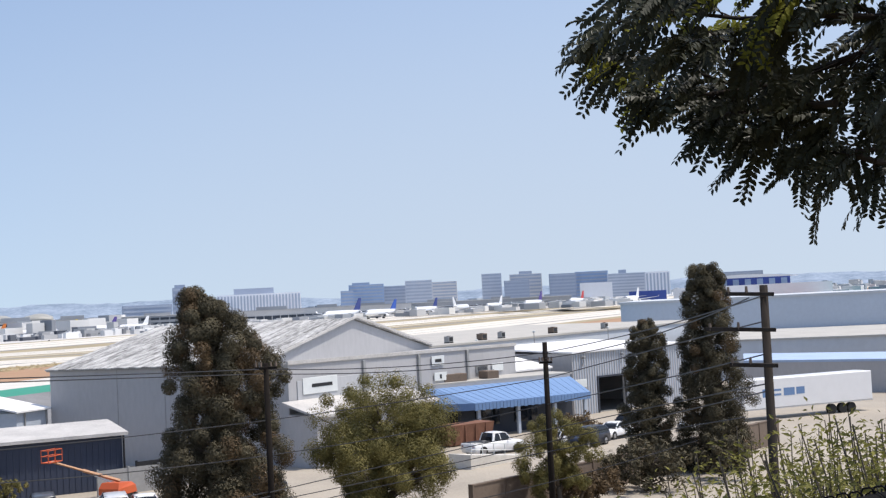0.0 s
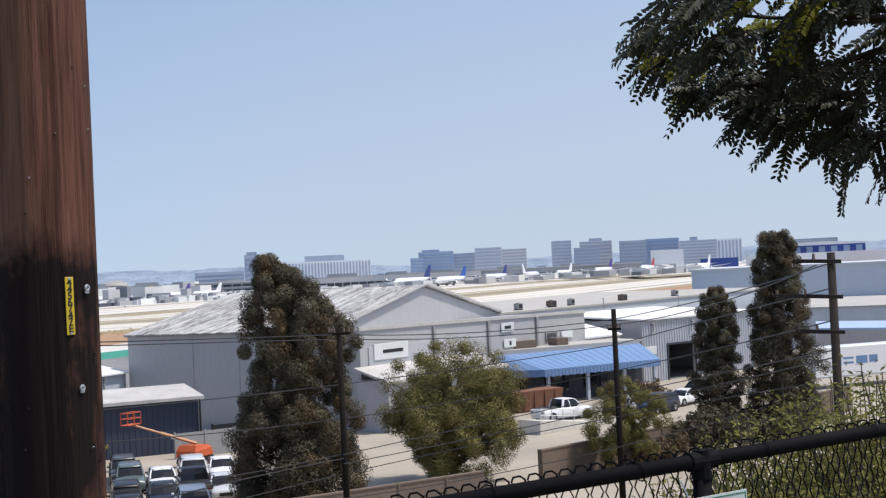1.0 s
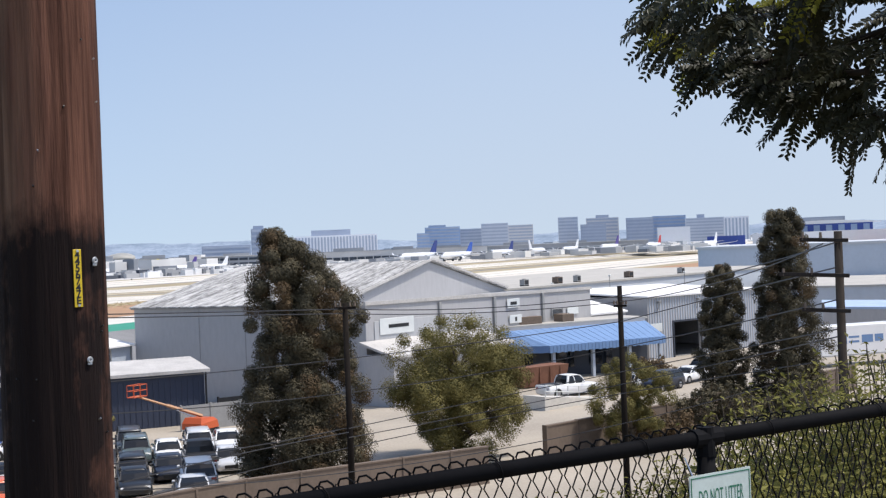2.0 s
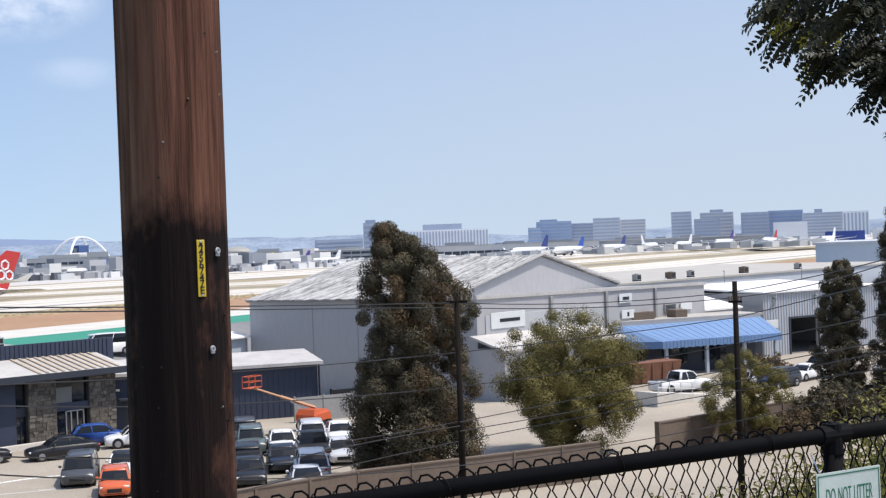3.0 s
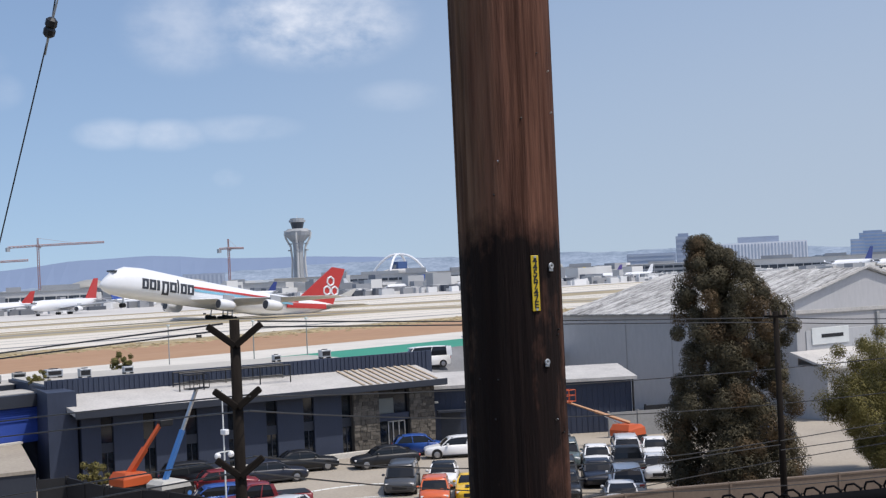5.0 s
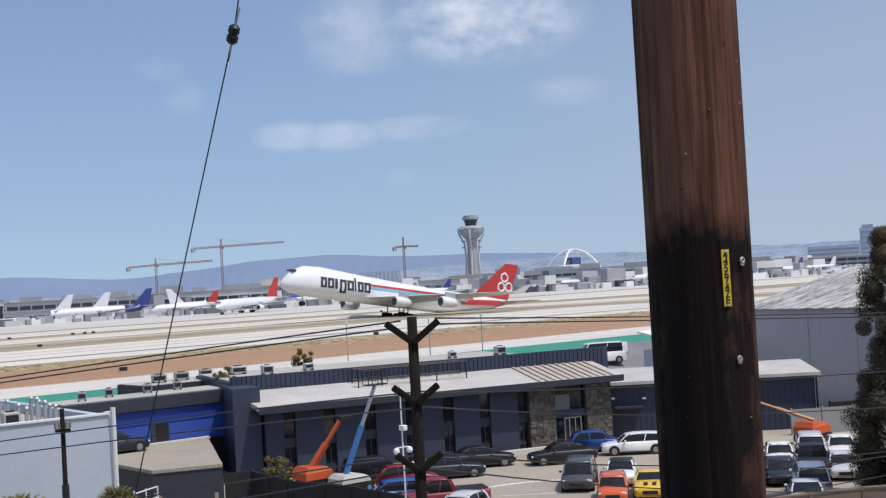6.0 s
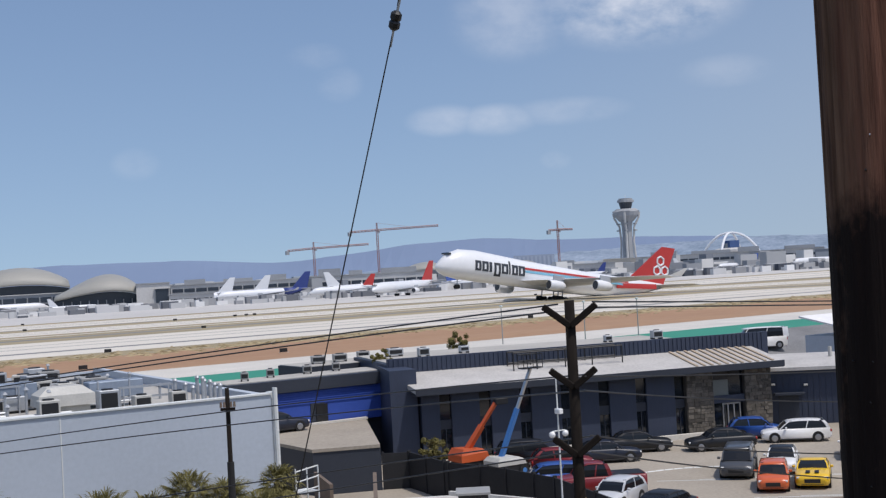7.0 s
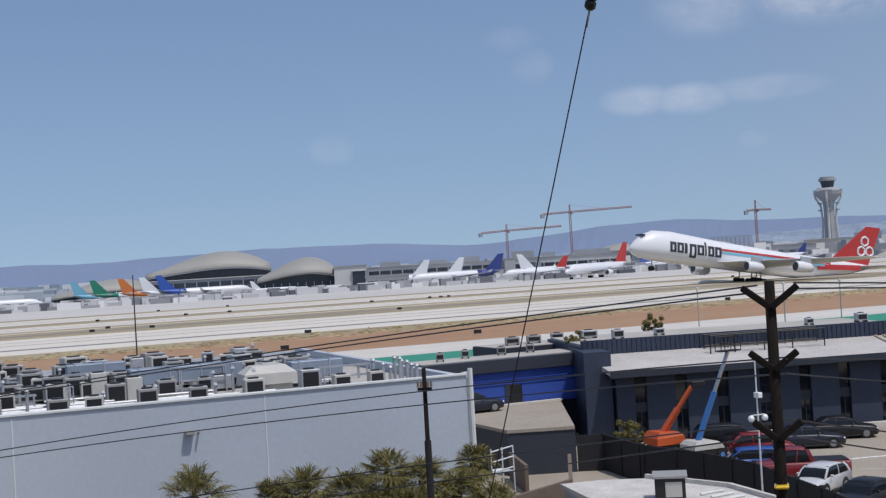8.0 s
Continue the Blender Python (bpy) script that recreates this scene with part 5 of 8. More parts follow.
def cable(points, r=0.02, group="overhead cables"):
    """A cable through a few places given as bearing, height angle and distance."""
    az = [p[0] for p in points]
    t = [(a - az[0]) / (az[-1] - az[0]) for a in az]
    deg = min(2, len(points) - 1)
    fe, fd, fa = np.polyfit(t, [p[1] for p in points], deg), np.polyfit(t, [p[2] for p in points], deg), np.polyfit(t, az, 1)
    bm = bmesh.new()
    pts = [spot(float(np.polyval(fa, u)), float(np.polyval(fe, u)), float(np.polyval(fd, u))) for u in np.linspace(0, 1, 25)]
    q = [[p + Vector((math.cos(a) * r, 0.3 * math.cos(a) * r, math.sin(a) * r)) for a in (0, 1.26, 2.51, 3.77, 5.03)] for p in pts]
    loft(bm, q)
    solid("overhead_cable", bm, M_WIRE, "thin black overhead cable strung between poles", "cable", group=group)


for pts in (
    [(4, -4.9, 52), (-12.3, -3.72, 42), (-19.2, -3.04, 37), (-35.9, -1.80, 28)], [(4, -5.0, 52), (-12.3, -3.88, 42), (-19.2, -3.22, 37), (-35.7, -2.1, 28)],
    [(-37.4, -1.75, 28), (-46.9, -2.2, 40), (-59.7, -2.55, 55)], [(-37.4, -2.0, 28), (-46.9, -2.36, 40), (-59.7, -2.75, 55)],
    [(-59.7, -2.55, 55), (-66, -2.75, 58), (-71.7, -2.45, 60)], [(-59.7, -2.75, 55), (-66, -2.95, 58), (-71.7, -2.7, 60)],
    [(-71.7, -2.45, 60), (-76, -1.7, 48), (-81.3, -0.35, 35)], [(-71.7, -2.7, 60), (-76, -2.0, 48), (-80.4, -0.5, 35)],
    [(6, -7.3, 48), (-3.6, -6.75, 46), (-21.5, -5.49, 45), (-36.9, -4.93, 28)], [(6, -7.4, 48), (-3.6, -6.98, 46), (-21.5, -6.13, 45), (-36.9, -5.6, 28)],
    [(0, -9.9, 50), (-9.2, -9.17, 48), (-20.1, -9.0, 45), (-37, -7.52, 28)], [(-5, -10.4, 50), (-13, -10.1, 46), (-20.1, -9.6, 43), (-37, -8.1, 28)],
    [(-36.9, -4.93, 28), (-45, -5.3, 40), (-52, -5.0, 50), (-71.7, -3.57, 60)], [(-36.9, -5.6, 28), (-45, -6.3, 40), (-51.5, -6.53, 50), (-71.7, -4.67, 60)],
    [(-71.7, -3.57, 60), (-76, -2.6, 48), (-81, -1.5, 35)], [(-71.7, -4.67, 60), (-76, -3.9, 48), (-81, -2.85, 35)],
    [(-37, -7.52, 28), (-48, -8.6, 42), (-59.7, -7.7, 55)], [(-59.7, -7.7, 55), (-66, -6.8, 58), (-71.7, -5.64, 60), (-81, -4.1, 35)],
    [(-59.7, -8.1, 55), (-66, -7.3, 58), (-71.7, -6.2, 60), (-81, -4.4, 35)], [(-37, -8.1, 28), (-48, -10.0, 40), (-55, -9.6, 50), (-68, -8.5, 58), (-78, -6.5, 60)],
    [(-48, -10.6, 40), (-59.7, -8.6, 55), (-71.7, -6.6, 60), (-80, -5.5, 45)],
    [(-59.7, -7.9, 54), (-56, -8.4, 48), (-50, -9.4, 40)],
):
    cable(pts)


def guy_wire():
    d = 15.0
    a, b = spot(-29.95, 14.5, 13.0), spot(-29.22, 10.95, 13.2)
    c = spot(-22.85, -13.0, 16.0)
    o = thing("guy_wire", "slanting steel guy wire with a black strain insulator", "guy wire")
    w = (c - a).normalized()
    part("upper_strand", tube(bmesh.new(), a, b - w * 0.07, 0.008, n=6), M_WIRE, o)
    part("lower_strand", tube(bmesh.new(), b + w * 0.07, c, 0.008, n=6), M_WIRE, o)
    bm = bmesh.new()
    r = w.to_track_quat("Z", "Y").to_matrix()
    rings = []
    for s, rad in ((-0.10, 0.03), (-0.075, 0.058), (-0.02, 0.06), (0.0, 0.045), (0.02, 0.06), (0.075, 0.058), (0.10, 0.03)):
        rings.append([b + w * s + r @ Vector((math.cos(k * 0.7854) * rad, math.sin(k * 0.7854) * rad, 0)) for k in range(8)])
    part("strain_insulator", loft(bm, rings), M_BLACK, o, "black porcelain strain insulator")
    for s in (-1, 1):
        p = part("loop", tube(bmesh.new(), b + w * (0.06 * s), b + w * (0.28 * s) + Vector((0.012, 0, 0)), 0.016, 0.008, n=6), M_GALV, o)


guy_wire()

# ---- vehicles ----
M_CARGLASS = mat("car_glass", (0.012, 0.014, 0.017), 0.08, 0, 0.1, 1, spec=0.4)
M_LAMP = mat("lamp_lens", (0.7, 0.7, 0.68), 0.15, 0, 0.1, 3)
M_TAIL = mat("tail_lens", (0.35, 0.02, 0.02), 0.2, 0, 0.1, 3)
M_RIM = mat("alloy_rim", (0.38, 0.38, 0.39), 0.35, 0.8, 0.15, 4)
CAR_PAINT = {
    "white": paint("car_white", (0.78, 0.78, 0.77)), "black": paint("car_black", (0.006, 0.006, 0.007), 0.45, 0.25), "grey": paint("car_grey", (0.06, 0.063, 0.068), 0.35, 0.4),
    "silver": paint("car_silver", (0.58, 0.59, 0.60), 0.3, 0.5), "red": paint("car_red", (0.19, 0.012, 0.014), 0.35, 0.4), "blue": paint("car_blue", (0.02, 0.075, 0.30), 0.35, 0.4),
    "orange": paint("car_orange", (0.62, 0.12, 0.03), 0.3, 0.5), "yellow": paint("car_yellow", (0.80, 0.50, 0.015), 0.3, 0.5), "green": paint("car_green_grey", (0.10, 0.13, 0.13), 0.3, 0.5), "navy": paint("car_navy", (0.010, 0.013, 0.026), 0.4, 0.3),
}
# length, width, height, belt height, hood start and end of cabin (from the nose), roof start and end, hood height
SHAPES = {
    "sedan": (4.7, 1.82, 1.45, 0.95, 1.25, 4.0, 2.0, 3.25, 0.88),
    "hatch": (4.0, 1.75, 1.52, 0.98, 0.95, 3.85, 1.65, 3.3, 0.92),
    "suv": (4.7, 1.9, 1.72, 1.08, 1.15, 4.55, 1.85, 4.1, 1.02),
    "minivan": (4.9, 1.95, 1.76, 1.08, 0.85, 4.75, 1.75, 4.3, 0.98),
    "coupe": (4.75, 1.92, 1.36, 0.95, 1.6, 4.1, 2.3, 3.2, 0.92),
    "wagon": (4.7, 1.8, 1.52, 0.97, 1.2, 4.55, 1.95, 4.15, 0.9),
    "pickup": (5.6, 1.95, 1.85, 1.12, 1.5, 3.6, 2.1, 3.3, 1.08),
    "van": (5.6, 2.0, 2.4, 1.35, 0.6, 5.5, 1.4, 5.4, 1.15),
}
CAR_CACHE = {}


def car(kind, colour, at, heading, label, z=0.0, stripe=None):
    """A car that faces the heading (degrees, 0 is +x)."""
    L, W, H, belt, c0, c1, r0, r1, hood = SHAPES[kind]
    m = pose(at[0], at[1], z, 0, 0, heading) @ Matrix.Translation((L / 2, 0, 0))
    o = thing("car" if kind not in ("pickup", "van") else kind + ("_truck" if kind == "pickup" else ""), label, "car" if kind not in ("pickup", "van") else kind, m, group="parked vehicles")
    # x runs backwards from the nose at 0 to -L
    bm = bmesh.new()
    w = W / 2
    tall = kind in ("suv", "pickup", "van")
    r = 0.37 if tall else 0.33

    def ring(x, half, low, top, shoulder):
        return [(x, -half * 0.90, low), (x, -half * 0.985, low + 0.12), (x, -half, (low + shoulder) / 2), (x, -half * 0.985, shoulder), (x, -half * 0.90, shoulder + (top - shoulder) * 0.75), (x, -half * 0.6, top), (x, 0, top + 0.015),
                (x, half * 0.6, top), (x, half * 0.90, shoulder + (top - shoulder) * 0.75), (x, half * 0.985, shoulder), (x, half, (low + shoulder) / 2), (x, half * 0.985, low + 0.12), (x, half * 0.90, low)]
    secs = [(0.0, w * 0.70, 0.36, hood * 0.66, hood * 0.58), (-0.05, w * 0.82, 0.27, hood * 0.78, hood * 0.66), (-0.18, w * 0.92, 0.22, hood * 0.87, hood * 0.74), (-0.5, w * 0.98, 0.2, hood * 0.94, hood * 0.80), (-c0 * 0.8, w, 0.2, hood, hood - 0.12), (-c0, w, 0.2, hood + 0.03, hood - 0.10), (-(c0 + 0.3), w, 0.2, belt, belt - 0.12),
            (-c1, w, 0.2, belt + 0.02, belt - 0.12), (-(L - 0.45), w * 0.98, 0.22, belt, belt - 0.14), (-(L - 0.16), w * 0.94, 0.26, belt * 0.95, belt * 0.78), (-(L - 0.05), w * 0.88, 0.32, belt * 0.86, belt * 0.72), (-L, w * 0.78, 0.4, belt * 0.76, belt * 0.64)]
    if kind == "pickup":
        secs[8] = (-(L - 0.3), w, 0.25, belt, belt - 0.05)
        secs[9] = (-(L - 0.12), w, 0.3, belt, belt - 0.05)
        secs[10] = (-(L - 0.05), w * 0.99, 0.34, belt - 0.01, belt - 0.06)
        secs[11] = (-L, w * 0.96, 0.42, belt - 0.03, belt - 0.09)
    loft(bm, [ring(*q) for q in secs])
    part("body", bm, CAR_PAINT[colour], o, smooth=True)
    # cabin: glass house, rounded roof skin and pillars
    gb, gt = w * 0.90, w * 0.74
    bm = bmesh.new()
    mid = (belt + H) / 2
    loft(bm, [[(-x0, -hw, zz), (-x0 + (0.05 if front else 0), 0, zz), (-x0, hw, zz), (-x1, hw, zz), (-x1 - 0.05, 0, zz), (-x1, -hw, zz)]
              for x0, x1, hw, zz, front in ((c0, c1, gb, belt - 0.08, 1), (c0 + (r0 - c0) * 0.46, c1 + (r1 - c1) * 0.4, (gb + gt) / 2 + 0.025, mid, 1), (r0, r1, gt, H - 0.06, 1))])
    part("window_glass", bm, M_CARGLASS, o, "dark tinted glass")
    roof = CAR_PAINT["black"] if stripe == "blackroof" else CAR_PAINT[colour]
    bm = bmesh.new()
    rows = []
    for f, rise, thin in ((-0.12, -0.10, 0.97), (0.0, -0.045, 1.0), (0.2, 0.0, 1.0), (0.6, 0.005, 1.0), (0.9, -0.03, 0.99), (1.03, -0.09, 0.96)):
        x = -(r0 + (r1 - r0) * f)
        g = (gt + 0.035) * thin
        rows.append([(x, -g, H - 0.09 + rise), (x, -g * 0.96, H - 0.035 + rise), (x, -g * 0.6, H - 0.005 + rise), (x, 0, H + rise), (x, g * 0.6, H - 0.005 + rise), (x, g * 0.96, H - 0.035 + rise), (x, g, H - 0.09 + rise)])
    loft(bm, rows)
    part("roof", bm, roof, o, smooth=True)
    for s in (-1, 1):
        for xb, xt, pw in ((c0 + 0.02, r0, 0.05), ((c0 + c1) / 2 + 0.1, (r0 + r1) / 2 + 0.1, 0.035), (c1 - 0.06, r1, 0.11 if kind != "van" else 0.3)):
            bm = bmesh.new()
            loft(bm, [[(-xb - pw, s * (gb + 0.012), belt - 0.06), (-xb + pw, s * (gb + 0.012), belt - 0.06), (-xb + pw, s * (gb - 0.06), belt - 0.06), (-xb - pw, s * (gb - 0.06), belt - 0.06)],
                      [(-(xb + xt) / 2 - pw, s * ((gb + gt) / 2 + 0.04), mid), (-(xb + xt) / 2 + pw, s * ((gb + gt) / 2 + 0.04), mid), (-(xb + xt) / 2 + pw, s * ((gb + gt) / 2 - 0.04), mid), (-(xb + xt) / 2 - pw, s * ((gb + gt) / 2 - 0.04), mid)],
                      [(-xt - pw, s * (gt + 0.02), H - 0.07), (-xt + pw, s * (gt + 0.02), H - 0.07), (-xt + pw, s * (gt - 0.06), H - 0.07), (-xt - pw, s * (gt - 0.06), H - 0.07)]])
            part("pillar", bm, CAR_PAINT[colour], o)
        part("mirror", boxed(-c0 - 0.50, -c0 - 0.36, s * (w - 0.02), s * (w + 0.17), belt - 0.02, belt + 0.12, 0.04), CAR_PAINT[colour], o)
        part("headlight", boxed(-0.34, -0.05, s * w * 0.56, s * w * 0.90, hood * 0.64, hood * 0.79, 0.04), M_LAMP, o)
        part("taillight", boxed(-L - 0.0, -L + 0.16, s * w * 0.58, s * w * 0.90, belt * 0.68, belt * 0.86, 0.03), M_TAIL, o)
        part("sill", boxed(-L + 1.3, -1.25, s * w * 0.90, s * (w + 0.008), 0.17, 0.27, 0.01), M_BLACK, o)
        for x in (0.85, L - 0.95):
            part("wheel_arch", tube(bmesh.new(), (-x, s * (w - 0.25), r + 0.02), (-x, s * (w + 0.006), r + 0.02), r * 1.17, n=18), M_BLACK, o)
            t = part("wheel", tube(bmesh.new(), (-x, s * (w - 0.2), r), (-x, s * (w + 0.015), r), r, n=18), M_RUBBER, o, smooth=False)
            part("rim", tube(bmesh.new(), (-x, s * (w + 0.016), r), (-x, s * (w + 0.03), r), r * 0.66, r * 0.5, n=10), M_RIM, t)
    part("lower_grille", boxed(-0.08, -0.01, -w * 0.62, w * 0.62, 0.30, 0.42, 0.01), M_BLACK, o)
    part("grille", boxed(-0.06, 0.02, -w * 0.45, w * 0.45, hood * 0.42, hood * 0.66, 0.01), M_BLACK, o)
    part("bumper_plate", boxed(-L - 0.015, -L + 0.05, -0.26, 0.26, 0.55, 0.68), M_SIGNWHITE, o)
    part("windscreen_trim", boxed(-c0 - 0.08, -c0 + 0.06, -gb, gb, belt - 0.09, belt - 0.03), M_BLACK, o)
    if stripe == "hood":
        for s in (-0.36, 0.12):
            part("hood_stripe", boxed(-c0, -0.35, s, s + 0.24, 0, 0.012, m=Matrix.Translation((0, 0, hood * 0.985))), M_BLACK, o)
    if kind == "pickup":
        part("bed", boxed(-L + 0.12, -c1 - 0.1, -w * 0.84, w * 0.84, belt - 0.02, belt + 0.03), M_BLACK, o, "open load bed")
    return o


TO_CAM = -135
# dark row along the office and the open car park
car("minivan", "grey", (55.2, 58.4), -138, "dark grey minivan in the car park")
car("hatch", "orange", (53.1, 53.5), -136, "orange hatchback parked nose out")
car("sedan", "white", (57.9, 57.5), -138, "white saloon parked nose out", stripe="blackroof")
car("coupe", "yellow", (55.6, 52.9), -138, "bright yellow coupe with black bonnet stripes", stripe="hood")
car("wagon", "white", (67.2, 65.3), 140, "white hybrid hatchback parked sideways")
car("hatch", "blue", (66.7, 68.6), -40, "bright blue hatchback near the entrance")
car("sedan", "black", (61.4, 66.6), 150, "black saloon near the office entrance")
car("sedan", "black", (57.3, 70.4), -30, "black saloon along the office wall")
car("sedan", "navy", (53.0, 68.5), -28, "dark saloon along the office wall")
car("hatch", "red", (48.8, 67.6), -28, "dark red off-roader along the office wall")
car("suv", "black", (49.0, 71.2), -25, "black off-roader beside the boom lifts")
car("wagon", "blue", (44.6, 63.1), 150, "blue and white car behind the dark fence")
car("pickup", "red", (45.3, 59.6), 152, "dark red pickup behind the dark fence")
car("hatch", "silver", (43.9, 55.8), -155, "silver estate car behind the dark fence")
car("sedan", "black", (43.0, 51.2), -160, "black saloon behind the dark fence")
car("sedan", "black", (58.6, 48.4), -139, "black saloon beside yellow coupe")
# rows left of the shaggy tree
car("suv", "green", (67.7, 55.7), -139, "grey-green off-roader parked nose out")
car("sedan", "white", (68.2, 53.5), -139, "white saloon parked nose out")
car("suv", "silver", (71.1, 53.2), -140, "pale silver off-roader parked nose out")
car("sedan", "white", (72.9, 52.2), -140, "white saloon beside the shaggy evergreen")
car("suv", "black", (61.0, 50.5), -139, "black off-roader parked nose out")
car("sedan", "navy", (63.1, 49.5), -139, "dark saloon parked nose out")
car("pickup", "black", (66.3, 49.6), 41, "black pickup with an open bed")
car("sedan", "silver", (66.7, 47.7), -140, "silver-white saloon parked nose out")
car("minivan", "white", (60.8, 45.6), 40, "white van beside the brown wall")
car("sedan", "silver", (57.6, 43.6), 40, "silver saloon beside the brown wall")
car("sedan", "white", (63.2, 42.4), 20, "white car under the evergreen")
car("suv", "grey", (70.6, 58.6), -139, "dark grey off-roader parked behind others")
car("hatch", "white", (64.4, 57.6), -139, "pale hatchback at the end of a row")
# yard beyond the driveway
car("pickup", "white", (105.4, 39.8), -30, "white pickup outside the awning shop")
car("suv", "navy", (110.4, 32.9), 165, "dark off-roader outside the service bays")
car("sedan", "white", (116.8, 32.3), 165, "white saloon outside the service bays")
car("suv", "black", (121.8, 32.2), 165, "black off-roader outside the service bays")
car("sedan", "silver", (110.4, 35.6), 165, "silver saloon outside the service bays")
car("sedan", "white", (123.5, 26.4), 170, "white saloon beside the dark evergreens")
car("suv", "white", (128.0, 24.5), 170, "white off-roader beside the dark evergreens")
car("suv", "navy", (80.6, 47.6), 10, "dark off-roader behind the evergreen")
car("sedan", "navy", (35.6, 82.2), 0, "dark blue saloon parked on the raised deck", 2.8)

# ---- access lifts ----


def boom_lift(at, heading, boom_at, boom_to, colour, label, basket=True, jib=None, size=1.0, cover=None, stout=1.0):
    o = thing("boom_lift", label, "boom lift", pose(at[0], at[1], 0, 0, 0, heading) @ Matrix.Scale(size, 4), group="boom lifts")
    part("chassis", boxed(-1.2, 1.2, -1.0, 1.0, 0.45, 0.95, 0.06), M_BLACK, o)
    bm = bmesh.new()
    loft(bm, [[(-1.5, -1.05, 0.95), (1.2, -1.05, 0.95), (1.2, 1.05, 0.95), (-1.5, 1.05, 0.95)], [(-1.5, -1.05, 1.5), (1.0, -1.05, 1.6), (1.0, 1.05, 1.6), (-1.5, 1.05, 1.5)], [(-1.2, -0.9, 2.0), (0.6, -0.9, 1.9), (0.6, 0.9, 1.9), (-1.2, 0.9, 2.0)]])
    if cover:
        bmesh.ops.scale(bm, vec=(1, 1, 0.6), space=Matrix.Translation((0, 0, -0.95)), verts=bm.verts)
    part("turret", bm, cover or colour, o, "rounded engine cover")
    for x in (-0.95, 0.95):
        for y in (-1.1, 0.85):
            w = part("wheel", tube(bmesh.new(), (x, y, 0.45), (x, y + 0.3, 0.45), 0.45, n=16), M_RUBBER, o)
            part("hub", tube(bmesh.new(), (x, y - 0.01, 0.45), (x, y + 0.31, 0.45), 0.2, n=10), colour, w)
    a, b = Vector(boom_at), Vector(boom_to)
    q = (b - a)
    mid = a.lerp(b, 0.55)
    part("boom_outer", tube(bmesh.new(), a, mid, 0.16 * stout, 0.15 * stout, 4), colour if jib or not basket else M_LIFTARM, o)
    part("boom_inner", tube(bmesh.new(), mid, b, 0.1 * stout, 0.1 * stout, 4), (colour if not basket else M_LIFTARM) if not jib else jib, o)
    part("lift_ram", tube(bmesh.new(), a + Vector((0, 0, -0.5)), a.lerp(b, 0.4) + Vector((0, 0, -0.15)), 0.06), M_ALU, o)
    if basket:
        bk = bmesh.new()
        for z in (0.0, 0.55, 1.05):
            for u, v in (((-0.9, -0.4), (0.9, -0.4)), ((0.9, -0.4), (0.9, 0.4)), ((0.9, 0.4), (-0.9, 0.4)), ((-0.9, 0.4), (-0.9, -0.4))):
                tube(bk, b + Vector((*u, z)), b + Vector((*v, z)), 0.035, n=5)
        for u in ((-0.9, -0.4), (0.9, -0.4), (0.9, 0.4), (-0.9, 0.4), (0, -0.4), (0, 0.4)):
            tube(bk, b + Vector((*u, 0)), b + Vector((*u, 1.05)), 0.035, n=5)
        box(bk, b.x - 0.9, b.x + 0.9, b.y - 0.4, b.y + 0.4, b.z - 0.06, b.z)
        part("basket", bk, colour if not jib else M_BLACK, o, "railed work basket")
    else:
        part("boom_head", boxed(b.x - 0.1, b.x + 1.1, b.y - 0.25, b.y + 0.25, b.z - 0.15, b.z + 0.35, 0.05), M_BLACK, o)
    return o


M_LIFTARM = mat("faded_orange_boom", (0.42, 0.21, 0.10), 0.6, 0, 0.2, 1.5)
M_SKY = paint("sky_blue_paint", (0.06, 0.20, 0.50), 0.5, 0.1)
boom_lift((77.4, 57.6), 0, (0.2, 0, 2.0), (-3.2, 4.6, 4.1), M_ORANGE, "orange boom lift with its basket lowered beside a shed", size=0.8)
boom_lift((44.9, 72.2), 0, (-0.4, 0.2, 1.5), (1.9, -1.2, 5.45), M_ORANGE, "orange telescopic lift with raised boom beside the office", basket=False, size=0.8, stout=1.9)
boom_lift((45.5, 68.9), 0, (-0.4, 0.2, 1.4), (2.0, -1.1, 8.4), M_SKY, "blue boom lift with raised pale boom beside the office", jib=M_ALU, size=0.8, cover=M_HVACW, stout=1.5)

# ---- yards and walls ----


def wall_run(name, label, pts, z, thick, material, cap=None, post=0, category="wall"):
    o = thing(name, label, category, kind="")
    for a, b in zip(pts, pts[1:]):
        n = span(a, b)
        p = part("panel", boxed(0, n, -thick / 2, thick / 2, 0, z), material, o)
        p.matrix_basis = along(a, b)
        if cap:
            c = part("cap", boxed(-0.02, n + 0.02, -thick / 2 - 0.04, thick / 2 + 0.04, z, z + 0.08), cap, o)
            c.matrix_basis = along(a, b)
        k = 0.0
        while post and k < n:
            q = part("post", boxed(k - 0.06, k + 0.06, -thick / 2 - 0.06, thick / 2 + 0.06, 0, z + 0.1), material, o)
            q.matrix_basis = along(a, b)
            k += post
    return o


M_MESHDARK = mat("dark_screen_mesh", (0.018, 0.018, 0.02), 0.8, 0, 0.3, 1)
wall_run("boundary_wall", "brown block boundary wall along the car park", [(40.0, 43.0), (53.8, 37.5), (66.0, 29.8)], 2.0, 0.25, M_BROWNWALL, M_BROWNWALL, 3.0)
wall_run("boundary_wall", "brown block boundary wall beyond the driveway", [(74.0, 29.5), (87.0, 24.6), (97.0, 21.5), (112, 17)], 2.0, 0.25, M_BROWNWALL, M_BROWNWALL, 3.0)
wall_run("screen_fence", "tall black mesh-screened fence round the yard", [(37.6, 70.6), (39.0, 69.8), (38.3, 64.1), (39.2, 59.5), (39.2, 55.0), (37.0, 46.2), (36.0, 43.0)], 2.2, 0.08, M_MESHDARK, None, 2.6, "fence")
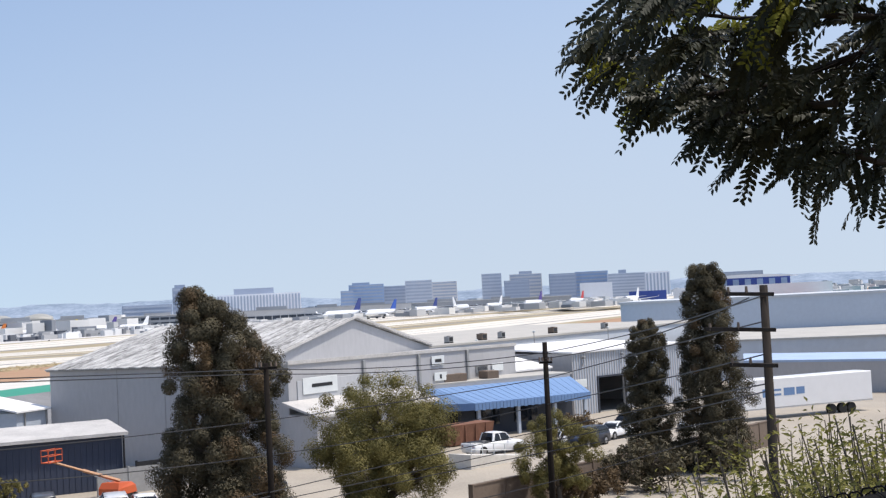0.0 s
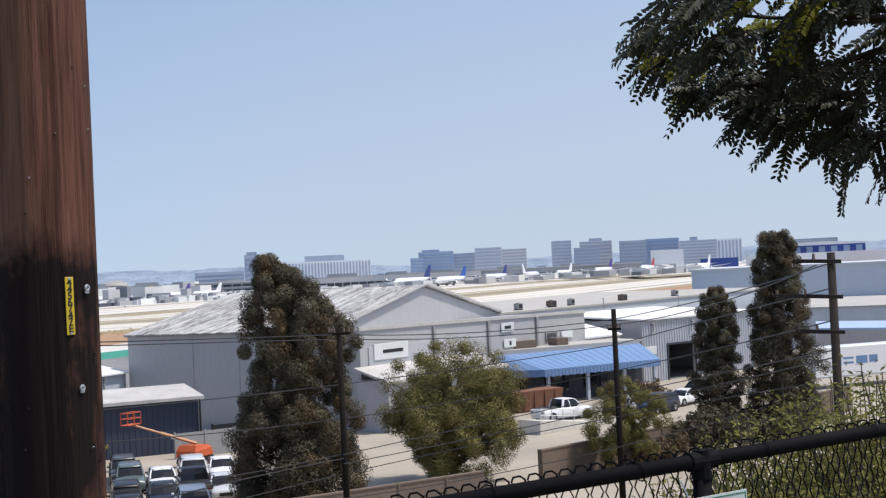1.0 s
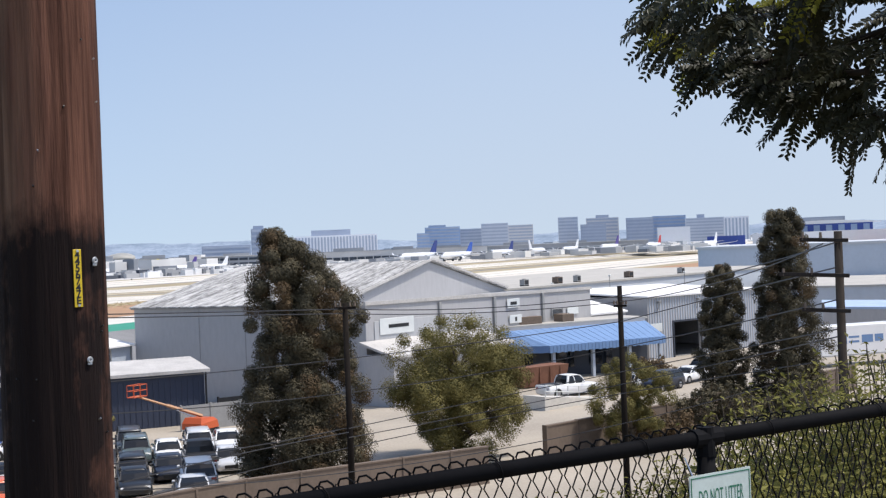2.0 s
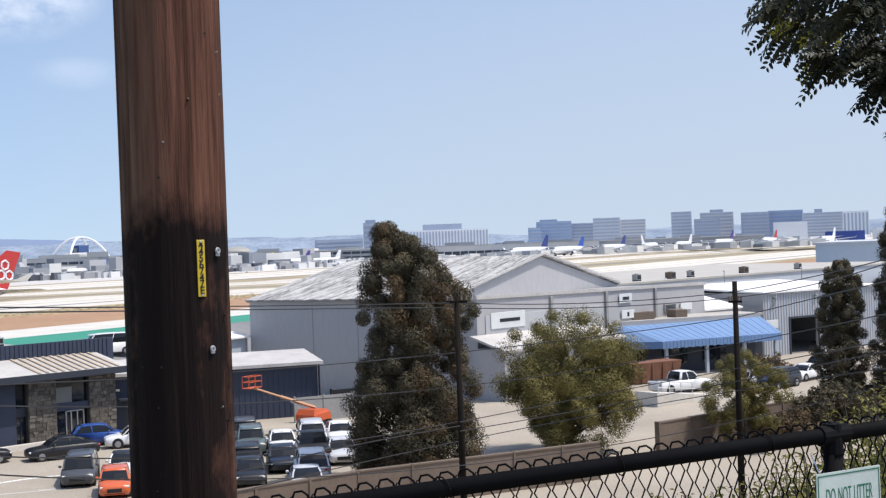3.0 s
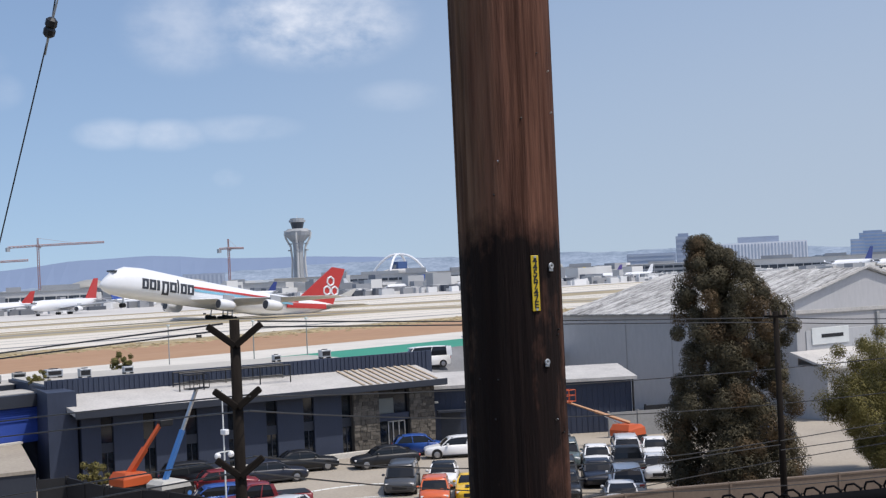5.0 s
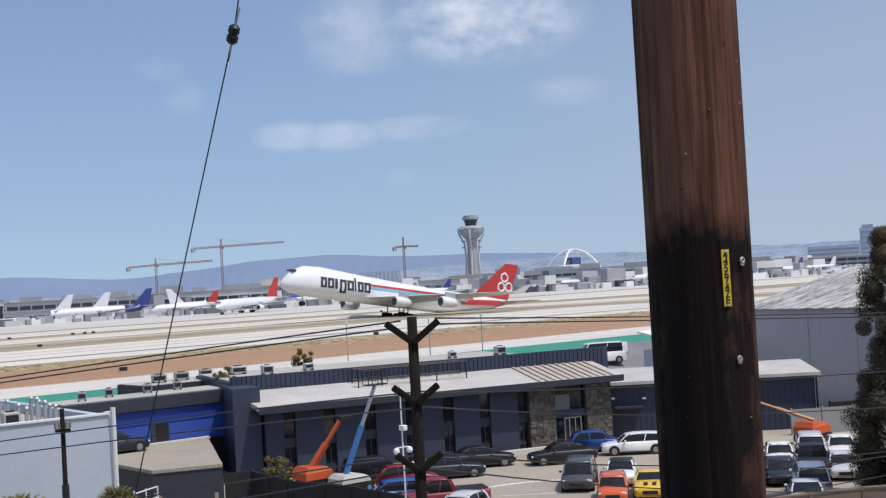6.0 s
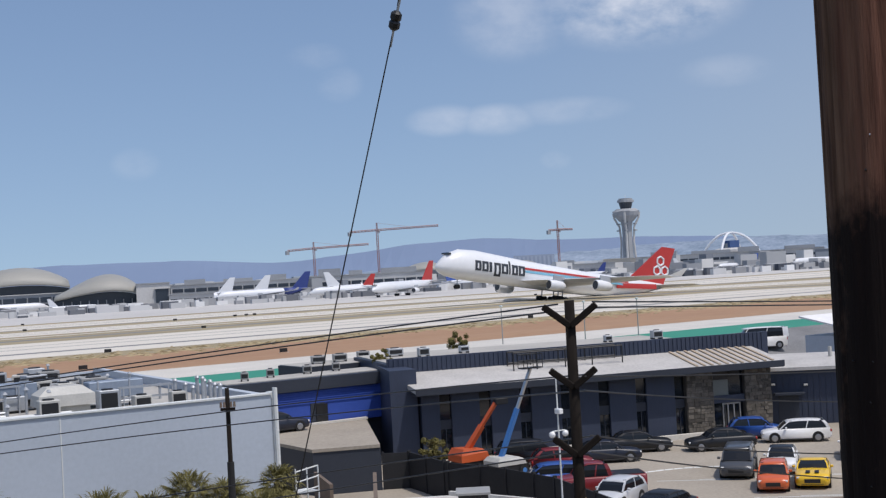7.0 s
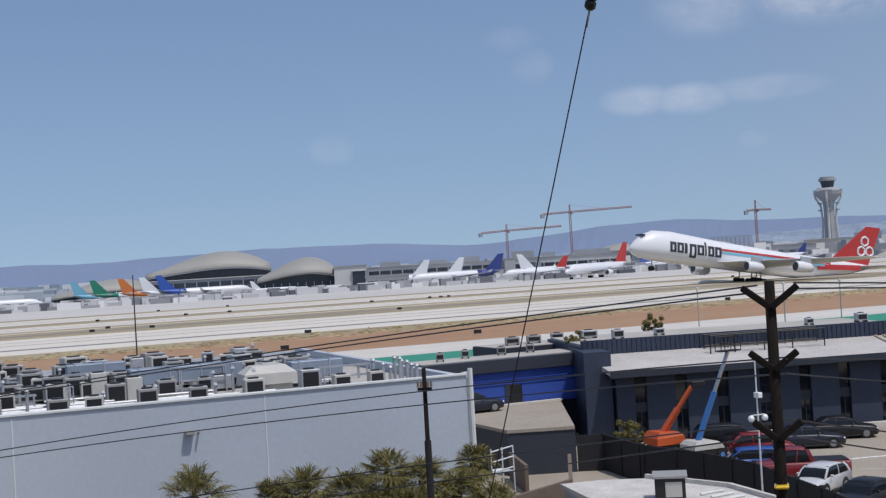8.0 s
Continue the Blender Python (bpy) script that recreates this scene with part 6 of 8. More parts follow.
wall_run("screen_fence", "dark green screened fence behind the orange lift", [(84.5, 61.2), (93, 56.5)], 2.0, 0.08, M_MESHDARK, None, 2.4, "fence")
wall_run("metal_hoarding", "pale grey panels behind the orange lift", [(80.0, 61.4), (84.2, 58.8), (88.5, 56.4)], 1.9, 0.08, M_HVAC, None, 2.4, "fence")
wall_run("yard_wall", "tan rendered wall beside the palms", [(24.6, 53.9), (29.6, 56.6), (33.4, 63.8)], 2.3, 0.2, M_BROWNWALL, None, 0)
wall_run("yard_wall", "brown sunlit wall beside the deck", [(31.8, 66.0), (33.2, 71.0)], 1.6, 0.2, M_BROWNWALL, None, 0)


def kerb_island():
    o = thing("loading_ramp", "concrete loading ramp with a tubular handrail", "ramp", pose(99.6, 37.6, 0, 0, 0, -22))
    bm = bmesh.new()
    loft(bm, [[(-4.0, -1.2, 0), (4.5, -1.2, 0), (4.5, 1.2, 0), (-4.0, 1.2, 0)], [(-4.0, -1.2, 1.1), (4.5, -1.2, 0.1), (4.5, 1.2, 0.1), (-4.0, 1.2, 1.1)]])
    part("ramp_body", bm, M_CONCRETE, o)
    bm = bmesh.new()
    for k in range(7):
        x = -3.8 + k * 1.3
        tube(bm, (x, -1.1, 1.0 - k * 0.15), (x, -1.1, 2.0 - k * 0.15), 0.04, n=6)
    tube(bm, (-3.8, -1.1, 2.0), (4.0, -1.1, 1.1), 0.04, n=6)
    tube(bm, (-3.8, -1.1, 1.5), (4.0, -1.1, 0.6), 0.04, n=6)
    part("handrail", bm, M_SIGNWHITE, o)
    d = thing("dumpster", "rusty brown open skip", "skip", pose(112.0, 45.2, 0, 0, 0, -30))
    bm = bmesh.new()
    loft(bm, [[(-2.4, -1.0, 0.1), (2.4, -1.0, 0.1), (2.4, 1.0, 0.1), (-2.4, 1.0, 0.1)], [(-2.8, -1.15, 1.9), (2.8, -1.15, 1.9), (2.8, 1.15, 1.9), (-2.8, 1.15, 1.9)]])
    part("tub", bm, M_RUST, d)
    for x in (-1.8, -0.6, 0.6, 1.8):
        part("rib", boxed(x - 0.06, x + 0.06, -1.2, -1.06, 0.2, 1.85), M_RUST, d)


M_RUST = mat("rusty_steel", (0.19, 0.085, 0.05), 0.9, 0, 0.4, 1.5)
kerb_island()


def trailer():
    m = along((128.9, 22.6), (137.0, 14.4))
    o = thing("box_trailer", "long white box trailer with a blue marking on its side", "trailer", m)
    part("box", boxed(0, 15.5, 0, 2.5, 1.15, 4.0, 0.05), M_WHITE, o)
    part("rail", boxed(0, 15.5, -0.03, 2.53, 1.05, 1.15), M_ALU, o)
    for x0, x1, z0, z1 in ((2.2, 3.0, 2.2, 3.0), (3.2, 4.4, 2.3, 2.5), (3.2, 4.4, 2.75, 2.95), (4.7, 6.0, 2.25, 3.0), (6.2, 7.2, 2.3, 3.0)):
        part("marking", boxed(x0, x1, -0.012, -0.002, z0, z1), M_BLUEAWN, o, "blue marking")
    for x in (10.5, 11.8, 12.9):
        part("wheel", tube(bmesh.new(), (x, 0.05, 0.5), (x, 0.5, 0.5), 0.5, n=14), M_RUBBER, o)
    part("landing_leg", boxed(3.5, 3.65, 0.3, 0.5, 0, 1.1), M_BLACK, o)


trailer()


def low_white_roof():
    o = thing("low_white_building", "low building with a bright white flat roof", "building")
    bm = bmesh.new()
    prism(bm, [(27.6, 50.0), (28.4, 55.0), (30.2, 54.6), (32.0, 53.6), (33.5, 49.2), (33.0, 44.0), (28.2, 41.0)], 0, 2.2)
    part("wall", bm, M_WHITEWALL, o)
    bm = bmesh.new()
    prism(bm, [(27.4, 50.0), (28.3, 55.2), (30.3, 54.85), (32.15, 53.8), (33.7, 49.2), (33.2, 43.8), (28.0, 40.6)], 2.2, 2.4)
    part("roof", bm, M_ROOFPALE, o, "scuffed white roof coating")
    for p in ((32.15, 53.8, 33.7, 49.2), (33.7, 49.2, 33.2, 43.8)):
        q = part("parapet", boxed(0, span(p[:2], p[2:]), -0.1, 0.1, 2.4, 2.6), M_ROOFPALE, o)
        q.matrix_basis = along(p[:2], p[2:])
    c = thing("roof_cabin", "small black-sided rooftop cabin with a grey lid", "cabin", pose(30.2, 48.6, 2.4, 0, 0, -32))
    part("body", boxed(-0.65, 0.65, -0.65, 0.65, 0, 1.0, 0.02), M_BLACK, c)
    part("lid", boxed(-0.75, 0.75, -0.75, 0.75, 1.0, 1.12, 0.02), M_HVAC, c)
    part("side_pane", boxed(-0.2, 0.5, -0.67, -0.652, 0.2, 0.85), M_HVACW, c)
    for i in range(6):
        part("pipe", tube(bmesh.new(), (31.6, 44.4 + i * 0.8, 2.46), (32.9, 44.6 + i * 0.8, 2.46), 0.06), M_SIGNWHITE, o)


M_ROOFPALE = mat("scuffed_white_coating", (0.58, 0.56, 0.52), 0.8, 0, 0.3, 0.8, 10)
low_white_roof()


def stair_frame():
    o = thing("steel_stair", "white steel landing with railings at the pale building", "stair", pose(25.6, 57.0, 0, 0, 0, 10))
    for z in (3.0, 3.5, 4.0):
        part("rail", tube(bmesh.new(), (0, 0, z), (1.3, 0, z + 0.15), 0.035), M_SIGNWHITE, o)
    for x in (0, 0.65, 1.3):
        part("post", tube(bmesh.new(), (x, 0, 0), (x, 0, 4.15), 0.035), M_SIGNWHITE, o)
    part("landing", boxed(0, 1.3, 0, 1.0, 2.9, 2.98), M_SIGNWHITE, o)


stair_frame()


def marking(name, bm, material, label):
    solid(name, bm, material, label, "marking", kind="structure")


bm = bmesh.new()
for i in range(8):
    for s in (0, 1):
        box(bm, -0.05, 0.05, -2.4, 2.4, 0.004, 0.008, m=pose(52.0 + i * 2.0, 50.5 + s * 8.0 - i * 1.45, 0, 0, 0, 48))
for k in range(24):
    a, b = 0.8 + k * 0.09, 0.8 + (k + 0.9) * 0.09
    tube(bm, (51.5 + math.cos(a) * 7, 56 + math.sin(a) * 7, 0.006), (51.5 + math.cos(b) * 7, 56 + math.sin(b) * 7, 0.006), 0.05, n=4)
marking("bay_marking", bm, M_SIGNWHITE, "worn white parking bay lines on the asphalt")


# ---- palms and shrubs by the pale building ----
def palm(at, h, seed, fronds=34, size=1.5, label="bushy fan palm in front of the pale wall"):
    rnd = random.Random(seed)
    o = thing("palm_tree", label, "palm", pose(at[0], at[1], 0), group="palms along the pale wall")
    part("trunk", tube(bmesh.new(), (0, 0, 0), (0, 0, h), 0.22, 0.18, 10), M_BARK, o)
    verts, faces = [], []
    for i in range(fronds):
        a = rnd.uniform(0, 6.3)
        el = rnd.uniform(-1.0, 1.4)
        ln = size * rnd.uniform(0.7, 1.15)
        d = Vector((math.cos(a) * math.cos(el), math.sin(a) * math.cos(el), math.sin(el)))
        side = d.cross(Vector((0, 0, 1))).normalized()
        top = Vector((0, 0, h))
        hub = top + d * ln * 0.5 + Vector((0, 0, -0.12 * ln))
        w = side * 0.012
        b = len(verts)
        verts += [tuple(top - w), tuple(top + w), tuple(hub + w), tuple(hub - w)]
        faces.append((b, b + 1, b + 2, b + 3))
        for k in range(18):
            f = radians(-95 + 190 * (k + rnd.random()) / 18)
            v = d * math.cos(f) + side * math.sin(f)
            r1 = ln * 0.55 * rnd.uniform(0.8, 1.1) * (0.65 + 0.35 * math.cos(f))
            w = v.cross(Vector((rnd.uniform(-0.5, 0.5), rnd.uniform(-0.5, 0.5), 1))).normalized() * 0.02
            mid = hub + v * r1 * 0.6 + Vector((0, 0, -0.04 * r1))
            tip = hub + v * r1 + Vector((0, 0, -0.34 * r1))
            b = len(verts)
            verts += [tuple(hub), tuple(mid - w), tuple(tip), tuple(mid + w)]
            faces.append((b, b + 1, b + 2, b + 3))
    me = bpy.data.meshes.new("fronds")
    me.from_pydata(verts, [], faces)
    crown_part("fronds", me, M_PALM, o)
    return o


for az, d, h, s in ((-11.2, 50, 4.6, 1.7), (-16.0, 50, 4.3, 1.6), (-17.9, 51, 4.1, 1.5), (-19.6, 50, 5.0, 1.3), (-21.1, 51, 4.4, 1.5), (-14.6, 51, 4.0, 1.3), (-22.6, 50, 4.0, 1.3), (-8.0, 49.5, 3.6, 1.4), (-23.4, 52.5, 4.8, 1.0), (-24.3, 49, 3.7, 1.3), (-18.6, 49, 3.7, 1.4), (-7.2, 50.5, 3.9, 1.2), (-20.4, 49, 3.6, 1.5)):
    palm(polar(az, d), h + 0.35, int(abs(az) * 10), 110, s * 1.0)
for az, d, h in ((-17.2, 48, 4.9), (-21.8, 48, 5.0), (-23.0, 47.5, 4.5), (-15.2, 48, 4.6), (-9.5, 48, 3.6), (-19.0, 48.5, 4.7), (-20.3, 47.5, 4.8), (-16.2, 47.5, 4.6), (-24.2, 47.5, 4.3)):
    broad_tree("hedge_bush", "yellowish bush between the palms", polar(az, d), h + 0.2, 3.4, int(abs(az) * 7), 0.4, 80, 130, 0.12, M_PALM)
broad_tree("hedge_bush", "green bush beside the orange lift", (43.6, 75.0), 2.2, 2.6, 66, 0.2, 30, 50, 0.2)
broad_tree("hedge_bush", "flowering bush beside the shed", (76.6, 66.8), 1.8, 2.6, 67, 0.2, 30, 50, 0.2, M_PALM)
broad_tree("hedge_bush", "pale dry bush outside the service bays", (117.5, 35.6), 2.2, 4.2, 68, 0.2, 40, 50, 0.24, M_LEAF_DRY)
broad_tree("hedge_bush", "grey-green scrub along the brown wall", (86, 21.6), 3.2, 6.0, 69, 0.2, 60, 60, 0.26, M_LEAF_CONIFER)
broad_tree("hedge_bush", "grey-green scrub along the brown wall", (80.5, 24.6), 2.4, 5.0, 70, 0.2, 50, 60, 0.26, M_LEAF_DRY)
broad_tree("hedge_bush", "scrub at the foot of dark evergreens", (91, 17.6), 4.0, 4.0, 71, 0.2, 50, 60, 0.26, M_LEAF_CONIFER)

# ---- rooftop plant ----


def condenser(parent_m, x, y, z, w, h, material, label, yaw=0.0, group="rooftop units"):
    o = thing("air_conditioner", label, "air conditioner", parent_m @ pose(x, y, z, 0, 0, yaw), group=group)
    part("casing", boxed(-w / 2, w / 2, -w * 0.4, w * 0.4, 0.12, h, 0.03), material, o)
    part("grille", boxed(-w * 0.40, w * 0.40, -w * 0.4 - 0.02, -w * 0.4 - 0.002, 0.22, h - 0.12), M_BLACK, o, "dark coil grille")
    part("fan_ring", tube(bmesh.new(), (0, 0, h), (0, 0, h + 0.06), w * 0.3, w * 0.28, 12), M_BLACK, o)
    for sx in (-1, 1):
        part("skid", boxed(sx * w * 0.4 - 0.05, sx * w * 0.4 + 0.05, -w * 0.42, w * 0.42, 0, 0.12), M_BLACK, o)
    return o


def plant():
    rnd = random.Random(31)
    n = WN

    def put(s, y, w, h, ma, la):
        condenser(WM, n - s, y, 7.55, w * 0.9, h * 0.9, ma, la, rnd.choice((0, 0, 8, -6, 12)))
    # rows of condensers: s is the distance from the near right corner
    for s, y, w, h, k in (
        (9.2, 3.0, 1.0, 1.0, 1), (11.8, 2.4, 0.9, 0.9, 0), (14.0, 2.6, 0.95, 1.0, 0), (16.3, 2.2, 0.85, 0.9, 1), (17.8, 2.3, 1.0, 0.9, 0), (20.5, 3.5, 1.0, 1.0, 0), (22.3, 4.6, 1.1, 1.2, 0), (24.8, 5.0, 1.2, 1.2, 0),
        (17.6, 5.2, 1.0, 1.0, 0), (15.0, 5.8, 1.0, 1.1, 0), (12.6, 6.6, 1.0, 1.0, 0), (19.8, 6.2, 0.9, 1.0, 1), (5.0, 3.2, 0.9, 0.8, 1), (3.2, 3.6, 0.8, 0.8, 1), (6.8, 2.2, 1.0, 1.3, 2),
        (14.2, 10.0, 1.0, 1.2, 0), (12.2, 10.6, 1.0, 1.2, 0), (16.4, 10.8, 1.1, 1.2, 0), (20.4, 12.5, 1.2, 1.6, 0), (23.2, 12.5, 1.6, 1.6, 0), (26.5, 12.0, 1.3, 1.3, 0), (9.8, 12.5, 1.2, 1.2, 1), (7.4, 13.5, 1.2, 1.2, 1),
        (29.0, 9.0, 1.2, 1.2, 0), (28.0, 5.0, 1.4, 1.1, 1), (31.5, 7.5, 1.2, 1.3, 0), (18.3, 15.5, 1.3, 1.3, 0), (13.6, 16.5, 1.3, 1.4, 0), (10.6, 17.5, 1.2, 1.2, 0), (22.0, 17.5, 1.4, 1.5, 0), (27.0, 18.0, 1.6, 1.6, 0),
        (11.0, 22.5, 1.4, 1.5, 0), (15.5, 23.0, 1.5, 1.6, 1), (20.0, 23.5, 1.5, 1.6, 0), (25.5, 23.5, 1.5, 1.6, 0), (6.0, 8.0, 1.1, 1.0, 1), (4.4, 10.5, 1.0, 1.0, 1),
    ):
        put(s, y, w, h, (M_HVAC, M_HVACW, M_GALV)[k], ("grey rooftop condenser with a dark grille", "cream rooftop condenser with a dark grille", "tall galvanised rooftop unit")[k])
    for i in range(110):
        s, y = rnd.uniform(5, 24) if i % 3 else rnd.uniform(20, 33), rnd.uniform(4.5, 27)
        k = rnd.choice((0, 0, 1, 2))
        condenser(WM, n - s, y, 7.55, rnd.uniform(0.7, 1.3), rnd.uniform(0.7, 1.3), (M_HVAC, M_HVACW, M_GALV)[k], ("grey rooftop condenser with a dark grille", "cream rooftop condenser with a dark grille", "tall galvanised rooftop unit")[k], rnd.choice((0, 10, -8, -14, 90)))
    # ducts
    for s0, s1, y, w, z in ((8.5, 14.0, 8.6, 1.3, 8.9), (4.0, 6.6, 6.4, 1.1, 8.8), (6.8, 8.6, 5.9, 1.1, 8.6), (13.5, 16.5, 14.6, 1.0, 9.0), (22.0, 25.5, 16.2, 1.2, 9.1), (26.0, 29.0, 10.0, 1.0, 8.7)):
        o = thing("roof_duct", "long galvanised roof duct on short legs", "duct", WM @ pose(n - s1, y, 0), group="rooftop ducts")
        part("duct_body", boxed(0, s1 - s0, 0, w, z - 0.8, z, 0.04), M_DUCT, o)
        k = 0.4
        while k < s1 - s0:
            part("flange", boxed(k, k + 0.06, -0.04, w + 0.04, z - 0.84, z + 0.04), M_GALV, o)
            part("leg", boxed(k, k + 0.06, 0.1, 0.16, 7.55, z - 0.8), M_BLACK, o)
            k += 1.5
    for s, y, w in ((8.2, 4.6, 2.6), (27.8, 3.6, 2.4), (30.5, 14.0, 2.4)):
        o = thing("roof_hood", "white hooded roof ventilator", "ventilator", WM @ pose(n - s, y, 7.55), group="rooftop hoods")
        bm = bmesh.new()
        loft(bm, [[(-w / 2, -0.9, 0.5), (w / 2, -0.9, 0.5), (w / 2, 0.9, 0.5), (-w / 2, 0.9, 0.5)], [(-w / 2 * 0.95, -0.85, 1.0), (w / 2 * 0.95, -0.85, 1.0), (w / 2 * 0.95, 0.85, 1.0), (-w / 2 * 0.95, 0.85, 1.0)], [(-w / 2 * 0.6, -0.5, 1.35), (w / 2 * 0.6, -0.5, 1.35), (w / 2 * 0.6, 0.5, 1.35), (-w / 2 * 0.6, 0.5, 1.35)]])
        part("hood", bm, M_HVACW, o)
        part("curb", boxed(-w / 2 * 0.8, w / 2 * 0.8, -0.7, 0.7, 0, 0.5), M_HVACW, o)
    for i in range(44):
        s, y = rnd.uniform(2, 32), rnd.uniform(1.5, 27)
        h = rnd.uniform(0.5, 1.3)
        o = thing("vent_pipe", "thin rooftop vent pipe", "pipe", WM @ pose(n - s, y, 7.55), group="rooftop vent pipes")
        part("pipe", tube(bmesh.new(), (0, 0, 0), (0, 0, h), 0.07, n=8), M_GALV, o)
        part("cowl", tube(bmesh.new(), (0, 0, h), (0, 0, h + 0.12), 0.14, 0.06, 8), M_GALV, o)
    for i in range(22):
        y = rnd.uniform(2, 26)
        s0 = rnd.uniform(3, 18)
        s1 = s0 + rnd.uniform(4, 12)
        o = thing("roof_pipe", "grey pipe run along the roof", "pipe", WM @ pose(n - s1, y, 7.55), group="rooftop pipe runs")
        part("pipe", tube(bmesh.new(), (0, 0, 0.25), (s1 - s0, 0, 0.25), 0.06, n=6), M_GALV, o)
        part("support", boxed(0.3, 0.42, -0.1, 0.1, 0, 0.2), M_BLACK, o)
    # stands of angle iron round the units
    for i in range(16):
        s, y = rnd.uniform(5, 31), rnd.uniform(2.5, 22)
        w, hh = rnd.uniform(1.2, 3.0), rnd.uniform(0.7, 1.3)
        o = thing("pipe_stand", "galvanised angle-iron stand on the roof", "stand", WM @ pose(n - s, y, 7.55, 0, 0, rnd.choice((0, 0, 90))), group="rooftop stands")
        for x in (0, w):
            for yy in (0, 0.6):
                part("leg", boxed(x - 0.03, x + 0.03, yy - 0.03, yy + 0.03, 0, hh), M_GALV, o)
        for yy in (0, 0.6):
            part("rail", boxed(-0.1, w + 0.1, yy - 0.03, yy + 0.03, hh, hh + 0.06), M_GALV, o)
            part("rail", boxed(0.03, w - 0.03, yy - 0.02, yy + 0.02, hh * 0.5, hh * 0.5 + 0.05), M_GALV, o)
    # cluster of upright stacks at the corner
    for i in range(9):
        o = thing("exhaust_stack", "upright galvanised exhaust stack", "stack", WM @ pose(n - 1.2 - 0.42 * (i % 6), 3.4 + 0.8 * (i // 6) + 0.2 * (i % 2), 7.55), group="exhaust stacks")
        part("flue", tube(bmesh.new(), (0, 0, 0), (0, 0, 0.8 + 0.2 * (i % 3)), 0.09, n=10), M_GALV, o)
        part("cap", tube(bmesh.new(), (0, 0, 0.8 + 0.2 * (i % 3)), (0, 0, 0.9 + 0.2 * (i % 3)), 0.14, 0.08, 10), M_GALV, o)
    # antenna mast and tent-like cover
    o = thing("antenna_mast", "thin antenna mast on the roof", "mast", WM @ pose(n - 11.5, 26, 7.55))
    part("mast", tube(bmesh.new(), (0, 0, 0), (0, 0, 6.0), 0.05, 0.03, 8), M_BLACK, o)
    part("base", boxed(-0.2, 0.2, -0.2, 0.2, 0, 0.3), M_GALV, o)
    # workshop and office roofs
    for x, y, z, w in ((35.2, 86.0, 6.15, 0.8), (37.6, 87.0, 6.15, 0.8), (40.6, 87.2, 6.15, 0.9), (43.0, 87.3, 6.15, 0.8), (44.4, 93.2, 6.36, 1.6), (46.4, 93.4, 6.36, 1.6), (48.8, 94, 6.36, 1.4)):
        condenser(Matrix.Identity(4), x, y, z, w * 0.7, 0.62, M_HVAC, "grey rooftop condenser with a dark grille", -20)
    mo = along(DB, DA)
    for s, y, w, h in ((2.5, 8, 1.4, 1.0), (6, 9, 1.2, 0.8), (18, 9, 1.0, 0.8), (22.0, 8.5, 1.4, 1.0), (1.0, 11, 2.0, 0.9)):
        condenser(mo, s, y, 6.7, w * 0.6, h * 0.7, M_GALV, "galvanised unit on the office roof")
    for x, y, z, w in ((160, 66, 7.55, 1.0), (167, 64, 7.55, 1.2), (172, 63, 7.55, 0.9), (186, 60, 7.55, 1.2), (200, 56, 7.55, 1.0), (212, 53, 7.55, 1.2)):
        condenser(Matrix.Identity(4), x, y, z, w, 0.9, M_BROWNWALL if w == 1.2 else M_HVAC, "large unit on a flat roof", -15)
    # clutter on the roof beside the parapet: covered boxes
    for s, y, w, ma, la in ((25.5, 6.0, 1.6, M_BLUEWALL, "blue crate on the side roof"), (27.2, 6.5, 1.2, M_BROWNWALL, "brown crate on the side roof"), (26.4, 4.8, 1.5, M_WHITE, "white sheeted pile on the side roof"), (24.4, 6.5, 1.0, M_HVAC, "grey crate on the side roof")):
        o = thing("crate", la, "crate", mo @ pose(s, y, 4.9), group="roof clutter")
        bm = boxed(-w / 2, w / 2, -0.6, 0.6, 0, 0.9, 0.12)
        part("crate_body", bm, ma, o)
    o = thing("storage_tank", "slim pale storage tank", "tank", pose(78.9, 80.5, 0))
    part("tank", tube(bmesh.new(), (0, 0, 0), (0, 0, 6.2), 0.5, n=20), M_HVACW, o, smooth=False)


M_DUCT = mat("blue_grey_duct", (0.27, 0.32, 0.39), 0.55, 0.3, 0.2, 1.0)
plant()

# ---- airliners ----
M_PLANE = paint("airliner_white", (0.74, 0.75, 0.76), 0.35, 0.2)
M_PLANEGREY = mat("airliner_grey", (0.36, 0.38, 0.41), 0.45, 0, 0.1, 0.3)
M_TITLE = mat("title_dark_grey", (0.03, 0.035, 0.045), 0.5, 0, 0.05, 1)
TAILS = {
    "red": mat("tail_red", (0.46, 0.035, 0.03), 0.45, 0, 0.08, 0.3), "white": M_PLANE, "navy": mat("tail_navy", (0.03, 0.05, 0.20), 0.45, 0, 0.08, 0.3), "blue": mat("tail_blue", (0.03, 0.09, 0.38), 0.45, 0, 0.08, 0.3),
    "green": mat("tail_green", (0.02, 0.20, 0.12), 0.45, 0, 0.08, 0.3), "orange": mat("tail_orange", (0.55, 0.17, 0.04), 0.45, 0, 0.08, 0.3), "cyan": mat("tail_cyan", (0.18, 0.42, 0.55), 0.45, 0, 0.08, 0.3), "yellow": mat("tail_yellow", (0.70, 0.55, 0.02), 0.45, 0, 0.08, 0.3), "purple": mat("tail_purple", (0.08, 0.05, 0.22), 0.45, 0, 0.08, 0.3),
}


